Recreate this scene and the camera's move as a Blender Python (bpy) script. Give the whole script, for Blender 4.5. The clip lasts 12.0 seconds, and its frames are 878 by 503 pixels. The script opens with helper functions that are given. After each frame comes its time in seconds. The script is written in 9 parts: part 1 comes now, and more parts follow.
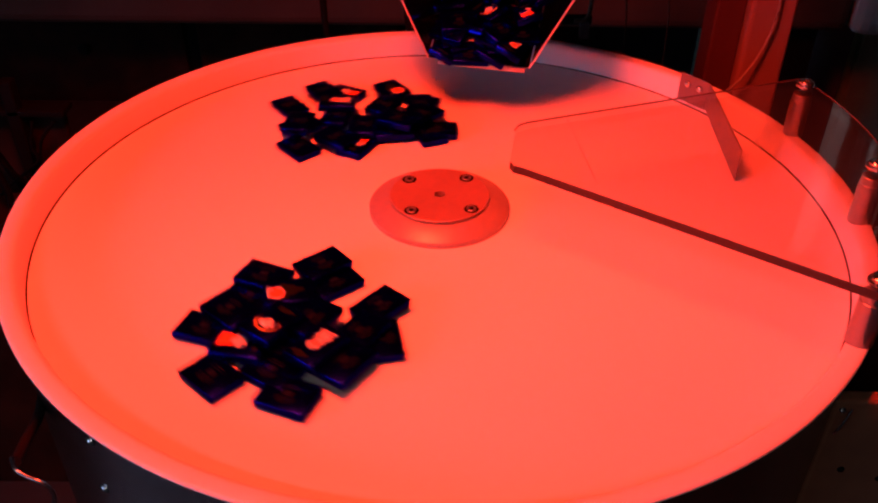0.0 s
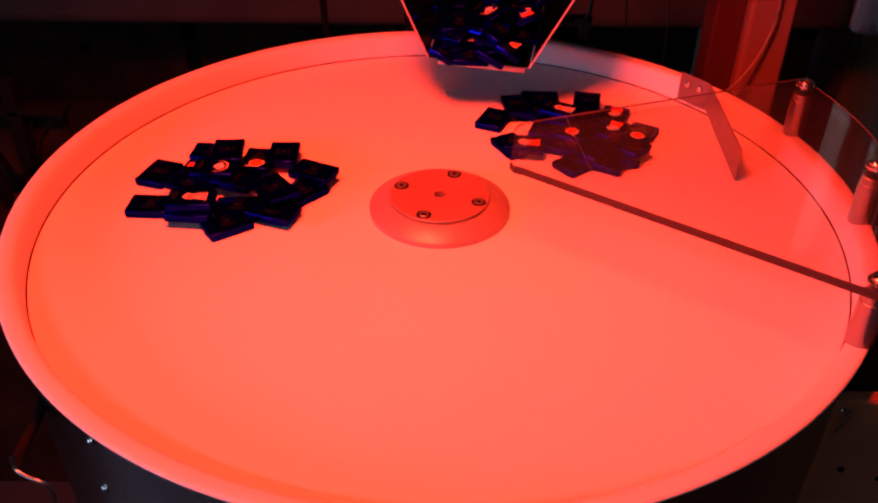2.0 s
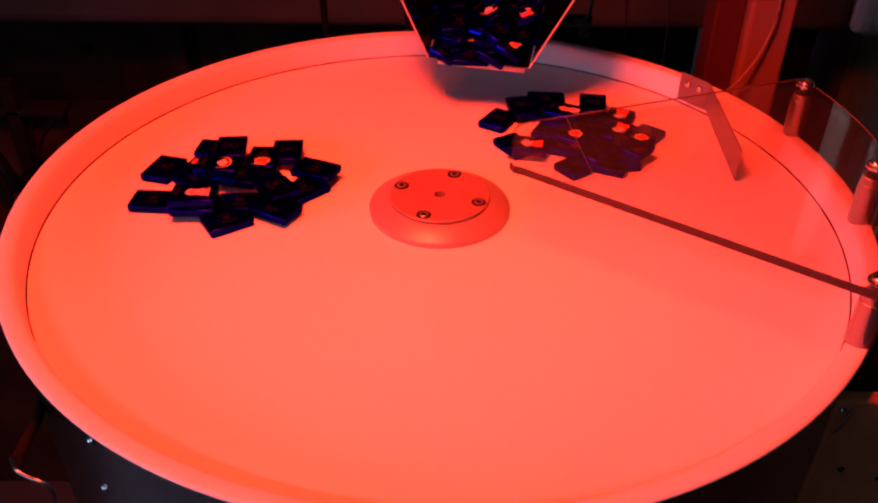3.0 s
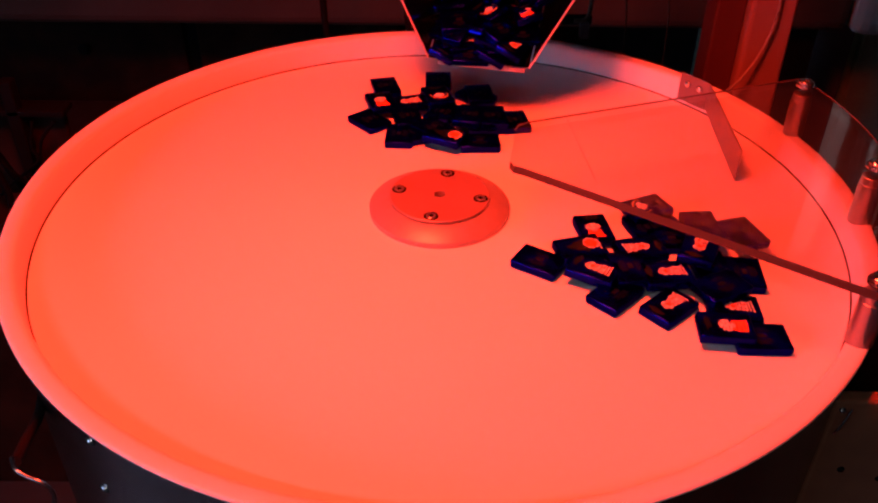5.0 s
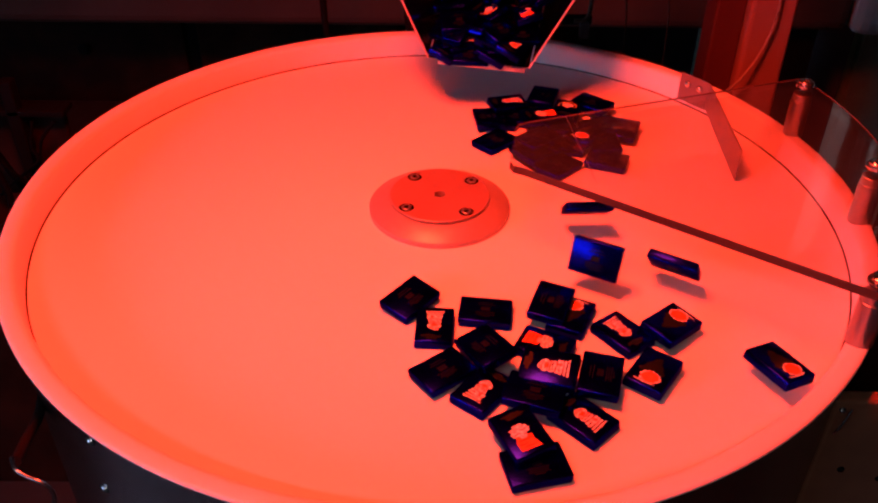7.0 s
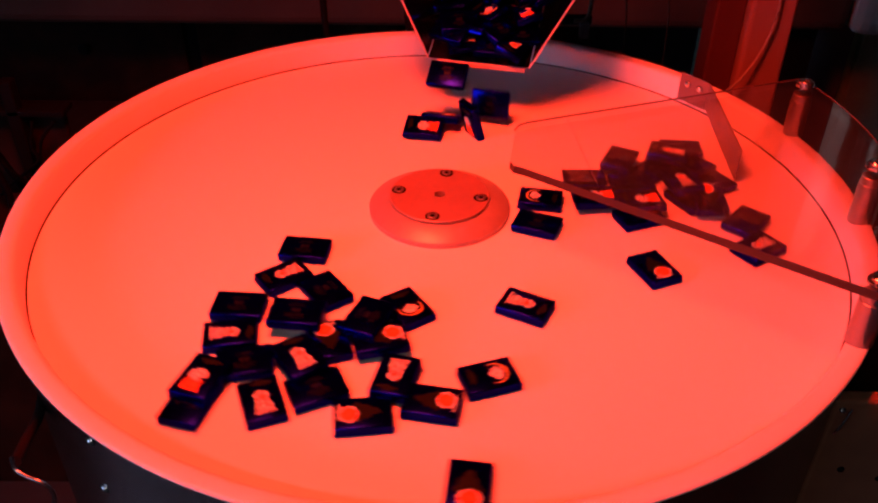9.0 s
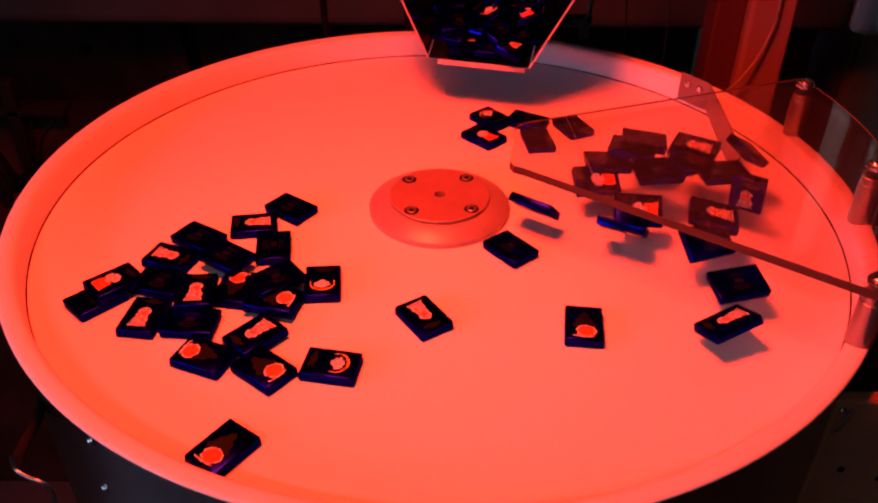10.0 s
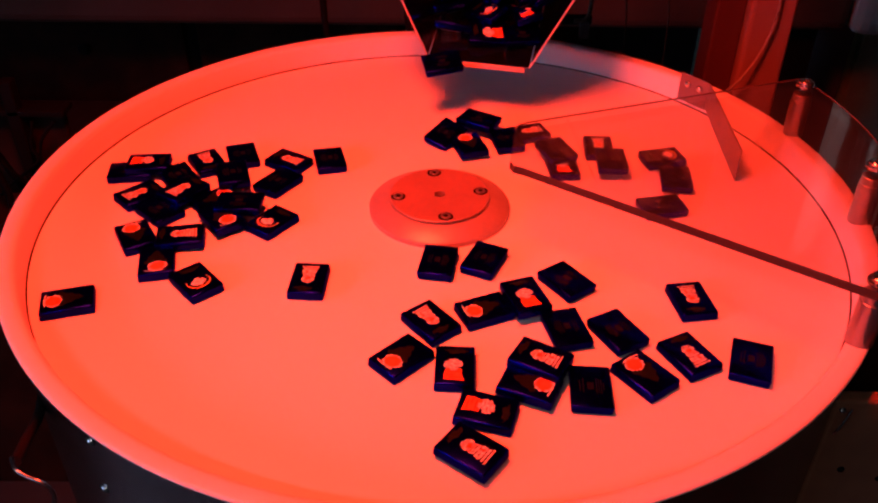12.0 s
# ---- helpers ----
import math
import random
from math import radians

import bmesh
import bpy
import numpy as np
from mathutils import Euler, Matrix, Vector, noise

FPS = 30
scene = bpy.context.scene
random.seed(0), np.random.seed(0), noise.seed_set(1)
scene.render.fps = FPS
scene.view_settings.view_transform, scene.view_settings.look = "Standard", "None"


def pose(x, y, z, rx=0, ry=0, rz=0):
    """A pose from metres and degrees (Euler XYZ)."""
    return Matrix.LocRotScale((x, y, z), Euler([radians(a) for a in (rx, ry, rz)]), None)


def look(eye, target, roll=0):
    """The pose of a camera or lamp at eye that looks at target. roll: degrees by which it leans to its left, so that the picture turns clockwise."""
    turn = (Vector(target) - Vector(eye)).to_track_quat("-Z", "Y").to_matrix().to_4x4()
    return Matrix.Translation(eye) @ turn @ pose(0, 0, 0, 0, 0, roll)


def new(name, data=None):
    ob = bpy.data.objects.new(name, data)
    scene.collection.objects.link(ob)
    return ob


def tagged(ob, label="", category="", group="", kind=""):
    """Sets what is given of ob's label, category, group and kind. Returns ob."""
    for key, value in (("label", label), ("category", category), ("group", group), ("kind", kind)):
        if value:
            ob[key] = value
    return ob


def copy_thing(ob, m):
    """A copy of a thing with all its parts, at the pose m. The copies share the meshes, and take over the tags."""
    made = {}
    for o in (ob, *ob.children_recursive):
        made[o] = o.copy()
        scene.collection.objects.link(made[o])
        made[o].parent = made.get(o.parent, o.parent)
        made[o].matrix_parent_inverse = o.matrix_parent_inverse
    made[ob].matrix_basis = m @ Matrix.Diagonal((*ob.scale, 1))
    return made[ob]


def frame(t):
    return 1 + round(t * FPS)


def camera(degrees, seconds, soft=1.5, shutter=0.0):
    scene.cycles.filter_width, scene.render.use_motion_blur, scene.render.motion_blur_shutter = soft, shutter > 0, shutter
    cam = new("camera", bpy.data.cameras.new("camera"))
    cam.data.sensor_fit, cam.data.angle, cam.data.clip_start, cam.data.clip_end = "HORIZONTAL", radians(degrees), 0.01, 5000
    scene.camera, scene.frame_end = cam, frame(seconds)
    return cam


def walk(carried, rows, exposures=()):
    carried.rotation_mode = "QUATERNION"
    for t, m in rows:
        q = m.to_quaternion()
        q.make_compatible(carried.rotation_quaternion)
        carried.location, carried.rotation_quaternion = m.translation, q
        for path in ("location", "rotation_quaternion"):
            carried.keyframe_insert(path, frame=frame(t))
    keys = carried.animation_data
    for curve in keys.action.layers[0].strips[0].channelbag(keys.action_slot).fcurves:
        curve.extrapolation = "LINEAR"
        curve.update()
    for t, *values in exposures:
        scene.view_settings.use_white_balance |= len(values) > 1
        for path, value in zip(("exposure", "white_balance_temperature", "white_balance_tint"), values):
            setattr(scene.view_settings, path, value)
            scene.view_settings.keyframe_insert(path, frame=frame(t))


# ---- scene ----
# A flat rotary parts feeder with a 0.6 m turntable under red light. z = 0 is the turntable's face.
cam = camera(54.07, 12.0, soft=2.2, shutter=0.3)
EYE = Vector((0.0, -0.5691, 0.3662))
VIEW = look(EYE, EYE + Vector((-0.00011, 0.81299, -0.58228)), 0.58)
walk(cam, [(0.0, VIEW), (12.0, VIEW)], exposures=[(0.0, -0.27), (0.7, -0.25), (2.0, -0.02), (6.0, 0.0), (9.0, -0.15), (12.0, -0.2)])

# ---- light ----
world = bpy.data.worlds.new("sky")
scene.world = world
world.use_nodes = True
wn = world.node_tree
sky = wn.nodes.new("ShaderNodeTexSky")
sky.sky_type, sky.sun_disc = "NISHITA", False
sky.sun_elevation, sky.sun_rotation = radians(25), radians(150)
wn.links.new(sky.outputs[0], wn.nodes["Background"].inputs[0])
wn.nodes["Background"].inputs[1].default_value = 0.08


def area_lamp(name, eye, target, width, height, watts, colour, spread=180):
    data = bpy.data.lights.new(name, "AREA")
    data.shape, data.size, data.size_y = "RECTANGLE", width, height
    data.energy, data.color, data.spread = watts, colour, radians(spread)
    ob = new(name, data)
    ob.matrix_world = look(eye, target)
    return ob


# red inspection lamp above the turntable, and the daylight of the window behind the camera
area_lamp("red_lamp", (-0.14, -0.16, 0.68), (0.0, 0.0, 0.0), 0.20, 0.20, 9.6, (1.0, 0.0345, 0.0125), 112)
area_lamp("window_daylight", (-1.86, -1.25, 0.52), (0.0, 0.0, 0.1), 1.2, 0.62, 9.3, (0.45, 0.58, 1.0))
# the unseen strip light high on the wall, which the added roof keeps off the rear of the disc
area_lamp("wall_strip", (-0.5, -2.0, 1.72), (0.0, -0.3, 0.0), 1.7, 0.10, 6.9, (1.0, 0.94, 0.94))


# ---- materials ----
def material(name, colour, rough=0.5, metal=0.0, grain=0.12, scale=60.0, bump=0.15, stain=0.15, stain_scale=4.0,
             specular=0.5, stretch=(1, 1, 1), coat=0.0, tint=None):
    """A surface with a fine grain and larger stains, in object space."""
    m = bpy.data.materials.new(name)
    m.use_nodes = True
    n, l = m.node_tree.nodes, m.node_tree.links
    b = n["Principled BSDF"]
    b.inputs["Metallic"].default_value = metal
    b.inputs["Specular IOR Level"].default_value = specular
    b.inputs["Coat Weight"].default_value = coat
    if tint:
        b.inputs["Specular Tint"].default_value = (*tint, 1)
    co, mp = n.new("ShaderNodeTexCoord"), n.new("ShaderNodeMapping")
    mp.inputs["Scale"].default_value = stretch
    l.new(co.outputs["Object"], mp.inputs[0])
    fine, wide = n.new("ShaderNodeTexNoise"), n.new("ShaderNodeTexNoise")
    fine.inputs["Scale"].default_value, fine.inputs["Detail"].default_value = scale, 5
    wide.inputs["Scale"].default_value, wide.inputs["Detail"].default_value = stain_scale, 3
    l.new(mp.outputs[0], fine.inputs["Vector"])
    l.new(co.outputs["Object"], wide.inputs["Vector"])
    dark = [c * (1 - grain) for c in colour]
    light = [min(1, c * (1 + grain)) for c in colour]
    mix = n.new("ShaderNodeMix")
    mix.data_type = "RGBA"
    mix.inputs[6].default_value, mix.inputs[7].default_value = (*dark, 1), (*light, 1)
    l.new(fine.outputs["Fac"], mix.inputs[0])
    mix2 = n.new("ShaderNodeMix")
    mix2.data_type, mix2.blend_type = "RGBA", "MULTIPLY"
    mix2.inputs[0].default_value = 1.0
    ramp = n.new("ShaderNodeMapRange")
    ramp.inputs[1].default_value, ramp.inputs[2].default_value = 0.35, 0.65
    ramp.inputs[3].default_value, ramp.inputs[4].default_value = 1 - stain, 1.0
    l.new(wide.outputs["Fac"], ramp.inputs[0])
    l.new(mix.outputs[2], mix2.inputs[6])
    l.new(ramp.outputs[0], mix2.inputs[7])
    l.new(mix2.outputs[2], b.inputs["Base Color"])
    rr = n.new("ShaderNodeMapRange")
    rr.inputs[3].default_value, rr.inputs[4].default_value = max(0.02, rough * 0.8), min(1, rough * 1.2)
    l.new(fine.outputs["Fac"], rr.inputs[0])
    l.new(rr.outputs[0], b.inputs["Roughness"])
    bp = n.new("ShaderNodeBump")
    bp.inputs["Strength"].default_value, bp.inputs["Distance"].default_value = bump, 0.0006
    l.new(fine.outputs["Fac"], bp.inputs["Height"])
    l.new(bp.outputs[0], b.inputs["Normal"])
    return m


def glass(name, colour, ior=1.49, rough=0.0):
    m = bpy.data.materials.new(name)
    m.use_nodes = True
    b = m.node_tree.nodes["Principled BSDF"]
    b.inputs["Base Color"].default_value = (*colour, 1)
    b.inputs["Transmission Weight"].default_value, b.inputs["IOR"].default_value = 1.0, ior
    b.inputs["Roughness"].default_value = rough
    return m


def clear_sheet(name, colour):
    """A clear sheet: light passes straight, the surface is glossy."""
    m = bpy.data.materials.new(name)
    m.use_nodes = True
    n, l = m.node_tree.nodes, m.node_tree.links
    n.remove(n["Principled BSDF"])
    tr, gl, mx, fr = (n.new("ShaderNode" + k) for k in ("BsdfTransparent", "BsdfGlossy", "MixShader", "Fresnel"))
    tr.inputs[0].default_value = (*colour, 1)
    gl.inputs["Roughness"].default_value = 0.03
    fr.inputs["IOR"].default_value = 1.49
    l.new(fr.outputs[0], mx.inputs[0])
    l.new(tr.outputs[0], mx.inputs[1])
    l.new(gl.outputs[0], mx.inputs[2])
    # a faint uneven diffuse layer stands in for the veil of light on the plate
    veil, film, spots = n.new("ShaderNodeBsdfDiffuse"), n.new("ShaderNodeMixShader"), n.new("ShaderNodeTexNoise")
    veil.inputs[0].default_value = (0.62, 0.60, 0.60, 1)
    spots.inputs["Scale"].default_value, spots.inputs["Detail"].default_value = 30, 8
    amount = n.new("ShaderNodeMapRange")
    amount.inputs[3].default_value, amount.inputs[4].default_value = 0.005, 0.018
    l.new(spots.outputs["Fac"], amount.inputs[0])
    l.new(amount.outputs[0], film.inputs[0])
    l.new(mx.outputs[0], film.inputs[1])
    l.new(veil.outputs[0], film.inputs[2])
    l.new(film.outputs[0], n["Material Output"].inputs[0])
    return m


M_DISC = material("white_disc_plastic", (0.80, 0.79, 0.78), 0.5, grain=0.02, scale=240, bump=0.04, stain=0.03)
M_RIM = material("white_rim_plastic", (0.78, 0.77, 0.76), 0.42, grain=0.02, scale=180, bump=0.05, stain=0.05)
M_HUB = material("machined_hub", (0.33, 0.26, 0.245), 0.42, 0.3, grain=0.06, scale=420, bump=0.08, stain=0.06, stain_scale=120)
M_PLATE = material("hub_plate_aluminium", (0.34, 0.19, 0.15), 0.42, 0.35, grain=0.06, scale=300, bump=0.06, stain=0.12, stain_scale=40)
M_STEEL = material("steel_screw", (0.6, 0.6, 0.6), 0.22, 1.0, grain=0.06, scale=400, bump=0.05)
M_SCREW = material("dull_zinc_screw", (0.40, 0.33, 0.32), 0.3, 0.85, grain=0.3, scale=600, bump=0.12)
M_DRUM = material("brushed_stainless_drum", (0.37, 0.30, 0.285), 0.24, 1.0, grain=0.1, scale=60, bump=0.05, stretch=(1, 1, 12))
# the brush marks run round the drum, so that its highlights stretch up and down
tangent = M_DRUM.node_tree.nodes.new("ShaderNodeTangent")
tangent.direction_type, tangent.axis = "RADIAL", "Z"
M_DRUM.node_tree.links.new(tangent.outputs[0], M_DRUM.node_tree.nodes["Principled BSDF"].inputs["Tangent"])
M_DRUM.node_tree.nodes["Principled BSDF"].inputs["Anisotropic"].default_value = 0.95
M_DRUM.node_tree.nodes["Principled BSDF"].inputs["Anisotropic Rotation"].default_value = 0.25
M_ALU = material("anodised_aluminium", (0.36, 0.34, 0.38), 0.36, 0.92, grain=0.05, scale=300, bump=0.06)
M_TRIM = material("bright_sheet_edge", (0.55, 0.45, 0.42), 0.5, 0.2, grain=0.05, scale=200)
M_HOUSING = material("dull_housing_plate", (0.44, 0.18, 0.10), 0.45, 0.3, grain=0.25, scale=60, bump=0.12, stain=0.5)
M_SHEET = material("chute_stainless_sheet", (0.30, 0.25, 0.24), 0.16, 1.0, grain=0.06, scale=120, bump=0.05)
M_BLADE = material("deflector_aluminium", (0.26, 0.21, 0.21), 0.4, 0.5, grain=0.1, scale=200, bump=0.08, stain=0.2, stain_scale=30)
M_DARK = material("black_powder_coat", (0.008, 0.006, 0.006), 0.8, specular=0.08, grain=0.2, scale=300, bump=0.1)
M_BROWN = material("dark_brown_panel", (0.035, 0.022, 0.02), 0.55, grain=0.2, scale=80, bump=0.1, stain=0.3)
M_DUCT = material("brown_grey_duct_paint", (0.105, 0.060, 0.045), 0.6, grain=0.1, scale=90, bump=0.05, stain=0.3, specular=0.2)
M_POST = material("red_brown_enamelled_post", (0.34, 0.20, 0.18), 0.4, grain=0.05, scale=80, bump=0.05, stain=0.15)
# base colour much darker than the column's
M_FIN = material("dark_red_fin", (0.10, 0.03, 0.028), 0.5, grain=0.08, scale=80, bump=0.05)
M_GREEN = material("dark_green_enamel", (0.50, 0.74, 0.54), 0.5, grain=0.1, scale=80, bump=0.05)
M_BLUEGREY = material("blue_grey_enamel", (0.17, 0.18, 0.22), 0.5, grain=0.1, scale=80, bump=0.05)
M_PALEGREEN = material("pale_green_plastic", (0.70, 0.78, 0.70), 0.4, grain=0.05, scale=80)
M_FLOOR = material("dark_concrete_floor", (0.055, 0.05, 0.048), 0.7, grain=0.25, scale=30, bump=0.3, stain=0.4, stain_scale=3)
M_WALL = material("grey_wall_plaster", (0.16, 0.155, 0.15), 0.8, grain=0.06, scale=60, bump=0.2, stain=0.2)
M_RUST = material("brown_panelled_wall", (0.17, 0.075, 0.055), 0.6, grain=0.12, scale=40, bump=0.15, stain=0.3)
M_SHELF = material("dull_brown_shelf_board", (0.040, 0.013, 0.008), 0.7, grain=0.3, scale=50, bump=0.15, stain=0.6, stain_scale=9, specular=0.1)
# unseen upper rear wall, toned for what the guard and foil mirror
M_PLASTER = material("dull_wall_plaster", (0.14, 0.115, 0.105), 0.8, grain=0.06, scale=60, bump=0.2, stain=0.2)
# glowing sheet behind the rear window, feeds the guard's pale reflections
M_OUTSIDE = material("glowing_backdrop", (0.5, 0.5, 0.5), 0.9)
M_OUTSIDE.node_tree.nodes["Principled BSDF"].inputs["Emission Color"].default_value = (1.0, 0.80, 0.78, 1)
M_OUTSIDE.node_tree.nodes["Principled BSDF"].inputs["Emission Strength"].default_value = 0.30
M_CABLE = material("black_rubber_cable", (0.006, 0.005, 0.005), 0.8, specular=0.05)
M_WIRE = material("pale_signal_cable", (0.35, 0.3, 0.28), 0.5)
M_ACRYL = clear_sheet("clear_acrylic", (0.95, 0.94, 0.94))
M_BEVEL = material("acrylic_bevel", (0.09, 0.05, 0.05), 0.3, grain=0.1, scale=200)
# opaque dark colour stands in for the dark refraction in the clear edge
M_EDGE = material("darkened_acrylic_edge", (0.055, 0.022, 0.018), 0.4, grain=0.15, scale=200, specular=0.3)
M_PANE = glass("window_glass", (0.95, 0.97, 0.97), 1.5)
M_FOIL = material("dark_blue_foil_wrapper", (0.003, 0.004, 0.27), 0.22, 0.97, grain=0.3, scale=160, bump=0.22, stain=0.3, stain_scale=60, specular=0.14, tint=(0.02, 0.02, 0.4))
M_FIG = material("white_print", (0.93, 0.88, 0.82), 0.5, grain=0.3, scale=900, bump=0.1, stain=0.75, stain_scale=620)
M_RED = material("orange_red_print", (0.85, 0.13, 0.035), 0.5, grain=0.15, scale=420, bump=0.1, stain=0.25, stain_scale=260, specular=0.2)
M_GOLD = material("yellow_print", (0.72, 0.42, 0.10), 0.45, grain=0.2, scale=420, bump=0.1, stain=0.9, stain_scale=560)
M_TREE = material("dark_green_print", (0.0032, 0.005, 0.003), 0.5, specular=0.15, grain=0.8, scale=900, bump=0.1, stain=0.9, stain_scale=500)
M_FAINT = material("faint_dark_print", (0.0035, 0.003, 0.012), 0.4, specular=0.12, grain=0.4, scale=300)


# ---- mesh helpers ----
def link(name, bm, mat, parent=None, label="", smooth=None):
    me = bpy.data.meshes.new(name)
    bm.normal_update()
    if smooth is not None:
        for f in bm.faces:
            f.smooth = True
        for e in bm.edges:
            e.smooth = len(e.link_faces) != 2 or e.calc_face_angle(0) < radians(smooth)
    bm.to_mesh(me)
    bm.free()
    me.materials.append(mat)
    ob = new(name, me)
    ob.parent = parent
    if label:
        ob["label"] = label
    return ob


def part(name, bm, mat, parent, label="", smooth=None):
    return link(name, bm, mat, parent, label, smooth)


def share(name, ob, parent, m):
    """Another part on the mesh of ob."""
    o = new(name, ob.data)
    o.parent = parent
    o.matrix_basis = m
    return o


def group_of(name, label, category, group="", kind="", m=None):
    ob = new(name)
    ob.empty_display_size = 0.02
    if m is not None:
        ob.matrix_basis = m
    return tagged(ob, label, category, group, kind)


def box(x0, x1, y0, y1, z0, z1, bevel=0.0, segments=2, bm=None):
    own = bmesh.new()
    bmesh.ops.create_cube(own, size=1)
    bmesh.ops.transform(own, matrix=Matrix.Translation(((x0 + x1) / 2, (y0 + y1) / 2, (z0 + z1) / 2))
                        @ Matrix.Diagonal((x1 - x0, y1 - y0, z1 - z0, 1)), verts=own.verts)
    if bevel:
        bmesh.ops.bevel(own, geom=own.edges[:], offset=bevel, segments=segments, affect="EDGES", profile=0.5)
    if bm is None:
        return own
    me = bpy.data.meshes.new("tmp")
    own.to_mesh(me)
    own.free()
    bm.from_mesh(me)
    bpy.data.meshes.remove(me)
    return bm


def lathe(profile, steps=96, closed=False):
    """Turns a profile of (radius, z) round the z axis."""
    bm = bmesh.new()
    rings = []
    for r, z in profile:
        if r < 1e-6:
            rings.append([bm.verts.new((0, 0, z))])
        else:
            rings.append([bm.verts.new((r * math.cos(2 * math.pi * i / steps), r * math.sin(2 * math.pi * i / steps), z))
                          for i in range(steps)])
    pairs = list(zip(rings, rings[1:])) + ([(rings[-1], rings[0])] if closed else [])
    for a, b in pairs:
        for i in range(steps):
            j = (i + 1) % steps
            vs = [a[i % len(a)], a[j % len(a)], b[j % len(b)], b[i % len(b)]]
            vs = list(dict.fromkeys(vs))
            if len(vs) > 2:
                bm.faces.new(vs)
    bmesh.ops.recalc_face_normals(bm, faces=bm.faces)
    return bm


def prism(outline, z0, z1, bevel=0.0):
    """An upright slab over a plan outline."""
    bm = bmesh.new()
    f = bm.faces.new([bm.verts.new((x, y, z0)) for x, y in outline])
    top = bmesh.ops.extrude_face_region(bm, geom=[f])
    bmesh.ops.translate(bm, verts=[v for v in top["geom"] if isinstance(v, bmesh.types.BMVert)], vec=(0, 0, z1 - z0))
    bmesh.ops.recalc_face_normals(bm, faces=bm.faces)
    if bevel:
        bmesh.ops.bevel(bm, geom=bm.edges[:], offset=bevel, segments=2, affect="EDGES")
    return bm


def tube(points, radius, sides=8, steps=6):
    """A round bar or cable along smooth points."""
    pts = [Vector(p) for p in points]
    path = []
    for i in range(len(pts) - 1):
        a, b, c, d = pts[max(i - 1, 0)], pts[i], pts[i + 1], pts[min(i + 2, len(pts) - 1)]
        for k in range(steps):
            t = k / steps
            path.append(0.5 * (2 * b + (c - a) * t + (2 * a - 5 * b + 4 * c - d) * t * t + (3 * b - a - 3 * c + d) * t ** 3))
    path.append(pts[-1])
    bm = bmesh.new()
    rings = []
    for i, p in enumerate(path):
        way = (path[min(i + 1, len(path) - 1)] - path[max(i - 1, 0)]).normalized()
        q = way.to_track_quat("Z", "Y")
        rings.append([bm.verts.new(p + q @ Vector((radius * math.cos(2 * math.pi * k / sides), radius * math.sin(2 * math.pi * k / sides), 0)))
                      for k in range(sides)])
    for a, b in zip(rings, rings[1:]):
        for k in range(sides):
            bm.faces.new((a[k], a[(k + 1) % sides], b[(k + 1) % sides], b[k]))
    bm.faces.new(rings[0][::-1]), bm.faces.new(rings[-1])
    bmesh.ops.recalc_face_normals(bm, faces=bm.faces)
    return bm


# ---- room ----
def wall_box(name, x0, x1, y0, y1, z0, z1, mat, label, category):
    return tagged(link(name, box(x0, x1, y0, y1, z0, z1), mat), label, category, kind="structure")


wall_box("floor", -2.6, 2.6, -2.2, 2.2, -1.0, -0.9, M_FLOOR, "dark stained concrete workshop floor", "floor")
wall_box("ceiling", -2.6, 2.6, -2.2, 2.2, 1.9, 2.0, M_WALL, "plain grey workshop ceiling", "ceiling")
wall_box("wall_south", -2.6, 2.6, -2.2, -2.08, -1.0, 2.0, M_WALL, "plain grey plaster wall behind the feeder", "wall")
wall_box("wall_east", 2.6, 2.7, -2.2, 2.2, -1.0, 2.0, M_RUST, "dark brown side wall in shadow", "wall")


def wall_with_window():
    wall = group_of("wall_west", "brown panelled wall with one window", "wall", kind="structure")
    for y0, y1, z0, z1 in ((-2.08, -1.9, -1.0, 1.9), (-0.6, 2.2, -1.0, 1.9), (-1.9, -0.6, -1.0, 0.18), (-1.9, -0.6, 0.86, 1.9)):
        part("wall_panel", box(-2.02, -1.90, y0, y1, z0, z1), M_RUST, wall)
    frame_ob = group_of("window_1", "plain window with a white frame", "window", kind="structure")
    for y0, y1, z0, z1 in ((-1.9, -1.86, 0.18, 0.86), (-0.64, -0.6, 0.18, 0.86), (-1.86, -0.64, 0.18, 0.22), (-1.86, -0.64, 0.82, 0.86)):
        part("window_frame", box(-1.98, -1.94, y0 + 0.002, y1 - 0.002, z0 + 0.002, z1 - 0.002, 0.004), M_RIM, frame_ob)
    pane = part("pane", box(-1.962, -1.958, -1.86, -0.64, 0.22, 0.82), M_PANE, frame_ob)
    pane.visible_shadow = False


wall_with_window()


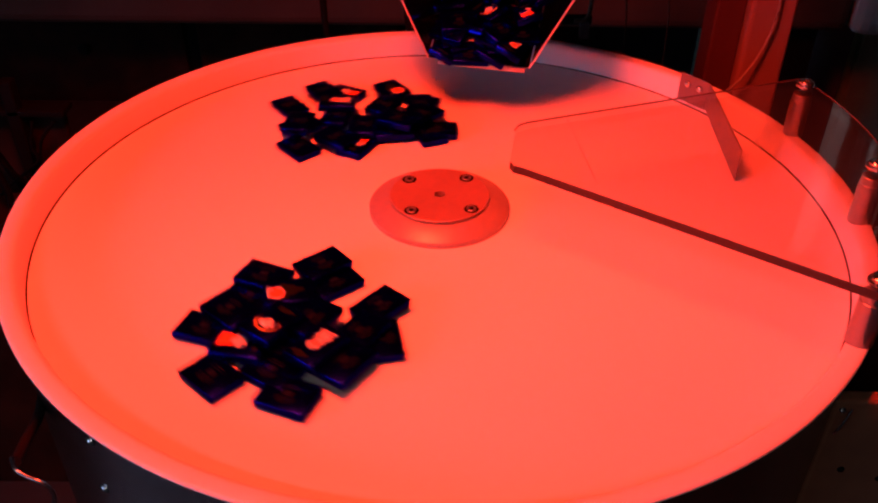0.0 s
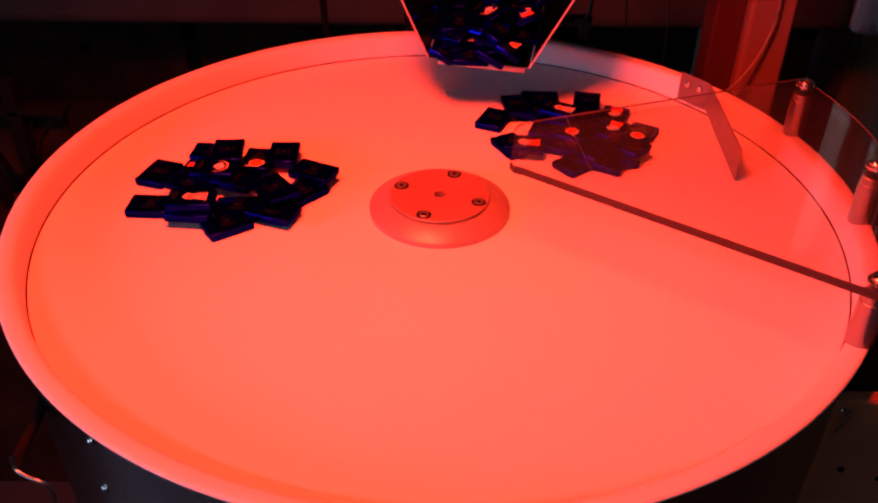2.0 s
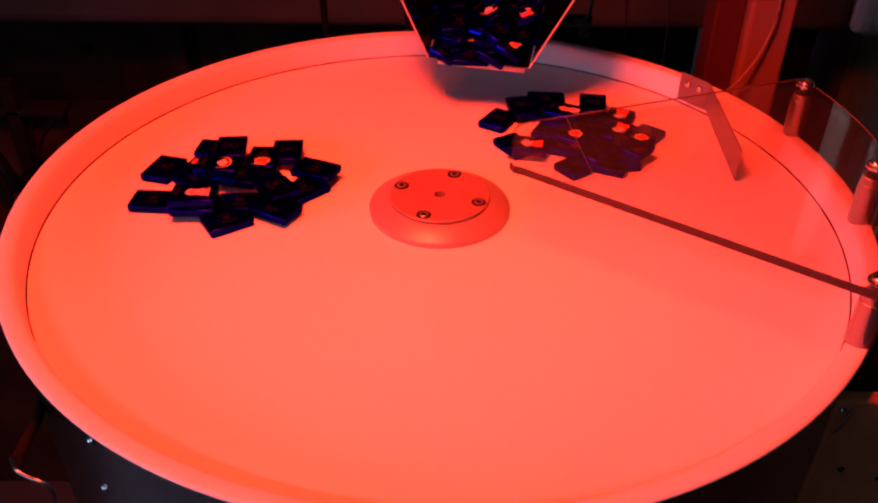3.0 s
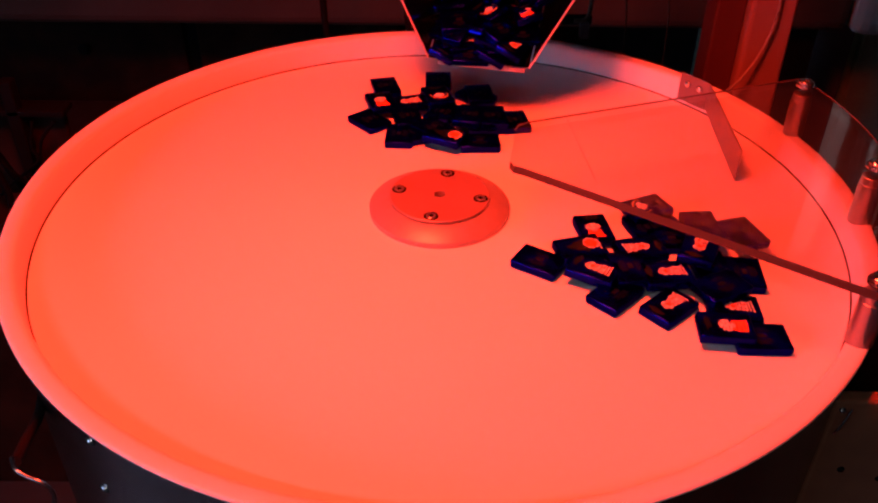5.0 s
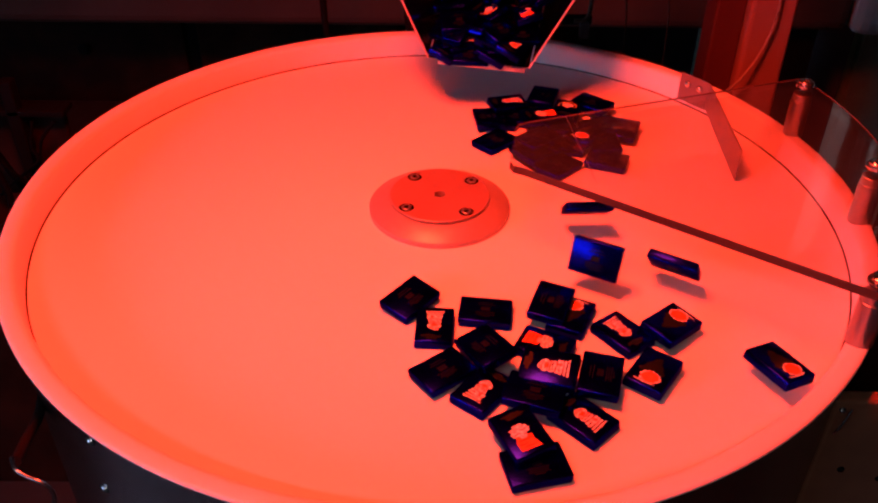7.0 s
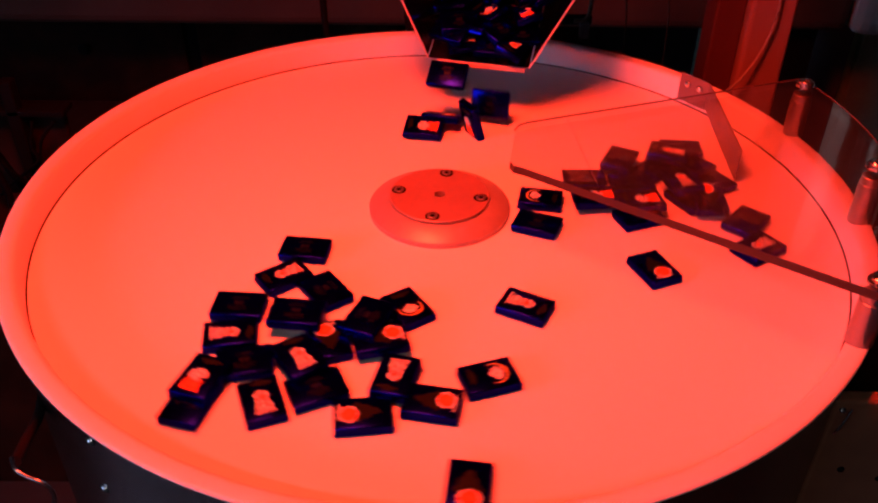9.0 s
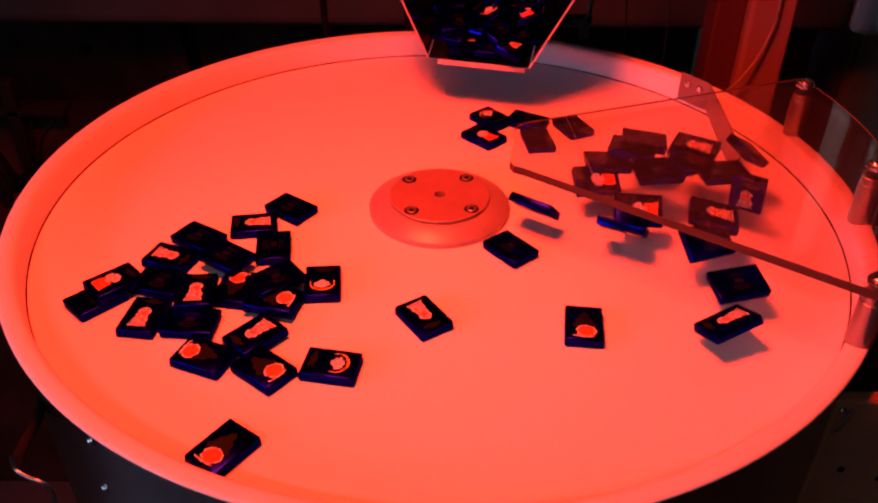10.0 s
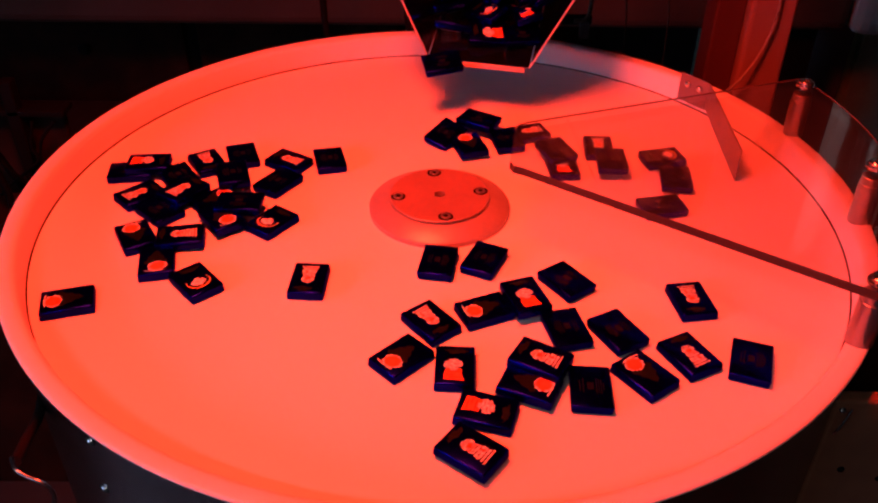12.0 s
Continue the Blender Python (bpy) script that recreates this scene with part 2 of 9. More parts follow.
def rear_wall():
    """The rear wall and an unseen tall window, added for the streaks the guard plate mirrors."""
    wall = group_of("wall_north", "dark brown rear wall with a tall window", "wall", kind="structure")
    part("lower_wall", box(-2.6, 2.6, 2.2, 2.3, -1.0, 0.30), M_BROWN, wall)
    for x0, x1, z0, z1 in ((-2.6, 1.37, 0.30, 1.9), (1.82, 2.6, 0.30, 1.9), (1.37, 1.82, 0.30, 0.80), (1.37, 1.82, 1.80, 1.9)):
        part("wall_panel", box(x0, x1, 2.2, 2.3, z0, z1), M_PLASTER, wall, "unseen paler upper wall, toned for its reflections")
    w = group_of("window_2", "unseen tall window with dark mullions, added for the guard's reflected streaks", "window", kind="structure")
    for x0, x1 in ((1.372, 1.39), (1.487, 1.512), (1.525, 1.535), (1.552, 1.572), (1.615, 1.640), (1.665, 1.700), (1.735, 1.775), (1.80, 1.818)):
        part("mullion", box(x0, x1, 2.215, 2.265, 0.802, 1.798, 0.003), M_BROWN, w)
    for x0, x1 in ((1.3905, 1.4865), (1.5725, 1.6145), (1.6405, 1.6645), (1.7005, 1.7345), (1.7755, 1.7995)):
        for z0, z1 in ((0.802, 0.83), (1.77, 1.798)):
            part("rail", box(x0, x1, 2.215, 2.265, z0, z1, 0.003), M_BROWN, w)
        pane = part("pane", box(x0, x1, 2.238, 2.242, 0.831, 1.769), M_PANE, w)
        pane.visible_shadow = False


rear_wall()
tagged(link("backdrop", box(0.4, 2.9, 3.0, 3.05, 0.2, 2.6), M_OUTSIDE), "pale glowing backdrop behind the unseen rear window", "sky", kind="structure")


# ---- feeder ----
def socket_head(r, h, sock):
    """A cap screw head with a hexagon socket sunk into it, base at z = 0."""
    bm = bmesh.new()
    n = 24
    def ring(radius, z):
        return [bm.verts.new((radius * math.cos(2 * math.pi * i / n), radius * math.sin(2 * math.pi * i / n), z)) for i in range(n)]
    def hexring(z):
        out = []
        for i in range(n):
            a = 2 * math.pi * i / n
            k = sock * math.cos(radians(30)) / math.cos((a % radians(60)) - radians(30))
            out.append(bm.verts.new((k * math.cos(a), k * math.sin(a), z)))
        return out
    rings = [ring(r, 0), ring(r, h * 0.75), ring(r * 0.9, h), hexring(h), hexring(h * 0.1)]
    for p, q in zip(rings, rings[1:]):
        for i in range(n):
            bm.faces.new((p[i], p[(i + 1) % n], q[(i + 1) % n], q[i]))
    bm.faces.new(rings[-1])
    bmesh.ops.recalc_face_normals(bm, faces=bm.faces)
    return bm


def build_turntable():
    """The turning disc with its clamped hub."""
    t = group_of("turntable", "white plastic feeder disc with a bolted metal hub", "turntable")
    part("disc", lathe([(0, 0), (0.3012, 0), (0.3015, -0.0004), (0.3015, -0.006), (0, -0.006)], 180), M_DISC, t, smooth=30)
    part("hub_cone", lathe([(0, 0.004), (0.0042, 0.004), (0.0042, 0.0106), (0.0392, 0.0106), (0.0402, 0.0103), (0.0543, 0.0046), (0.0548, 0.0040), (0.0548, 0.0004), (0, 0.0004)], 96),
         M_HUB, t, "worn pinkish metal clamping cone", smooth=30)
    part("hub_plate", lathe([(0.0042, 0.0108), (0.0042, 0.0133), (0.0046, 0.0137), (0.0382, 0.0137), (0.0388, 0.0132), (0.0388, 0.0117), (0.0384, 0.0114), (0.0376, 0.0114), (0.0376, 0.0108)], 96, closed=True),
         M_PLATE, t, "round cover plate with a centre hole", smooth=30)
    first = None
    for k in range(4):
        a = radians(0.3 + 90 * k)
        m = pose(0.0322 * math.cos(a), 0.0322 * math.sin(a), 0.0137, 0, 0, 17 * k)
        if first is None:
            first = part("screw", socket_head(0.0039, 0.0009, 0.0022), M_SCREW, t, "recessed steel cap screw", smooth=30)
            first.matrix_basis = m
            # black disc and ring paint the shade of the socket and the screw's recess
            sock = part("socket", lathe([(0, 0.0006), (0.0020, 0.0006), (0.0020, 0.0002), (0, 0.0002)], 6), M_DARK, t, "dark disc for the shade inside the hexagon socket")
            sock.matrix_basis = m
            bore = part("bore_shade", lathe([(0.0038, 0.0001), (0.0050, 0.0001), (0.0053, 0.0003), (0.0056, 0.0001), (0.0056, 0.00005), (0.0038, 0.00005)], 28, closed=True), M_DARK, t, "flat dark ring for the shade in the screw's recess", smooth=30)
            bore.matrix_basis = m
        else:
            share("screw", first, t, m)
            share("bore_shade", bore, t, m)
            share("socket", sock, t, m)
    return t


turntable = build_turntable()


def build_rim(rim):
    prof = [(0.3022, 0.0010), (0.3024, 0.0090), (0.3027, 0.0182), (0.3036, 0.0212), (0.3052, 0.0225), (0.3076, 0.0229), (0.3110, 0.0231), (0.3136, 0.0231),
            (0.3148, 0.0229), (0.3157, 0.0223), (0.3162, 0.0215), (0.3163, 0.0210), (0.3156, 0.0205), (0.3100, 0.0200), (0.3095, 0.0010)]
    part("ring", lathe(prof, 180, closed=True), M_RIM, rim, smooth=45)


def build_drum():
    d = group_of("rotary_feeder", "brushed stainless feeder drum with a rounded white rim", "parts feeder")
    part("shell", lathe([(0.3112, 0.0196), (0.3112, -0.42), (0.3050, -0.42), (0.3050, 0.0005)], 160), M_DRUM, d, smooth=30)
    part("floor_plate", lathe([(0, -0.010), (0.3045, -0.010), (0.3045, -0.02), (0, -0.02)], 96), M_DARK, d)
    build_rim(d)
    part("pedestal", box(-0.25, 0.25, -0.2, 0.25, -0.9, -0.422, 0.01), M_DARK, d)
    first = None
    for ang, z in ((-128.0, 0.0018), (-128.3, -0.0392), (-67.7, -0.004), (-40.0, 0.0), (-150.0, -0.02)):
        a = radians(ang)
        m = Matrix.Translation((0.3112 * math.cos(a), 0.3112 * math.sin(a), z)) @ Vector((math.cos(a), math.sin(a), 0)).to_track_quat("Z", "Y").to_matrix().to_4x4()
        if first is None:
            first = part("bolt", lathe([(0, 0.0022), (0.0022, 0.002), (0.0038, 0.001), (0.0042, 0), (0, 0)], 20), M_STEEL, d, "domed bright steel bolt", smooth=50)
            first.matrix_basis = m
        else:
            share("bolt", first, d, m)


build_drum()

GLASS_Z = 0.066


def build_guard():
    """The clear plate on three standoffs."""
    g = group_of("clear_guard", "clear acrylic guard plate on aluminium standoffs", "guard plate")
    out = [(0.0590, -0.0500), (0.0515, -0.0462), (0.0492, -0.0400), (0.0560, 0.0080), (0.0590, 0.0150), (0.0660, 0.0200), (0.2980, 0.1032), (0.3035, 0.1045)]
    out += [(0.3215 * math.cos(radians(a)), 0.3215 * math.sin(radians(a))) for a in range(18, -37, -3)] + [(0.2575, -0.1915)]
    for z, nm in ((GLASS_Z, "plate_face"), (GLASS_Z - 0.006, "plate_face")):
        bm = bmesh.new()
        bm.faces.new([bm.verts.new((x, y, z)) for x, y in reversed(out)])
        part(nm, bm, M_ACRYL, g)
    # only the near edges get the dark colour that replaces refraction
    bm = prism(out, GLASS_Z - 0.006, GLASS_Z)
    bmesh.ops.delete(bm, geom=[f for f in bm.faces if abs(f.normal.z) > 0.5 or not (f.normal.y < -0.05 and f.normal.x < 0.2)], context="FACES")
    part("darkened_edge", bm, M_EDGE, g, "near edge of the clear plate, coloured dark for its missing refraction")
    ring = [(x, y, GLASS_Z - 0.0003) for x, y in out]
    part("bevel_line", tube(ring[3:], 0.0006, 6, 1), M_BEVEL, g, "dull bevel along the upper edge", smooth=60)
    part("scored_line", tube([(0.0963, 0.0305, GLASS_Z + 0.0002), (0.1061, -0.0670, GLASS_Z + 0.0001)], 0.00024, 6, 1), M_ALU, g, "fine pale line scored across the plate")
    posts = [(0.3010, 0.0900), (0.3055, -0.0440), (0.2535, -0.1770)]
    for x, y in posts:
        s = part("standoff", lathe([(0, 0.0215), (0.0078, 0.0215), (0.0082, 0.0222), (0.0082, 0.0535), (0.0076, 0.0540), (0.0076, 0.0590), (0.0070, 0.0596), (0, 0.0596)], 32), M_ALU, g, smooth=30)
        s.matrix_basis = pose(x, y, 0)
        c = part("cap", lathe([(0, 0.0690), (0.0025, 0.0690), (0.0025, 0.0712), (0.0052, 0.0712), (0.0060, 0.0704), (0.0060, 0.0680), (0.0076, 0.0680), (0.0076, 0.0661), (0, 0.0661)], 28), M_STEEL, s, "steel button head cap", smooth=30)


build_guard()


def build_deflector():
    d = group_of("deflector", "bent aluminium deflector blade bolted to the rim", "deflector")
    # mounting foot against the ring wall
    a = Vector((0.2285, 0.1960, 0.0))
    b = Vector((0.2485, 0.1700, 0.0))
    way = (b - a).normalized()
    side = Vector((-way.y, way.x, 0)) * -1
    def slab(p, q, z0, z1, z2, z3, thick):
        bm = bmesh.new()
        n = Vector((-(q - p).normalized().y, (q - p).normalized().x, 0)) * thick
        vs = []
        for off in (Vector((0, 0, 0)), n):
            vs.append([bm.verts.new(Vector((v.x, v.y, z)) + off) for v, z in ((p, z0), (q, z1), (q, z2), (p, z3))])
        bm.faces.new(vs[0]), bm.faces.new(vs[1][::-1])
        for i in range(4):
            j = (i + 1) % 4
            bm.faces.new((vs[0][j], vs[0][i], vs[1][i], vs[1][j]))
        bmesh.ops.recalc_face_normals(bm, faces=bm.faces)
        bmesh.ops.bevel(bm, geom=bm.edges[:], offset=0.0004, segments=1, affect="EDGES")
        return bm
    part("foot", slab(a, b, 0.004, 0.004, 0.031, 0.031, 0.0016), M_BLADE, d)
    e = Vector((0.2430, 0.0450, 0.0))
    part("blade", slab(b, e, 0.006, 0.002, 0.030, 0.031, 0.0016), M_BLADE, d)
    for k in (0.3, 0.72):
        p = a.lerp(b, k)
        s = part("screw", lathe([(0, 0.0030), (0.0016, 0.0028), (0.0028, 0.0020), (0.0034, 0.0008), (0.0035, 0), (0, 0)], 20), M_STEEL, d, "small domed steel screw", smooth=60)
        s.matrix_basis = Matrix.Translation((p.x, p.y, 0.022)) @ Vector((side.x, side.y, 0.0)).to_track_quat("Z", "Y").to_matrix().to_4x4()


build_deflector()

CHUTE = Matrix.Translation((0.0338, 0.1682, 0.05)) @ Matrix.Rotation(radians(-13.4), 4, "Z")


def build_chute():
    """A sheet metal chute that slopes down to its open mouth; local y runs back along it, the lip is at the origin."""
    c = group_of("feed_chute", "flared stainless sheet chute full of wrapped pieces", "chute", m=CHUTE)
    wide, flare, high, run, rise = 0.0468, 0.0330, 0.062, 0.30, 0.13
    t = 0.0014
    def sheet(name, quad):
        bm = bmesh.new()
        vs = [bm.verts.new(p) for p in quad]
        f = bm.faces.new(vs)
        bmesh.ops.solidify(bm, geom=[f], thickness=t)
        bmesh.ops.recalc_face_normals(bm, faces=bm.faces)
        return part(name, bm, M_SHEET, c)
    sheet("chute_floor", [(-wide, 0, 0), (wide, 0, 0), (wide, run, rise), (-wide, run, rise)])
    for s in (-1, 1):
        sheet("side_wall", [(s * (wide + 0.0008), 0, 0.0), (s * (wide + 0.0008), run, rise), (s * (wide + flare * 1.5), run, rise + high * 1.5), (s * (wide + flare * 1.5), 0.012, high * 1.5)])
    bm = box(-0.038, 0.043, -0.0018, 0.0004, -0.0046, -0.0002, 0.0004, 1)
    part("lip", bm, M_TRIM, c, "folded lip at the mouth")
    for s in (-1, 1):
        part("edge_trim", tube([(s * wide, -0.0004, 0.0), (s * (wide + flare * 0.75), 0.0056, high * 0.75), (s * (wide + flare * 1.5), 0.0116, high * 1.5)], 0.0009, 6), M_TRIM, c, "bright cut edge of the side wall")
    return c


build_chute()


def build_shading_roof():
    """An unseen roof over the red lamp, its edges set to shade the disc's rear."""
    h = group_of("shading_roof", "unseen dark roof over the red lamp that shades the disc's rear", "lamp housing")
    part("roof", box(-1.25, 0.45, -0.835, 0.60, 0.72, 0.74, 0.003), M_DARK, h)
    part("skirt", box(-1.25, 0.45, 0.602, 0.622, 0.66, 0.74, 0.003), M_DARK, h)
    for x in (-1.10, 0.38):
        part("hanger", box(x - 0.01, x + 0.01, 0.3, 0.32, 0.741, 1.9), M_DARK, h)


build_shading_roof()


# ---- surroundings ----
def build_surroundings():
    duct = group_of("cable_duct", "long grey cable duct behind the feeder", "duct")
    part("trunk", box(-1.9, 0.760, 0.98, 1.16, -0.232, 0.10, 0.02, 3), M_DUCT, duct)
    part("end_cap", box(0.763, 0.88, 0.97, 1.17, -0.240, 0.11, 0.03, 3), M_PALEGREEN, duct, "pale green rounded end cap")
    for x in (-1.5, 0.7):
        part("leg", box(x - 0.03, x + 0.03, 1.04, 1.10, -0.9, -0.234), M_DARK, duct)
    cab = group_of("rear_cabinet", "low black equipment cabinet in deep shadow", "cabinet")
    part("body", box(-1.6, -0.05, 1.20, 1.7, -0.9, -0.24, 0.006), M_DARK, cab)
    for x in (-1.45, -0.98, -0.52):
        p = part("drawer_front", box(x, x + 0.43, 1.185, 1.199, -0.52, -0.30, 0.004), M_SHELF, cab, "dull brown drawer front")
        part("knob", lathe([(0, 0.016), (0.010, 0.015), (0.013, 0.010), (0.008, 0.004), (0.008, 0), (0, 0)], 20), M_DARK, p, smooth=40).matrix_basis = Matrix.Translation((x + 0.215, 1.1848, -0.36)) @ Matrix.Rotation(radians(90), 4, "X")
    bench = group_of("low_bench", "dark brown low bench beside the feeder", "bench")
    part("bench_top", box(-1.5, -0.42, 0.42, 0.95, -0.40, -0.37, 0.004), M_BROWN, bench)
    for x in (-1.45, -0.47):
        for y in (0.46, 0.90):
            part("leg", box(x - 0.02, x + 0.02, y - 0.02, y + 0.02, -0.9, -0.401), M_DARK, bench)
    post = group_of("machine_column", "enamelled machine column in red light", "column")
    part("column", box(0.3640, 0.4190, 0.42, 0.48, -0.9, 0.715, 0.006, 3), M_POST, post)
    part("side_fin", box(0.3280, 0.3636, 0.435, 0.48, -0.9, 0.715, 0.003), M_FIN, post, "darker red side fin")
    cab2 = group_of("green_cabinet", "dark green machine cabinet in shadow", "cabinet")
    part("body", box(0.70, 1.35, 1.25, 1.7, -0.9, -0.20, 0.01), M_GREEN, cab2)
    part("door", box(0.92, 1.32, 1.232, 1.248, -0.85, -0.25, 0.004), M_GREEN, cab2)
    part("side_panel", box(0.71, 0.90, 1.232, 1.248, -0.85, -0.25, 0.004), M_BLUEGREY, cab2)
    box2 = group_of("control_box", "small grey blue control box behind the rim", "control box")
    part("body", box(0.14, 0.33, 0.78, 0.92, -0.9, -0.26, 0.008), M_BLUEGREY, box2)
    part("lid", box(0.135, 0.335, 0.775, 0.925, -0.258, -0.246, 0.004), M_BROWN, box2)
    upright = group_of("dark_upright", "black upright frame member beside the guard", "frame post")
    part("cap", box(0.562, 0.618, 0.302, 0.358, 0.201, 0.206, 0.001), M_BROWN, upright)
    part("foot_plate", box(0.53, 0.65, 0.27, 0.39, -0.9, -0.892), M_BROWN, upright)
    part("profile", box(0.56, 0.62, 0.30, 0.36, -0.9, 0.2, 0.004), M_DARK, upright)
    for pts in ([(-0.02, 0.62, -0.9), (-0.03, 0.60, -0.3), (-0.05, 0.62, -0.05), (-0.06, 0.66, 0.15)],
                [(-0.16, 0.66, -0.9), (-0.15, 0.62, -0.3), (-0.17, 0.64, -0.05), (-0.15, 0.70, 0.15)],
                [(-0.62, 0.40, -0.36), (-0.56, 0.38, -0.25), (-0.60, 0.42, -0.15), (-0.55, 0.46, -0.36)]):
        tagged(link("cable", tube(pts, 0.005), M_CABLE, smooth=50), "thin black cable hanging behind the feeder", "cable", "cables behind the feeder")
    tagged(link("signal_wire", tube([(0.375, 0.413, 0.20), (0.392, 0.412, 0.03), (0.386, 0.412, -0.03), (0.36, 0.40, -0.070), (0.31, 0.36, -0.095), (0.29, 0.34, -0.2)], 0.0016), M_WIRE, smooth=50),
           "thin pale wire running down the column", "wire")
    stand = group_of("side_stand", "dark brown stand with a black upright beside the drum", "stand")
    part("panel", box(-0.90, -0.50, 0.462, 0.472, -0.9, -0.150, 0.002), M_SHELF, stand)
    part("upright", box(-0.565, -0.548, 0.440, 0.458, -0.9, -0.10, 0.002), M_DARK, stand)
    part("top_rail", box(-0.90, -0.49, 0.440, 0.474, -0.149, -0.140, 0.002), M_DARK, stand)
    part("shelf", box(-0.90, -0.50, 0.36, 0.438, -0.268, -0.262, 0.002), M_SHELF, stand)
    for pts in ([(-0.500, 0.432, -0.150), (-0.522, 0.428, -0.176), (-0.530, 0.425, -0.205), (-0.545, 0.428, -0.222), (-0.552, 0.43, -0.262)],
                [(-0.530, 0.434, -0.150), (-0.536, 0.425, -0.185), (-0.528, 0.420, -0.200), (-0.545, 0.420, -0.215), (-0.575, 0.43, -0.240), (-0.60, 0.43, -0.262)],
                [(-0.600, 0.434, -0.150), (-0.590, 0.425, -0.190), (-0.572, 0.420, -0.215), (-0.560, 0.425, -0.235), (-0.552, 0.43, -0.262)]):
        tagged(link("cable", tube(pts, 0.0022), M_CABLE, smooth=50), "thin black cable hanging beside the drum", "cable", "cables beside the drum")
    hook = group_of("pipe_bracket", "dull grey pipe bracket behind the chute", "bracket")
    part("arm", tube([(0.192, 0.50, 0.10), (0.190, 0.50, 0.0), (0.186, 0.50, -0.030), (0.170, 0.50, -0.034)], 0.0028, 10), M_DUCT, hook, smooth=50)
    part("clip", box(0.178, 0.190, 0.494, 0.506, -0.056, -0.036, 0.001), M_ALU, hook, "small pale clip")
    part("rail", box(0.10, 0.194, 0.507, 0.515, -0.042, -0.030, 0.001), M_DARK, hook)
    for x, y in ((0.254, 0.60), (0.318, 0.62)):
        tagged(link("drop_wire", tube([(x - 0.002, y, 0.30), (x, y, 0.0), (x + 0.006, y, -0.10), (x + 0.010, y, -0.30)], 0.0013), M_DUCT, smooth=50),
               "thin dull wire hanging behind the rim", "wire", "wires behind the rim")
    latch = group_of("wire_latch", "small bent steel wire latch on the drum", "latch")
    part("wire", tube([(0.2470, -0.206, -0.0065), (0.2450, -0.207, -0.0130), (0.2425, -0.208, -0.0200), (0.2410, -0.2065, -0.0270)], 0.0007, 8), M_STEEL, latch, smooth=50)
    part("stud", lathe([(0, 0.0026), (0.0012, 0.0024), (0.0020, 0.0012), (0.0022, 0), (0, 0)], 16), M_STEEL, latch, smooth=50).matrix_basis = Matrix.Translation((0.2450, -0.2002, -0.0125)) @ Matrix.Rotation(radians(90), 4, "X")
    handle = group_of("drum_handle", "bent chrome pull handle beside the drum", "handle")
    part("bar", tube([(-0.2264, -0.262, 0.0095), (-0.2249, -0.265, 0.0028), (-0.2176, -0.268, 0.0002), (-0.2099, -0.27, -0.0018), (-0.206, -0.27, -0.01), (-0.2081, -0.27, -0.0242), (-0.2149, -0.26, -0.0627)], 0.0012, 10), M_STEEL, handle, smooth=50)
    part("rod", tube([(-0.2479, -0.18, -0.0199), (-0.2441, -0.2, -0.0239), (-0.2455, -0.22, -0.0267), (-0.234, -0.25, -0.009)], 0.0032, 10), M_DARK, handle, "black rod behind the handle", smooth=50)
    bracket = group_of("side_housing", "dark drilled housing plate beside the drum", "housing")
    part("plate", box(0.2400, 0.75, -0.20, -0.19, -0.9, -0.006, 0.002), M_HOUSING, bracket)
    # low black discs stand in for the dark drilled holes of the plate
    for x, z in ((0.2590, -0.0665), (0.2860, -0.0750), (0.2890, -0.0260)):
        b = part("bolt", lathe([(0, 0.0012), (0.0022, 0.0008), (0.0026, 0), (0, 0)], 16), M_DARK, bracket, smooth=50)
        b.matrix_basis = Matrix.Translation((x, -0.2002, z)) @ Matrix.Rotation(radians(90), 4, "X")


build_surroundings()


# ---- wrapped chocolates ----
LONG, SHORT, THICK = 0.0350, 0.0250, 0.0068


def body_mesh():
    bm = box(-LONG / 2, LONG / 2, -SHORT / 2, SHORT / 2, -THICK / 2, THICK / 2, 0.0011, 2)
    for v in bm.verts:
        # the wrapper narrows a little towards its picture side
        k = 1 - 0.035 * (v.co.z / THICK + 0.5)
        v.co.x *= k
        v.co.y *= k
    return bm


def blob(cx, cy, rx, ry, z, turn=0.0, n=18, rough=0.12, seed=1, bm=None):
    """A flat print patch with an uneven edge."""
    bm = bm or bmesh.new()
    rnd = random.Random(seed)
    ca, sa = math.cos(radians(turn)), math.sin(radians(turn))
    vs = []
    for i in range(n):
        a = 2 * math.pi * i / n
        k = 1 + rough * (rnd.random() * 2 - 1)
        x, y = rx * k * math.cos(a), ry * k * math.sin(a)
        vs.append(bm.verts.new((cx + ca * x - sa * y, cy + sa * x + ca * y, z)))
    bm.faces.new(vs)
    return bm


def patch(points, z, bm=None):
    bm = bm or bmesh.new()
    bm.faces.new([bm.verts.new((x * 0.001, y * 0.001, z)) for x, y in points])
    return bm


TOP = THICK / 2 + 0.00008


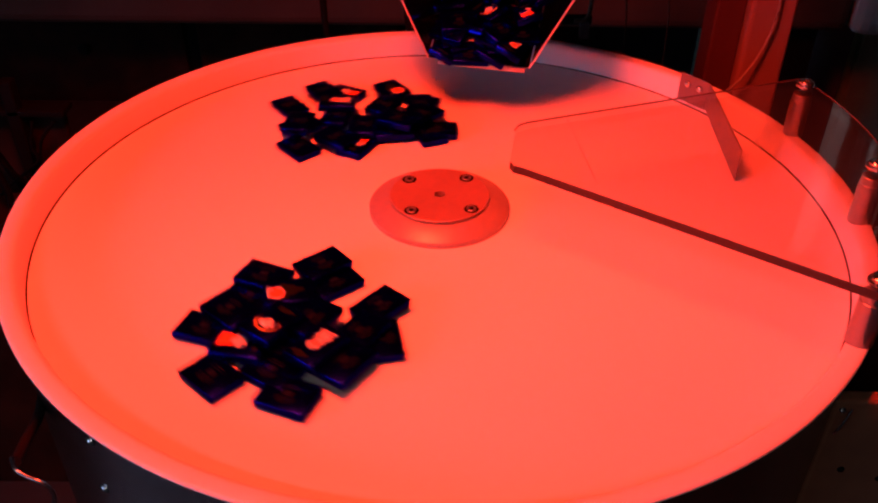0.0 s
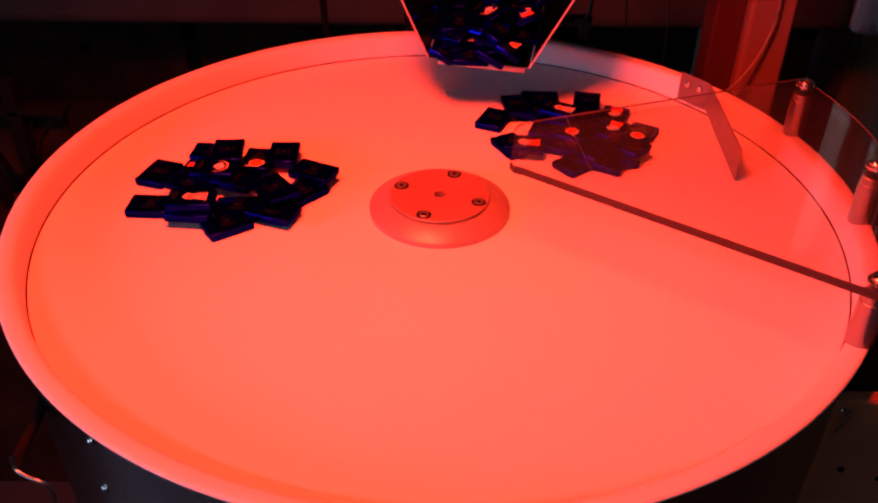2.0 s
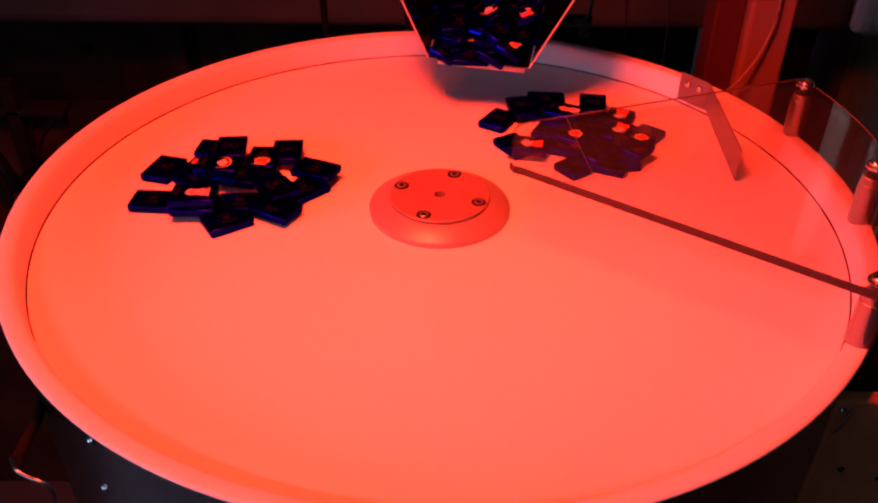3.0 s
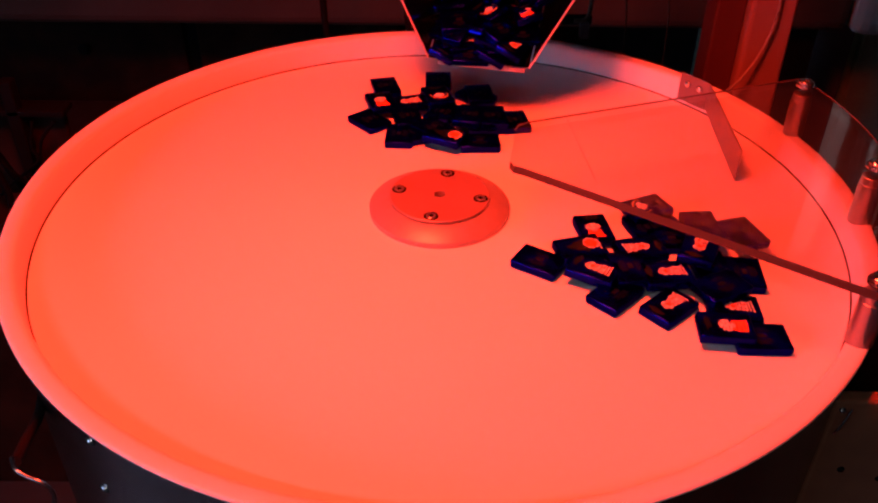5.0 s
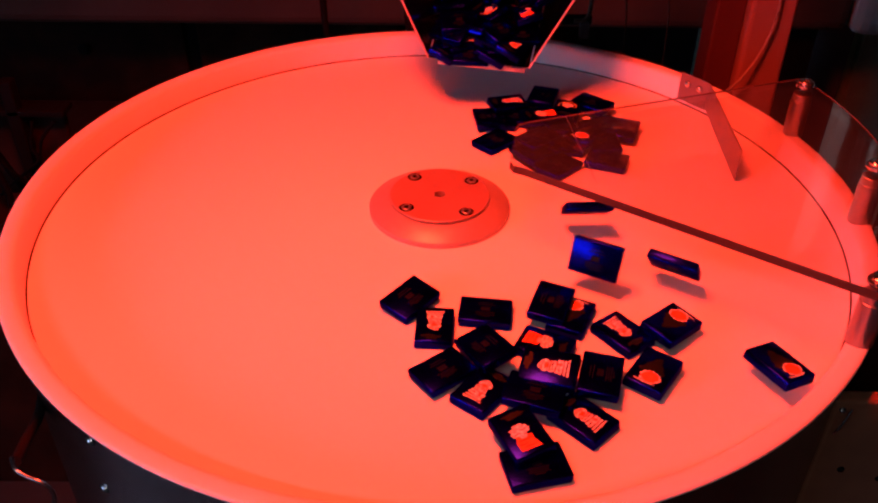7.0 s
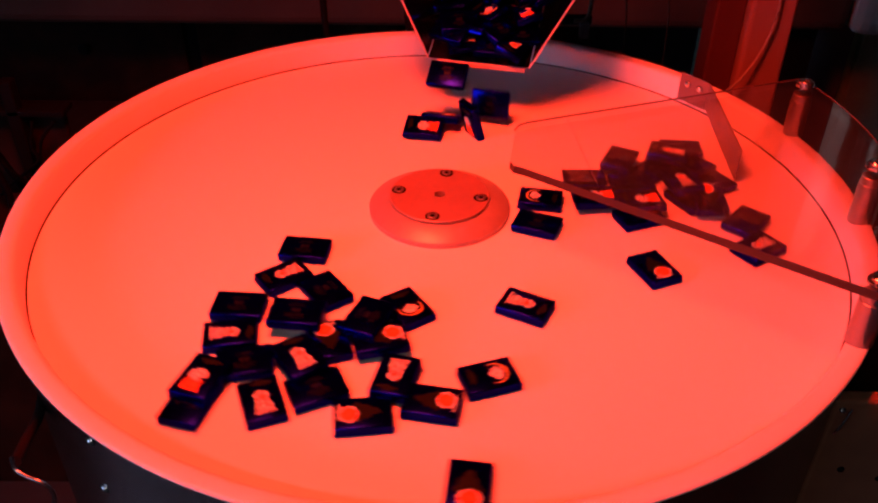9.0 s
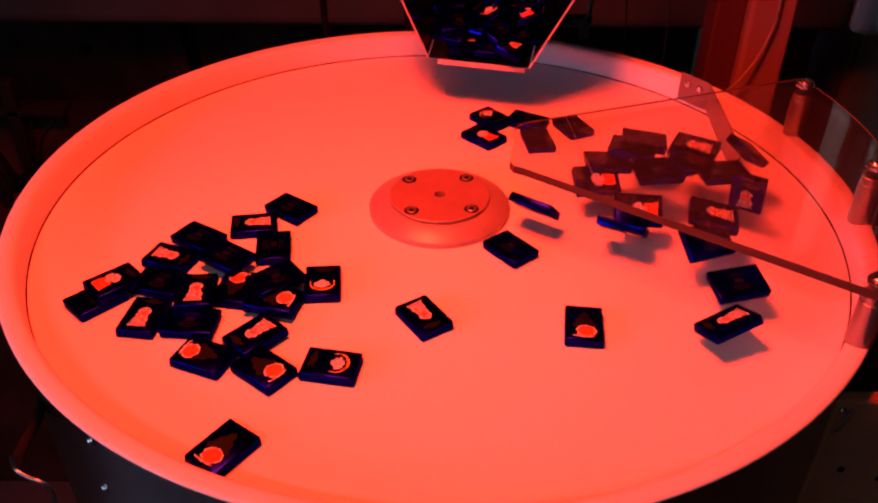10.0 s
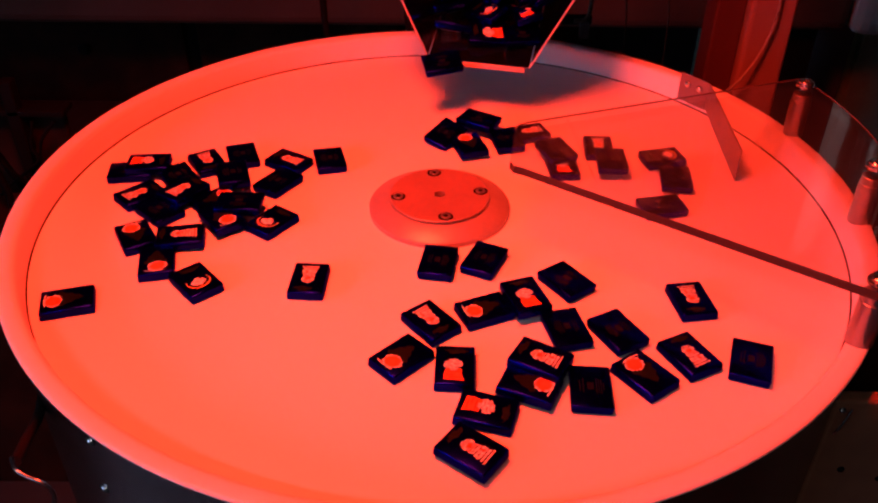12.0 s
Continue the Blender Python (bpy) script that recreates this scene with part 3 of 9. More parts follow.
def make_kind(kind):
    """One wrapped piece; its picture side is +z, the plain printed back is -z."""
    ob = link("wrapped_chocolate", body_mesh(), M_FOIL, smooth=60)
    z = TOP
    if kind == "figure":
        bm = blob(-0.0024, 0.0002, 0.0038, 0.0042, z, rough=0.08, n=30, seed=4)
        blob(0.0024, -0.0002, 0.0032, 0.0042, z + 0.00003, rough=0.16, n=26, seed=2, bm=bm)
        blob(0.0066, 0.0002, 0.0038, 0.0050, z + 0.00005, rough=0.14, n=34, seed=3, bm=bm)
        patch([(9.2, -5.0), (10.4, -5.6), (10.2, 5.2), (9.0, 4.8)], z + 0.00007, bm)
        patch([(11.4, -6.0), (12.6, -5.8), (12.0, 6.2), (11.0, 5.8)], z + 0.00009, bm)
        part("picture", bm, M_FIG, ob, "pale printed picture")
        bm = blob(-0.0014, 0.0002, 0.0013, 0.0019, z + 0.00010, rough=0.2, n=14, seed=5)
        patch([(0.4, -3.2), (1.2, -3.5), (1.4, 3.2), (0.6, 3.6)], z + 0.00012, bm)
        patch([(4.4, 0.8), (7.6, 2.2), (7.2, 3.4), (4.2, 2.2)], z + 0.00012, bm)
        part("red_print", bm, M_RED, ob, "small red printed details")
        bm = bmesh.new()
        for x, y0, y1, w in ((-4.0, -2.0, -0.8, 0.45), (-4.0, 1.0, 2.2, 0.45), (-0.4, -2.4, 2.6, 0.35), (4.2, -3.8, -0.2, 0.45), (4.6, 1.6, 4.6, 0.45), (8.7, -4.6, 4.4, 0.40), (6.6, -3.2, -0.6, 0.45),
                             (2.2, 0.6, 3.0, 0.45), (2.4, -2.8, -1.0, 0.45), (6.8, 0.8, 2.8, 0.40), (10.8, -4.8, 5.0, 0.32), (-5.4, -1.4, 1.2, 0.3)):
            patch([(x - w, y0), (x + w * 0.6, y0 - 0.3), (x + w, (y0 + y1) / 2), (x + w * 0.3, y1 + 0.3), (x - w * 0.7, y1), (x - w * 0.2, (y0 + y1) / 2)], z + 0.00016, bm)
        rnd = random.Random(21)
        for k in range(18):
            x, y, a = rnd.uniform(-5.0, 9.0), rnd.uniform(-3.6, 3.6), rnd.uniform(0, math.pi)
            h, w = rnd.uniform(0.5, 1.1), rnd.uniform(0.16, 0.34)
            ca, sa = math.cos(a), math.sin(a)
            patch([(x + ca * h, y + sa * h), (x - sa * w, y + ca * w), (x - ca * h, y - sa * h), (x + sa * w, y - ca * w)], z + 0.00019, bm)
        part("outline_print", bm, M_FAINT, ob, "dark printed inner lines")
        part("dark_print", blob(-0.0125, 0.001, 0.0022, 0.0060, z, rough=0.35, seed=5), M_TREE, ob, "dark green printed motif")
    elif kind == "red":
        bm = patch([(2.5, -4.8), (8.0, -6.6), (13.2, -6.4), (13.6, 5.6), (8.0, 4.0), (4.0, 4.2)], z)
        part("red_picture", bm, M_RED, ob, "orange red printed patch")
        bm = blob(0.0000, -0.0010, 0.0046, 0.0054, z + 0.00004, rough=0.28, n=26, seed=6)
        part("picture", bm, M_FIG, ob, "pale printed picture")
        bm = bmesh.new()
        for x, y0, y1, w in ((6.4, -4.6, 3.4, 0.4), (9.0, -5.6, -1.0, 0.35), (11.2, -3.0, 3.6, 0.35), (1.6, -4.4, -1.2, 0.45), (-0.6, -0.6, 2.6, 0.45), (-2.2, -4.0, -1.6, 0.4), (3.0, 0.2, 2.4, 0.4)):
            patch([(x - w, y0), (x + w * 0.6, y0 - 0.3), (x + w, (y0 + y1) / 2), (x + w * 0.3, y1 + 0.3), (x - w * 0.7, y1), (x - w * 0.2, (y0 + y1) / 2)], z + 0.00010, bm)
        part("outline_print", bm, M_FAINT, ob, "dark printed inner lines")
        part("dark_print", blob(-0.0118, 0.001, 0.0024, 0.0070, z, rough=0.35, seed=7), M_TREE, ob, "dark green printed motif")
    elif kind == "flower":
        bm = blob(0.0082, 0.0010, 0.0050, 0.0054, z + 0.00004, rough=0.1, n=24, seed=8)
        part("red_picture", bm, M_RED, ob, "round orange red print")
        bm = blob(0.0084, 0.0010, 0.0058, 0.0064, z + 0.00002, rough=0.13, n=30, seed=12)
        patch([(12.8, -7.8), (14.0, -6.4), (14.4, 3.0), (13.2, 6.5), (12.6, 4.0), (13.2, -2.0)], z, bm)
        part("picture", bm, M_FIG, ob, "pale printed outline")
        bm = patch([(-10.5, 0.5), (-8.0, -2.6), (-5.5, -3.0), (-3.5, -5.5), (0.5, -6.0), (3.0, -8.6), (5.5, -6.5), (5.0, 6.5), (2.5, 8.0), (0.0, 5.5), (-3.5, 5.0), (-5.5, 2.6), (-8.5, 2.4)], z)
        part("dark_print", bm, M_TREE, ob, "dark green printed tree")
    else:
        bm = bmesh.new()
        ring = []
        for i in range(17):
            a = radians(-115 + 230 * i / 16)
            w = 0.0006 + 0.0013 * math.cos(a * 0.75) ** 2
            ring.append((bm.verts.new((0.004 + 0.0078 * math.cos(a), 0.0086 * math.sin(a), z)),
                         bm.verts.new((0.004 + (0.0078 - w) * math.cos(a), (0.0086 - w) * math.sin(a), z))))
        for (a, b), (c, d) in zip(ring, ring[1:]):
            bm.faces.new((a, c, d, b))
        part("picture", bm, M_GOLD, ob, "yellow printed crescent")
        bm = blob(0.0046, 0.0, 0.0044, 0.0048, z + 0.00003, rough=0.3, n=26, seed=9)
        part("inner_picture", bm, M_FIG, ob, "pale printed patch")
        part("dark_print", blob(-0.0110, 0.001, 0.0024, 0.0060, z, rough=0.35, seed=10), M_TREE, ob, "dark green printed motif")
    bm = bmesh.new()
    for i, (y, half) in enumerate(((-6.5, 4.5), (-4.6, 6.0), (3.2, 6.5), (4.6, 5.6), (6.0, 6.2), (7.4, 3.0))):
        patch([(-half, y - 0.35), (-half, y + 0.35), (half, y + 0.35), (half, y - 0.35)], -TOP, bm)
    patch([(-3.0, -2.4), (-3.0, 1.6), (3.0, 1.6), (3.0, -2.4)], -TOP, bm)
    part("back_print", bm, M_FAINT, ob, "faint dark printed lines")
    return ob


LABELS = {"figure": "dark blue foil wrapped chocolate with a pale picture",
          "red": "dark blue wrapped chocolate with a red and pale picture",
          "flower": "dark blue wrapped chocolate with a round red print",
          "moon": "dark blue wrapped chocolate with a yellow crescent print"}
KINDS = {k: make_kind(k) for k in LABELS}
USED = set()


def chocolate(kind, m=None, group="chocolates on the turntable"):
    """A top-level wrapped chocolate of that kind; the first one is the model itself."""
    m = m or Matrix.Identity(4)
    ob = KINDS[kind]
    if kind in USED:
        ob = copy_thing(ob, m)
    else:
        USED.add(kind)
        ob.matrix_basis = m
    return tagged(ob, LABELS[kind], "chocolate", group)


# ---- what lies in the chute ----
def fill_chute():
    rnd = random.Random(11)
    kinds = ["figure", "red", "flower", "figure", "moon", "red", "figure"]
    n = 0
    for layer in range(3):
        for row in range(9):
            y = 0.030 + row * 0.027 + layer * 0.014
            for col in range(3):
                if rnd.random() < 0.06:
                    continue
                x = (col - 1) * (0.030 + layer * 0.006) + rnd.uniform(-0.005, 0.005)
                z = 0.0045 + y * 0.4333 + layer * 0.0078 + rnd.uniform(0, 0.002)
                face = 0 if rnd.random() < 0.42 else 180
                m = CHUTE @ pose(x, y + rnd.uniform(-0.004, 0.004), z, face + 23.4 + rnd.uniform(-9, 9), rnd.uniform(-9, 9), rnd.uniform(0, 360))
                chocolate(kinds[n % 7], m, "chocolates in the chute")
                n += 1


fill_chute()


# ---- movement ----
START_ANGLE, STEP = 58.5, 40.0
STEPS = (0.075, 1.55, 3.185, 4.62, 6.065, 7.60, 9.08, 10.735)
HALF = 0.22


def table_angle(t):
    a = START_ANGLE
    for mid in STEPS:
        k = min(1.0, max(0.0, (t - mid + HALF) / (2 * HALF)))
        a -= STEP * k * k * (3 - 2 * k)
    # it creeps on a little before the next step
    return a - 0.6 * min(1.0, max(0.0, (t - 11.3) / 0.5))


def spin(t):
    return Matrix.Rotation(radians(table_angle(t)), 4, "Z")


TIMES = sorted({round(mid + HALF * k / 4, 3) for mid in STEPS for k in range(-4, 5)} | {0.0, 11.3, 11.8, 12.0})
TIMES = [t for t in TIMES if 0.0 <= t <= 12.0]


def ride(stays, still=()):
    """Rows for walk(). stays: (from, to, x, y, z, rx, ry, rz) on the turntable, millimetres and degrees, in time order;
    still: the same, before that, where the piece lies in the chute."""
    rows = []
    for t0, t1, x, y, z, rx, ry, rz in still:
        m = pose(x / 1000, y / 1000, z / 1000, rx, ry, rz)
        rows += [(t0, m), (t1, m)]
    for i, (t0, t1, x, y, z, rx, ry, rz) in enumerate(stays):
        p = pose(x / 1000, y / 1000, z / 1000, rx, ry, rz)
        if rows:
            # a tumble through the air in turns of less than 60 degrees
            ta, ma = rows[-1]
            mb = spin(t0) @ p
            qa, qb = ma.to_quaternion(), mb.to_quaternion()
            turn = qa.rotation_difference(qb).angle
            turn = min(turn, 2 * math.pi - turn)
            n = max(1, math.ceil(turn / radians(60)))
            for k in range(1, n):
                f = k / n
                q = qa.slerp(qb, f)
                rows.append((ta + (t0 - ta) * f, Matrix.Translation(ma.translation.lerp(mb.translation, f)) @ q.to_matrix().to_4x4()))
        for t in [t0] + [u for u in TIMES if t0 + 0.01 < u < t1 - 0.01] + ([t1] if t1 > t0 else []):
            rows.append((t, spin(t) @ p))
    return rows


def motions():
    walk(turntable, [(t, spin(t)) for t in TIMES])
    walk(chocolate("figure"), ride([(0.00, 0.00, 50.2, 171.1, 16.6, 0.0, 0.0, -51.1), (0.30, 1.32, 53.8, 170.0, 16.6, 0.0, 0.0, -52.3), (1.40, 1.40, 52.4, 169.9, 16.6, 0.0, 0.0, -37.2), (1.47, 1.47, 51.0, 169.7, 16.6, 0.0, 0.0, -22.0), (1.55, 1.55, 49.8, 169.6, 16.6, 0.0, 0.0, -9.1), (1.82, 2.95, 49.8, 169.6, 16.6, 0.0, 0.0, -9.1), (3.08, 3.08, 48.5, 172.5, 16.7, 0.0, 0.0, 12.0), (3.20, 3.20, 46.5, 176.9, 16.9, 0.0, 0.0, 43.7), (3.32, 3.32, 44.9, 180.6, 17.1, 0.0, 0.0, 70.1), (3.45, 3.45, 44.4, 181.8, 17.1, 0.0, 0.0, 78.9), (4.35, 4.35, 44.4, 181.8, 17.1, 0.0, 0.0, 78.9), (4.48, 4.48, 42.8, 185.5, 17.2, 0.0, 0.0, 105.3), (4.60, 4.60, 41.1, 189.1, 17.4, 0.0, 0.0, 131.6), (4.72, 4.72, 39.5, 192.8, 17.6, 0.0, 0.0, 158.0), (4.85, 5.32, 39.0, 194.0, 17.6, 0.0, 0.0, 166.8), (5.40, 5.40, 39.0, 194.0, 37.1, 3.7, 7.3, 171.3), (5.50, 5.50, 116.1, 192.0, 45.0, 215.0, 0.0, 89.5), (5.60, 5.60, -21.6, 133.5, 27.3, 6.6, 13.1, 300.0), (5.73, 6.74, -47.5, 107.5, 3.6, 0.0, 0.0, -14.3), (7.00, 7.00, -63.4, 94.6, 24.0, -40.0, 0.0, 144.5), (7.14, 7.33, -76.4, 114.1, 3.6, 0.0, 0.0, -18.2), (7.41, 7.41, -77.7, 113.2, 3.6, 0.0, 0.0, -17.5), (7.49, 7.49, -79.0, 112.3, 3.6, 0.0, 0.0, -16.9), (7.57, 7.57, -80.1, 111.5, 3.6, 0.0, 0.0, -16.3), (7.87, 8.82, -80.1, 111.5, 3.6, 0.0, 0.0, -16.3), (8.90, 8.90, -81.3, 110.6, 3.6, 0.0, 0.0, -15.6), (8.98, 8.98, -82.6, 109.7, 3.6, 0.0, 0.0, -15.0), (9.06, 9.06, -83.7, 108.9, 3.6, 0.0, 0.0, -14.4), (9.36, 10.43, -83.7, 108.9, 3.6, 0.0, 0.0, -14.4), (10.51, 10.51, -82.8, 109.5, 3.6, 0.0, 0.0, -14.9), (10.59, 10.59, -85.0, 107.8, 3.6, 0.0, 0.0, -13.7), (10.67, 10.67, -85.9, 107.2, 3.6, 0.0, 0.0, -13.3), (10.97, 12.00, -86.2, 102.4, 3.6, 0.0, 0.0, -10.7)]))
    walk(chocolate("moon"), ride([(0.00, 0.00, -15.3, 150.3, 3.6, 180.0, 0.0, -94.9), (0.30, 1.32, -12.1, 150.6, 3.6, 180.0, 0.0, -96.1), (1.40, 1.40, -10.7, 151.8, 3.6, 180.0, 0.0, -157.8), (1.47, 1.47, -9.3, 153.1, 3.6, 180.0, 0.0, -219.5), (1.55, 1.55, -8.0, 154.1, 3.6, 180.0, 0.0, -272.4), (1.82, 2.95, -8.0, 154.1, 3.6, 180.0, 0.0, 87.6), (3.08, 3.08, -9.3, 154.5, 4.4, 180.0, 0.0, 70.6), (3.20, 3.20, -11.2, 155.2, 5.7, 180.0, 0.0, 45.0), (3.32, 3.32, -12.7, 155.7, 6.8, 180.0, 0.0, 23.7), (3.45, 3.45, -13.3, 155.9, 7.1, 180.0, 0.0, 16.6), (4.35, 4.35, -13.3, 155.9, 7.1, 180.0, 0.0, 16.6), (4.48, 4.48, -14.8, 156.4, 8.2, 72.0, 0.0, -4.7), (4.60, 4.60, -16.4, 156.9, 9.2, -0.0, 0.0, -26.0), (4.72, 4.72, -18.0, 157.4, 10.2, -0.0, 0.0, -47.3), (4.85, 5.32, -18.5, 157.6, 10.6, 0.0, 0.0, -54.4), (5.40, 5.40, -18.5, 157.6, 32.2, -1.0, 13.3, -52.2), (5.50, 5.50, -34.3, 155.9, 12.3, -1.2, 16.0, 4.6), (5.60, 5.60, -46.1, 154.7, 27.3, 88.1, 23.9, 48.2), (5.73, 6.74, -58.0, 153.4, 3.6, 180.0, 0.0, 86.4), (7.00, 7.00, -20.4, 144.5, 26.0, 250.0, 0.0, 113.5), (7.14, 7.33, -0.1, 129.6, 3.6, 0.0, 0.0, 132.6), (7.41, 7.41, -1.5, 129.6, 3.6, 0.0, 0.0, 133.2), (7.49, 7.49, -2.9, 129.6, 3.6, 0.0, 0.0, 133.9), (7.57, 7.57, -4.1, 129.5, 3.6, 0.0, 0.0, 134.4), (7.87, 8.82, -4.1, 129.5, 3.6, 0.0, 0.0, 134.4), (8.90, 8.90, -5.5, 129.5, 3.6, 0.0, 0.0, 135.0), (8.98, 8.98, -6.9, 129.4, 3.6, 0.0, 0.0, 135.6), (9.06, 9.06, -8.1, 129.3, 3.6, 0.0, 0.0, 136.2), (9.36, 10.43, -8.1, 129.3, 3.6, 0.0, 0.0, 136.2), (10.51, 10.51, -7.0, 129.4, 3.6, 0.0, 0.0, 135.7), (10.59, 10.59, -9.5, 129.2, 3.6, 0.0, 0.0, 136.8), (10.67, 10.67, -10.5, 129.1, 3.6, 0.0, 0.0, 137.2), (10.97, 12.00, -9.6, 129.2, 3.6, 0.0, 0.0, 136.8)]))
    walk(chocolate("moon"), ride([(0.00, 0.00, 59.2, 107.9, 6.6, 180.0, 0.0, -38.6), (0.30, 1.32, 61.4, 106.6, 6.6, 180.0, 0.0, -39.8), (1.40, 1.40, 48.0, 108.8, 5.5, 180.0, 0.0, -39.7), (1.47, 1.47, 34.6, 111.0, 4.5, 180.0, 0.0, -39.5), (1.55, 1.55, 23.1, 113.0, 3.6, 180.0, 0.0, -39.5), (1.82, 2.95, 23.1, 113.0, 3.6, 180.0, 0.0, -39.5), (3.08, 3.08, 19.4, 119.2, 3.6, 180.0, 0.0, -19.1), (3.20, 3.20, 13.8, 128.6, 3.6, 180.0, 0.0, 11.5), (3.32, 3.32, 9.1, 136.4, 3.6, 180.0, 0.0, 37.0), (3.45, 3.45, 7.6, 139.0, 3.6, 180.0, 0.0, 45.5), (4.35, 4.35, 7.6, 139.0, 3.6, 180.0, 0.0, 45.5), (4.48, 4.48, 2.9, 146.8, 3.6, 180.0, 0.0, 71.0), (4.60, 4.60, -1.8, 154.7, 3.6, 180.0, 0.0, 96.5), (4.72, 4.72, -6.4, 162.5, 3.6, 180.0, 0.0, 122.0), (4.85, 5.32, -8.0, 165.1, 3.6, 180.0, 0.0, 130.5), (5.40, 5.40, -8.0, 165.1, 30.2, 181.3, 2.2, 123.2), (5.50, 5.50, -32.7, 173.5, 9.1, 181.6, 2.7, 140.7), (5.60, 5.60, -51.3, 179.8, 30.2, 92.4, 4.0, 150.6), (5.73, 6.74, -69.9, 186.1, 3.6, 0.0, 0.0, 178.0), (7.00, 7.00, -64.1, 176.6, 20.0, -48.0, 0.0, 109.5), (7.14, 7.33, -56.2, 187.2, 3.6, 0.0, 0.0, -153.5), (7.41, 7.41, -59.2, 186.2, 3.6, 0.0, 0.0, -152.6), (7.49, 7.49, -62.3, 185.2, 3.6, 0.0, 0.0, -151.6), (7.57, 7.57, -64.8, 184.3, 3.6, 0.0, 0.0, -150.8), (7.87, 8.82, -64.8, 184.3, 3.6, 0.0, 0.0, -150.8), (8.90, 8.90, -67.8, 183.2, 3.6, 0.0, 0.0, -149.9), (8.98, 8.98, -70.8, 182.1, 3.6, 0.0, 0.0, -149.0), (9.06, 9.06, -73.3, 181.1, 3.6, 0.0, 0.0, -148.2), (9.36, 10.43, -73.3, 181.1, 3.6, 0.0, 0.0, -148.2), (10.51, 10.51, -72.8, 181.3, 3.6, 0.0, 0.0, -148.3), (10.59, 10.59, -77.3, 179.4, 3.6, 0.0, 0.0, -146.9), (10.67, 10.67, -79.5, 178.5, 3.6, 0.0, 0.0, -146.2), (10.97, 12.00, -78.3, 179.0, 3.6, 0.0, 0.0, -146.6)]))
    walk(chocolate("red"), ride([(0.00, 0.00, 80.3, 84.8, 3.6, 180.0, 0.0, 64.2), (0.30, 1.32, 82.1, 83.1, 3.6, 180.0, 0.0, 63.0), (1.40, 1.40, 82.3, 90.5, 3.6, 180.0, 0.0, 62.4), (1.47, 1.47, 82.6, 98.0, 3.6, 180.0, 0.0, 61.8), (1.55, 1.55, 82.9, 104.3, 3.6, 180.0, 0.0, 61.3), (1.82, 2.95, 82.9, 104.3, 3.6, 180.0, 0.0, 61.3), (3.08, 3.08, 80.1, 102.0, 3.6, 180.0, 0.0, 62.3), (3.20, 3.20, 75.9, 98.5, 3.6, 180.0, 0.0, 63.8), (3.32, 3.32, 72.4, 95.6, 3.6, 180.0, 0.0, 65.1), (3.45, 3.45, 71.2, 94.6, 3.6, 180.0, 0.0, 65.5), (4.35, 4.35, 71.2, 94.6, 3.6, 180.0, 0.0, 65.5), (4.48, 4.48, 67.7, 91.7, 3.6, 180.0, 0.0, 66.7), (4.60, 4.60, 64.2, 88.8, 3.6, 180.0, 0.0, 68.0), (4.72, 4.72, 60.7, 85.9, 3.6, 180.0, 0.0, 69.2), (4.85, 5.32, 59.5, 84.9, 3.6, 180.0, 0.0, 69.7), (5.40, 5.40, 59.5, 84.9, 31.2, 169.8, 8.9, 64.2), (5.50, 5.50, 66.1, 78.2, 20.0, 0.0, -62.0, 89.5), (5.60, 5.60, 81.1, 83.6, 32.6, 164.6, 13.2, 145.0), (5.73, 7.33, 90.4, 83.0, 5.6, 186.0, -4.0, -168.8), (7.41, 7.41, 87.7, 82.0, 4.9, 183.9, -2.6, -171.3), (7.49, 7.49, 85.1, 81.0, 4.2, 181.8, -1.2, -173.8), (7.57, 7.57, 82.8, 80.1, 3.6, 180.0, 0.0, -176.0), (7.87, 8.82, 82.8, 80.1, 3.6, 180.0, 0.0, -176.0), (8.90, 8.90, 82.0, 80.9, 3.6, 180.0, 0.0, -175.5), (8.98, 8.98, 81.2, 81.7, 3.6, 180.0, 0.0, -174.9), (9.06, 9.06, 80.6, 82.4, 3.6, 180.0, 0.0, -174.4), (9.36, 10.43, 80.6, 82.4, 3.6, 180.0, 0.0, -174.4), (10.51, 10.51, 81.4, 81.6, 3.6, 180.0, 0.0, -175.0), (10.59, 10.59, 79.9, 83.1, 3.6, 180.0, 0.0, -173.9), (10.67, 10.67, 79.3, 83.6, 3.6, 180.0, 0.0, -173.6), (10.97, 12.00, 79.9, 83.1, 3.6, 180.0, 0.0, -174.0)]))
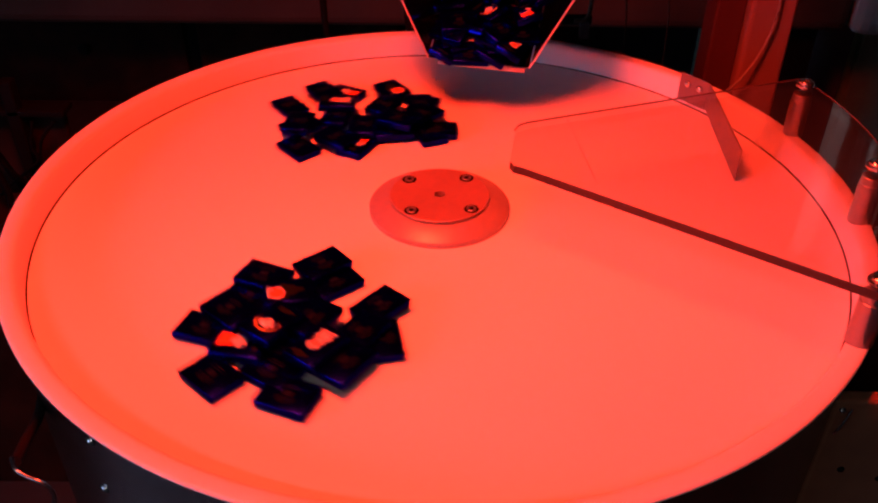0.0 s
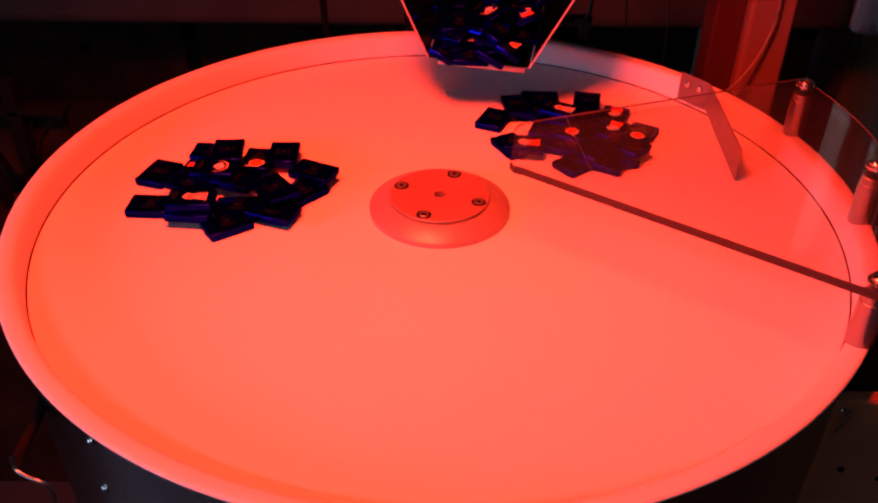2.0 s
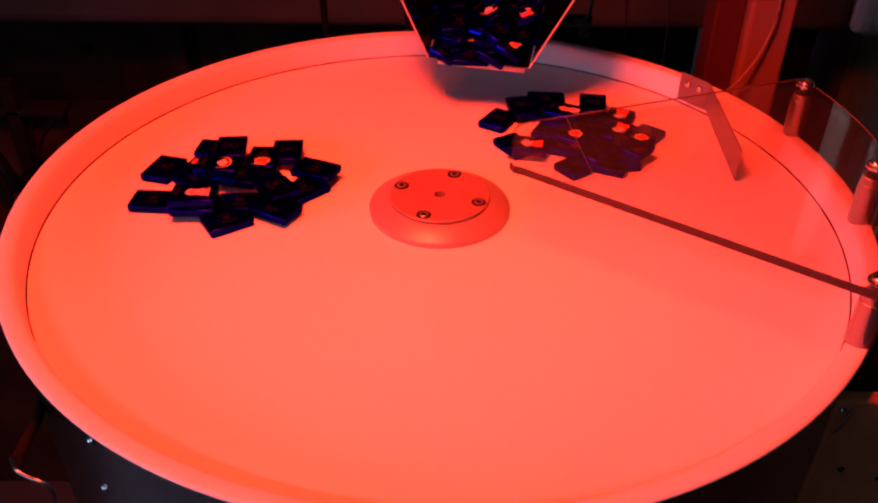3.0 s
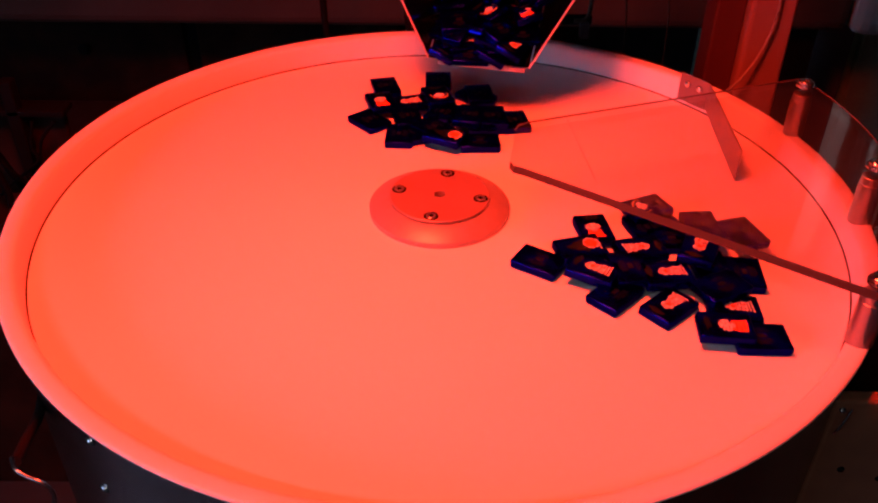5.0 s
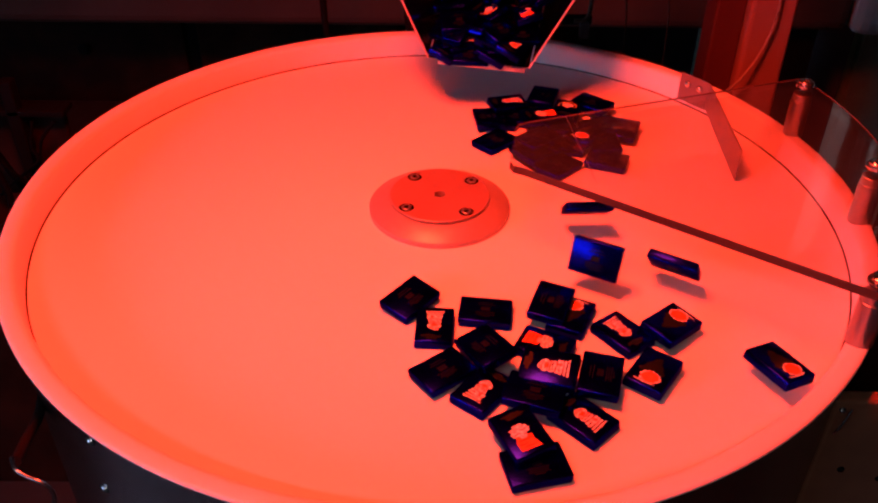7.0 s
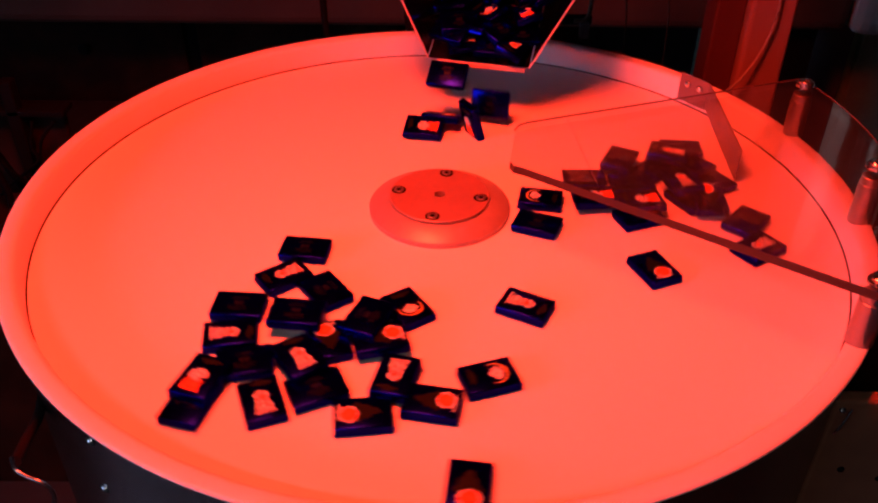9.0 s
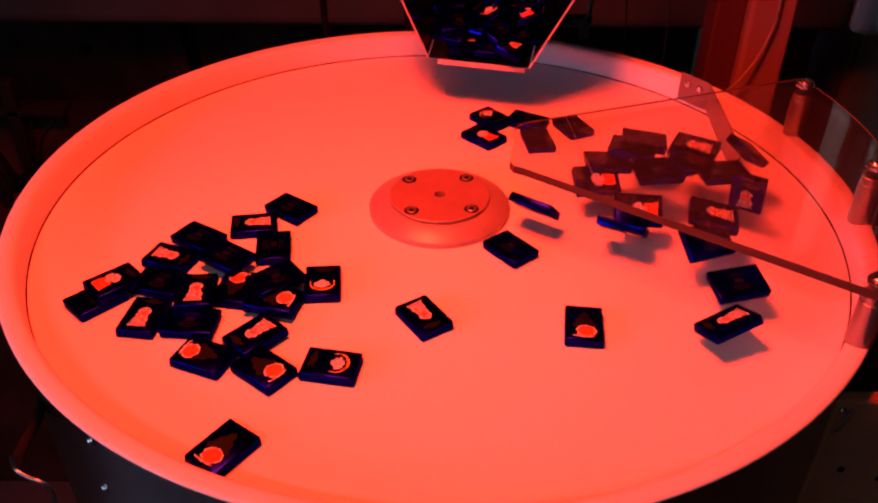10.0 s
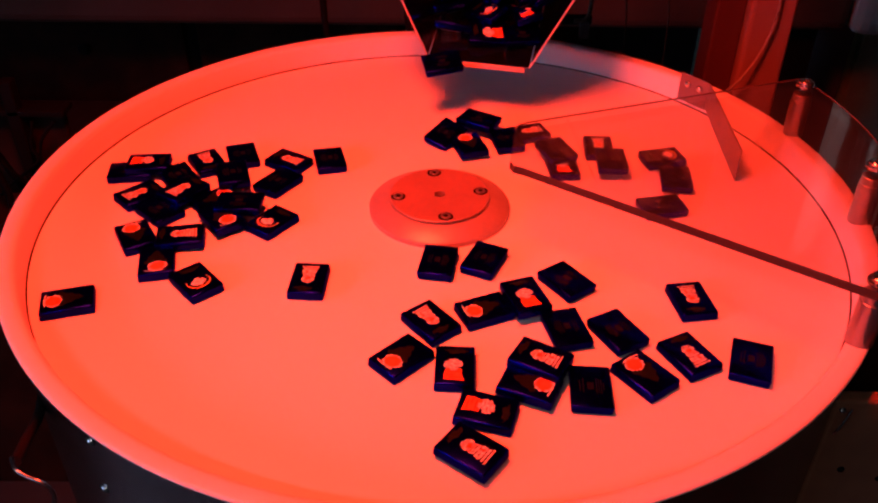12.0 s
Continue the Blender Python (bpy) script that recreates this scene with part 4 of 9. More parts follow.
    walk(chocolate("figure"), ride([(0.00, 0.00, 91.1, 83.6, 3.6, 180.0, 0.0, -47.9), (0.30, 1.32, 92.8, 81.7, 3.6, 180.0, 0.0, -49.1), (1.40, 1.40, 92.6, 95.9, 5.7, 180.0, 0.0, -6.9), (1.47, 1.47, 92.5, 110.1, 7.8, 180.0, 0.0, 35.4), (1.55, 1.55, 92.3, 122.3, 9.6, 180.0, 0.0, 71.5), (1.82, 2.95, 92.3, 122.3, 9.6, 180.0, 0.0, 71.5), (3.08, 3.08, 89.7, 122.5, 9.7, 180.0, 0.0, 71.6), (3.20, 3.20, 85.7, 122.6, 9.9, 180.0, 0.0, 71.7), (3.32, 3.32, 82.4, 122.8, 10.0, 180.0, 0.0, 71.7), (3.45, 3.45, 81.3, 122.8, 10.1, 180.0, 0.0, 71.7), (4.35, 4.35, 81.3, 122.8, 10.1, 180.0, 0.0, 71.7), (4.48, 4.48, 77.9, 123.0, 10.2, 72.0, 0.0, 71.8), (4.60, 4.60, 74.6, 123.1, 10.4, -0.0, 0.0, 71.9), (4.72, 4.72, 71.3, 123.3, 10.5, -0.0, 0.0, 71.9), (4.85, 5.32, 70.2, 123.3, 10.6, 0.0, 0.0, 71.9), (5.40, 5.40, 70.2, 123.3, 38.2, 8.2, 13.8, 66.9), (5.50, 5.50, 79.5, 119.5, 13.6, 9.8, 16.6, 128.7), (5.60, 5.60, 86.5, 116.6, 33.3, 14.8, 24.8, 172.8), (5.73, 7.33, 93.5, 113.7, 3.6, 0.0, 0.0, -131.1), (7.41, 7.41, 91.3, 113.6, 3.6, 0.0, 0.0, -131.4), (7.49, 7.49, 89.2, 113.4, 3.6, 0.0, 0.0, -131.6), (7.57, 7.57, 87.3, 113.3, 3.6, 0.0, 0.0, -131.8), (7.87, 8.82, 87.3, 113.3, 3.6, 0.0, 0.0, -131.8), (8.90, 8.90, 86.0, 114.3, 3.6, 0.0, 0.0, -131.1), (8.98, 8.98, 84.6, 115.3, 3.6, 0.0, 0.0, -130.5), (9.06, 9.06, 83.4, 116.2, 3.6, 0.0, 0.0, -129.9), (9.36, 10.43, 83.4, 116.2, 3.6, 0.0, 0.0, -129.9), (10.51, 10.51, 84.2, 115.5, 3.6, 0.0, 0.0, -130.3), (10.59, 10.59, 81.8, 117.2, 3.6, 0.0, 0.0, -129.1), (10.67, 10.67, 80.8, 117.9, 3.6, 0.0, 0.0, -128.6), (10.97, 12.00, 81.7, 117.4, 3.6, 0.0, 0.0, -129.0)]))
    walk(chocolate("figure"), ride([(0.00, 0.00, 41.8, 128.5, 10.6, 180.0, 0.0, 35.8), (0.30, 1.32, 44.5, 127.6, 10.6, 180.0, 0.0, 34.6), (1.40, 1.40, 44.4, 133.2, 10.2, 180.0, 0.0, 55.2), (1.47, 1.47, 44.3, 138.7, 9.9, 180.0, 0.0, 75.8), (1.55, 1.55, 44.2, 143.5, 9.6, 180.0, 0.0, 93.4), (1.82, 2.95, 44.2, 143.5, 9.6, 180.0, 0.0, 93.4), (3.08, 3.08, 43.5, 144.8, 9.7, 180.0, 0.0, 74.5), (3.20, 3.20, 42.4, 146.7, 9.9, 180.0, 0.0, 46.2), (3.32, 3.32, 41.6, 148.4, 10.0, 180.0, 0.0, 22.5), (3.45, 3.45, 41.3, 148.9, 10.1, 180.0, 0.0, 14.7), (4.35, 4.35, 41.3, 148.9, 10.1, 180.0, 0.0, 14.7), (4.48, 4.48, 40.4, 150.5, 10.2, 72.0, 0.0, -9.0), (4.60, 4.60, 39.5, 152.2, 10.4, -0.0, 0.0, -32.6), (4.72, 4.72, 38.6, 153.8, 10.5, -0.0, 0.0, -56.2), (4.85, 5.32, 38.3, 154.3, 10.6, 0.0, 0.0, -64.1), (5.40, 5.40, 38.3, 154.3, 30.0, 3.8, -9.5, -57.0), (5.50, 5.50, 52.8, 149.8, 35.0, 210.0, 0.0, 86.5), (5.60, 5.60, 52.7, 133.7, 25.1, 96.8, -17.2, -165.0), (5.73, 6.74, 58.8, 124.9, 3.6, 180.0, 0.0, 133.7), (7.14, 7.33, 57.7, 121.6, 3.6, 180.0, 0.0, 135.1), (7.41, 7.41, 56.3, 122.2, 3.6, 180.0, 0.0, 135.7), (7.49, 7.49, 54.9, 122.9, 3.6, 180.0, 0.0, 136.4), (7.57, 7.57, 53.8, 123.4, 3.6, 180.0, 0.0, 136.9), (7.87, 8.82, 53.8, 123.4, 3.6, 180.0, 0.0, 136.9), (8.90, 8.90, 52.4, 124.0, 3.6, 180.0, 0.0, 137.6), (8.98, 8.98, 51.0, 124.5, 3.6, 180.0, 0.0, 138.2), (9.06, 9.06, 49.8, 125.0, 3.6, 180.0, 0.0, 138.8), (9.36, 10.43, 49.8, 125.0, 3.6, 180.0, 0.0, 138.8), (10.51, 10.51, 50.8, 124.6, 3.6, 180.0, 0.0, 138.3), (10.59, 10.59, 48.3, 125.6, 3.6, 180.0, 0.0, 139.4), (10.67, 10.67, 47.3, 126.0, 3.6, 180.0, 0.0, 139.9), (10.97, 12.00, 48.2, 125.7, 3.6, 180.0, 0.0, 139.5)]))
    walk(chocolate("red"), ride([(0.00, 0.00, 21.9, 116.2, 3.6, 0.0, 0.0, 15.1), (0.30, 1.32, 24.3, 115.7, 3.6, 0.0, 0.0, 13.9), (1.40, 1.40, 28.0, 113.2, 5.7, 0.0, 0.0, 13.9), (1.47, 1.47, 31.7, 110.8, 7.8, 0.0, 0.0, 13.9), (1.55, 1.55, 34.9, 108.7, 9.6, 0.0, 0.0, 13.9), (1.82, 2.95, 34.9, 108.7, 9.6, 0.0, 0.0, 13.9), (3.08, 3.08, 32.3, 110.1, 9.1, 0.0, 0.0, 14.6), (3.20, 3.20, 28.3, 112.2, 8.4, 0.0, 0.0, 15.6), (3.32, 3.32, 25.0, 113.9, 7.8, 0.0, 0.0, 16.4), (3.45, 3.45, 23.9, 114.5, 7.6, 0.0, 0.0, 16.7), (4.35, 4.35, 23.9, 114.5, 7.6, 0.0, 0.0, 16.7), (4.48, 4.48, 20.5, 116.3, 7.0, 0.0, 0.0, 17.6), (4.60, 4.60, 17.2, 118.0, 6.4, 0.0, 0.0, 18.4), (4.72, 4.72, 13.9, 119.7, 5.8, 0.0, 0.0, 19.2), (4.85, 5.32, 12.8, 120.3, 5.6, 0.0, 0.0, 19.5), (5.40, 5.40, 12.8, 120.3, 30.5, -2.6, 13.1, 16.0), (5.50, 5.50, 17.5, 111.7, 30.0, 180.0, 70.0, 196.5), (5.60, 5.60, 19.0, 131.6, 31.9, 89.4, 23.5, 85.2), (5.73, 6.74, 21.6, 136.4, 7.6, 188.0, 0.0, 122.4), (7.14, 7.33, 22.5, 152.0, 10.6, 180.0, 0.0, -104.4), (7.41, 7.41, 20.6, 152.3, 10.6, 180.0, 0.0, -103.7), (7.49, 7.49, 18.6, 152.5, 10.6, 180.0, 0.0, -102.9), (7.57, 7.57, 16.9, 152.7, 10.6, 180.0, 0.0, -102.3), (7.87, 8.82, 16.9, 152.7, 10.6, 180.0, 0.0, -102.3), (8.90, 8.90, 15.0, 152.9, 10.6, 180.0, 0.0, -101.6), (8.98, 8.98, 13.0, 153.1, 10.6, 180.0, 0.0, -100.8), (9.06, 9.06, 11.3, 153.2, 10.6, 180.0, 0.0, -100.2), (9.36, 10.43, 11.3, 153.2, 10.6, 180.0, 0.0, -100.2), (10.51, 10.51, 12.3, 153.2, 10.6, 180.0, 0.0, -100.6), (10.59, 10.59, 9.0, 153.4, 10.6, 180.0, 0.0, -99.3), (10.67, 10.67, 7.6, 153.5, 10.6, 180.0, 0.0, -98.8), (10.97, 12.00, 8.6, 153.5, 10.6, 180.0, 0.0, -99.2)]))
    walk(chocolate("flower"), ride([(0.00, 0.00, 46.6, 126.5, 3.6, 0.0, 0.0, 54.3), (0.30, 1.32, 49.2, 125.5, 3.6, 0.0, 0.0, 53.1), (1.40, 1.40, 52.9, 131.4, 6.0, 0.0, 0.0, 29.6), (1.47, 1.47, 56.6, 137.2, 8.5, 0.0, 0.0, 6.1), (1.55, 1.55, 59.8, 142.2, 10.6, 0.0, 0.0, -14.1), (1.82, 2.95, 59.8, 142.2, 10.6, 0.0, 0.0, -14.1), (3.08, 3.08, 58.3, 138.6, 10.6, 0.0, 0.0, 1.8), (3.20, 3.20, 56.0, 133.2, 10.6, 0.0, 0.0, 25.6), (3.32, 3.32, 54.0, 128.7, 10.6, 0.0, 0.0, 45.4), (3.45, 3.45, 53.4, 127.2, 10.6, 0.0, 0.0, 52.0), (4.35, 4.35, 53.4, 127.2, 10.6, 0.0, 0.0, 52.0), (4.48, 4.48, 51.4, 122.8, 10.6, 0.0, 0.0, 71.9), (4.60, 4.60, 49.5, 118.3, 10.6, 0.0, 0.0, 91.7), (4.72, 4.72, 47.6, 113.8, 10.6, 0.0, 0.0, 111.6), (4.85, 5.32, 46.9, 112.3, 10.6, 0.0, 0.0, 118.2), (5.40, 5.40, 46.9, 112.3, 34.3, 6.2, -13.0, 116.0), (5.50, 5.50, 70.3, 108.6, 22.0, -25.0, 8.0, 89.5), (5.60, 5.60, 25.2, 145.4, 29.4, 11.2, -23.4, 176.6), (5.73, 7.33, 15.8, 159.6, 3.6, 0.0, 0.0, -152.8), (7.41, 7.41, 12.3, 161.9, 4.7, 0.0, 0.0, -153.2), (7.49, 7.49, 8.8, 164.2, 5.7, 0.0, 0.0, -153.6), (7.57, 7.57, 5.7, 166.2, 6.6, 0.0, 0.0, -154.0), (7.87, 8.82, 5.7, 166.2, 6.6, 0.0, 0.0, -154.0), (8.90, 8.90, 3.4, 166.3, 6.6, 0.0, 0.0, -153.2), (8.98, 8.98, 1.1, 166.3, 6.6, 0.0, 0.0, -152.4), (9.06, 9.06, -0.8, 166.3, 6.6, 0.0, 0.0, -151.7), (9.36, 10.43, -0.8, 166.3, 6.6, 0.0, 0.0, -151.7), (10.51, 10.51, 0.1, 166.3, 6.6, 0.0, 0.0, -152.0), (10.59, 10.59, -3.7, 166.2, 6.6, 0.0, 0.0, -150.7), (10.67, 10.67, -5.4, 166.3, 6.6, 0.0, 0.0, -150.1), (10.97, 12.00, -4.2, 166.3, 6.6, 0.0, 0.0, -150.5)]))
    walk(chocolate("figure"), ride([(0.00, 0.00, 11.5, 130.9, 9.6, 180.0, 0.0, -84.6), (0.30, 1.32, 14.2, 130.6, 9.6, 180.0, 0.0, -85.8), (1.40, 1.40, 17.0, 149.2, 7.5, 180.0, 0.0, -51.5), (1.47, 1.47, 19.9, 167.7, 5.4, 180.0, 0.0, -17.2), (1.55, 1.55, 22.3, 183.6, 3.6, 180.0, 0.0, 12.3), (1.82, 2.95, 22.3, 183.6, 3.6, 180.0, 0.0, 12.3), (3.08, 3.08, 20.6, 185.2, 5.2, 180.0, 0.0, 12.7), (3.20, 3.20, 18.1, 187.6, 7.5, 180.0, 0.0, 13.3), (3.32, 3.32, 16.1, 189.5, 9.5, 180.0, 0.0, 13.8), (3.45, 3.45, 15.4, 190.2, 10.1, 180.0, 0.0, 13.9), (4.35, 4.35, 15.4, 190.2, 10.1, 180.0, 0.0, 13.9), (4.48, 4.48, 13.3, 192.2, 12.1, 180.0, 0.0, 14.4), (4.60, 4.60, 11.2, 194.2, 14.0, 180.0, 0.0, 15.0), (4.72, 4.72, 9.2, 196.1, 16.0, 180.0, 0.0, 15.5), (4.85, 5.32, 8.5, 196.8, 16.6, 180.0, 0.0, 15.6), (5.40, 5.40, 8.5, 196.8, 41.1, 170.3, -7.3, 22.2), (5.50, 5.50, 6.0, 194.9, 16.5, 168.3, -8.8, -19.2), (5.60, 5.60, 4.1, 193.4, 32.0, 72.5, -13.2, -47.3), (5.73, 7.33, 2.3, 192.0, 3.6, 0.0, 0.0, -91.3), (7.41, 7.41, -2.0, 193.6, 4.3, 0.0, 0.0, -91.9), (7.49, 7.49, -6.2, 195.2, 5.0, 0.0, 0.0, -92.5), (7.57, 7.57, -9.8, 196.5, 5.6, 0.0, 0.0, -93.0), (7.87, 8.82, -9.8, 196.5, 5.6, 0.0, 0.0, -93.0), (8.90, 8.90, -13.0, 196.3, 5.6, 0.0, 0.0, -92.1), (8.98, 8.98, -16.3, 196.0, 5.6, 0.0, 0.0, -91.1), (9.06, 9.06, -19.0, 195.8, 5.6, 0.0, 0.0, -90.3), (9.36, 10.43, -19.0, 195.8, 5.6, 0.0, 0.0, -90.3), (10.51, 10.51, -18.4, 195.8, 5.6, 0.0, 0.0, -90.5), (10.59, 10.59, -23.4, 195.4, 5.6, 0.0, 0.0, -89.0), (10.67, 10.67, -25.8, 195.0, 5.6, 0.0, 0.0, -88.3), (10.97, 12.00, -24.5, 195.2, 5.6, 0.0, 0.0, -88.7)]))
    walk(chocolate("flower"), ride([(0.00, 0.00, 63.6, 107.0, 16.6, 180.0, 0.0, -73.3), (0.30, 1.32, 65.8, 105.6, 16.6, 180.0, 0.0, -74.5), (1.40, 1.40, 64.3, 113.8, 12.1, 180.0, 0.0, -48.5), (1.47, 1.47, 62.8, 122.0, 7.5, 180.0, 0.0, -22.5), (1.55, 1.55, 61.5, 129.0, 3.6, 180.0, 0.0, -0.2), (1.82, 2.95, 61.5, 129.0, 3.6, 180.0, 0.0, -0.2), (3.08, 3.08, 54.3, 132.6, 3.6, 180.0, 0.0, 3.2), (3.20, 3.20, 43.4, 138.0, 3.6, 180.0, 0.0, 8.4), (3.32, 3.32, 34.3, 142.4, 3.6, 180.0, 0.0, 12.8), (3.45, 3.45, 31.3, 143.9, 3.6, 180.0, 0.0, 14.2), (4.35, 4.35, 31.3, 143.9, 3.6, 180.0, 0.0, 14.2), (4.48, 4.48, 22.3, 148.4, 3.6, 180.0, 0.0, 18.5), (4.60, 4.60, 13.2, 152.9, 3.6, 180.0, 0.0, 22.9), (4.72, 4.72, 4.1, 157.3, 3.6, 180.0, 0.0, 27.2), (4.85, 5.32, 1.1, 158.8, 3.6, 180.0, 0.0, 28.7), (5.40, 5.40, 1.1, 158.8, 32.0, 177.6, -3.7, 33.8), (5.50, 5.50, -9.1, 178.7, 11.5, 177.1, -2.9, 96.6), (5.60, 5.60, -16.8, 193.6, 35.5, 88.1, -3.9, 146.0), (5.73, 7.33, -24.4, 208.6, 8.6, 5.0, 4.0, -176.9), (7.41, 7.41, -27.9, 209.9, 6.8, 3.2, 2.6, -178.0), (7.49, 7.49, -31.4, 211.1, 5.1, 1.5, 1.2, -179.0), (7.57, 7.57, -34.4, 212.2, 3.6, 0.0, 0.0, -180.0), (7.87, 8.82, -34.4, 212.2, 3.6, 0.0, 0.0, -180.0), (8.90, 8.90, -38.1, 211.5, 3.6, 0.0, 0.0, -178.9), (8.98, 8.98, -41.9, 210.8, 3.6, 0.0, 0.0, -177.9), (9.06, 9.06, -45.2, 210.2, 3.6, 0.0, 0.0, -177.0), (9.36, 10.43, -45.2, 210.2, 3.6, 0.0, 0.0, -177.0), (10.51, 10.51, -44.9, 210.2, 3.6, 0.0, 0.0, -177.1), (10.59, 10.59, -50.5, 208.9, 3.6, 0.0, 0.0, -175.6), (10.67, 10.67, -53.4, 208.3, 3.6, 0.0, 0.0, -174.8), (10.97, 12.00, -51.9, 208.6, 3.6, 0.0, 0.0, -175.2)]))
    walk(chocolate("red"), ride([(0.00, 0.00, 5.7, 171.0, 9.6, 180.0, 0.0, -6.0), (0.30, 1.32, 9.3, 170.8, 9.6, 180.0, 0.0, -7.2), (1.40, 1.40, 8.3, 173.5, 9.6, 180.0, 0.0, -25.2), (1.47, 1.47, 7.2, 176.1, 9.6, 180.0, 0.0, -43.2), (1.55, 1.55, 6.4, 178.4, 9.6, 180.0, 0.0, -58.7), (1.82, 2.95, 6.4, 178.4, 9.6, 180.0, 0.0, -58.7), (3.08, 3.08, 7.1, 178.3, 8.9, 180.0, 0.0, -39.0), (3.20, 3.20, 8.1, 178.0, 7.8, 180.0, 0.0, -9.4), (3.32, 3.32, 8.9, 177.8, 6.9, 180.0, 0.0, 15.2), (3.45, 3.45, 9.2, 177.8, 6.6, 180.0, 0.0, 23.4), (4.35, 4.35, 9.2, 177.8, 6.6, 180.0, 0.0, 23.4), (4.48, 4.48, 10.1, 177.6, 5.7, 180.0, 0.0, 48.1), (4.60, 4.60, 10.9, 177.4, 4.8, 180.0, 0.0, 72.7), (4.72, 4.72, 11.8, 177.2, 3.9, 180.0, 0.0, 97.3), (4.85, 5.32, 12.1, 177.1, 3.6, 180.0, 0.0, 105.5), (5.40, 5.40, 12.1, 177.1, 25.2, 168.6, -7.6, 110.3), (5.50, 5.50, 27.3, 174.4, 8.1, 166.3, -9.1, 43.3), (5.60, 5.60, 38.6, 172.4, 25.2, 69.4, -13.7, -4.8), (5.73, 7.33, 50.0, 170.4, 3.6, 0.0, 0.0, -64.5), (7.41, 7.41, 54.8, 165.9, 6.0, 0.0, 0.0, -103.2), (7.49, 7.49, 59.5, 161.5, 8.5, 180.0, 0.0, -141.9), (7.57, 7.57, 63.5, 157.6, 10.6, 180.0, 0.0, -175.1), (7.87, 8.82, 63.5, 157.6, 10.6, 180.0, 0.0, -175.1), (8.90, 8.90, 61.3, 158.5, 10.6, 180.0, 0.0, -174.3), (8.98, 8.98, 59.0, 159.3, 10.6, 180.0, 0.0, -173.5), (9.06, 9.06, 57.1, 160.1, 10.6, 180.0, 0.0, -172.8), (9.36, 10.43, 57.1, 160.1, 10.6, 180.0, 0.0, -172.8), (10.51, 10.51, 57.9, 159.7, 10.6, 180.0, 0.0, -173.1), (10.59, 10.59, 54.3, 161.0, 10.6, 180.0, 0.0, -171.8), (10.67, 10.67, 52.6, 161.7, 10.6, 180.0, 0.0, -171.2), (10.97, 12.00, 53.7, 161.3, 10.6, 180.0, 0.0, -171.6)]))
    walk(chocolate("flower"), ride([(0.00, 0.00, 84.4, 145.4, 9.6, 180.0, 0.0, 16.4), (0.30, 1.32, 87.4, 143.6, 9.6, 180.0, 0.0, 15.2), (1.40, 1.40, 83.4, 145.4, 9.6, 180.0, 0.0, 42.0), (1.47, 1.47, 79.4, 147.2, 9.6, 180.0, 0.0, 68.8), (1.55, 1.55, 75.9, 148.7, 9.6, 180.0, 0.0, 91.8), (1.82, 2.95, 75.9, 148.7, 9.6, 180.0, 0.0, 91.8), (3.08, 3.08, 74.5, 148.5, 9.7, 180.0, 0.0, 83.0), (3.20, 3.20, 72.3, 148.2, 9.9, 180.0, 0.0, 69.9), (3.32, 3.32, 70.4, 148.0, 10.0, 180.0, 0.0, 59.0), (3.45, 3.45, 69.8, 147.9, 10.1, 180.0, 0.0, 55.4), (4.35, 4.35, 69.8, 147.9, 10.1, 180.0, 0.0, 55.4), (4.48, 4.48, 68.0, 147.7, 10.2, 180.0, 0.0, 44.5), (4.60, 4.60, 66.2, 147.4, 10.4, 180.0, 0.0, 33.5), (4.72, 4.72, 64.3, 147.2, 10.5, 180.0, 0.0, 22.6), (4.85, 5.32, 63.7, 147.1, 10.6, 180.0, 0.0, 19.0), (5.40, 5.40, 63.7, 147.1, 39.2, 178.9, 2.7, 23.2), (5.50, 5.50, 72.3, 150.5, 16.2, 178.7, 0.0, 49.3), (5.60, 5.60, 78.7, 153.1, 38.5, 182.0, -0.8, 70.8), (5.73, 6.86, 85.1, 155.7, 9.6, 188.0, -8.0, 82.1), (7.00, 7.00, 86.2, 155.0, 11.6, 188.0, -8.0, 82.1), (7.14, 7.33, 85.1, 155.7, 9.6, 188.0, -8.0, 82.1), (7.41, 7.41, 68.6, 161.3, 7.5, 188.0, -5.2, 32.1), (7.49, 7.49, 52.1, 166.9, 5.4, -0.0, -2.4, -17.9), (7.57, 7.57, 38.0, 171.7, 3.6, -0.0, 0.0, -60.7), (7.87, 8.82, 38.0, 171.7, 3.6, 0.0, 0.0, -60.7), (8.90, 8.90, 35.4, 172.2, 3.6, 0.0, 0.0, -59.9), (8.98, 8.98, 32.9, 172.7, 3.6, 0.0, 0.0, -59.0), (9.06, 9.06, 30.7, 173.1, 3.6, 0.0, 0.0, -58.3), (9.36, 10.43, 30.7, 173.1, 3.6, 0.0, 0.0, -58.3), (10.51, 10.51, 31.5, 172.9, 3.6, 0.0, 0.0, -58.6), (10.59, 10.59, 27.5, 173.6, 3.6, 0.0, 0.0, -57.2), (10.67, 10.67, 25.6, 173.9, 3.6, 0.0, 0.0, -56.6), (10.97, 12.00, 26.8, 173.7, 3.6, 0.0, 0.0, -57.0)]))
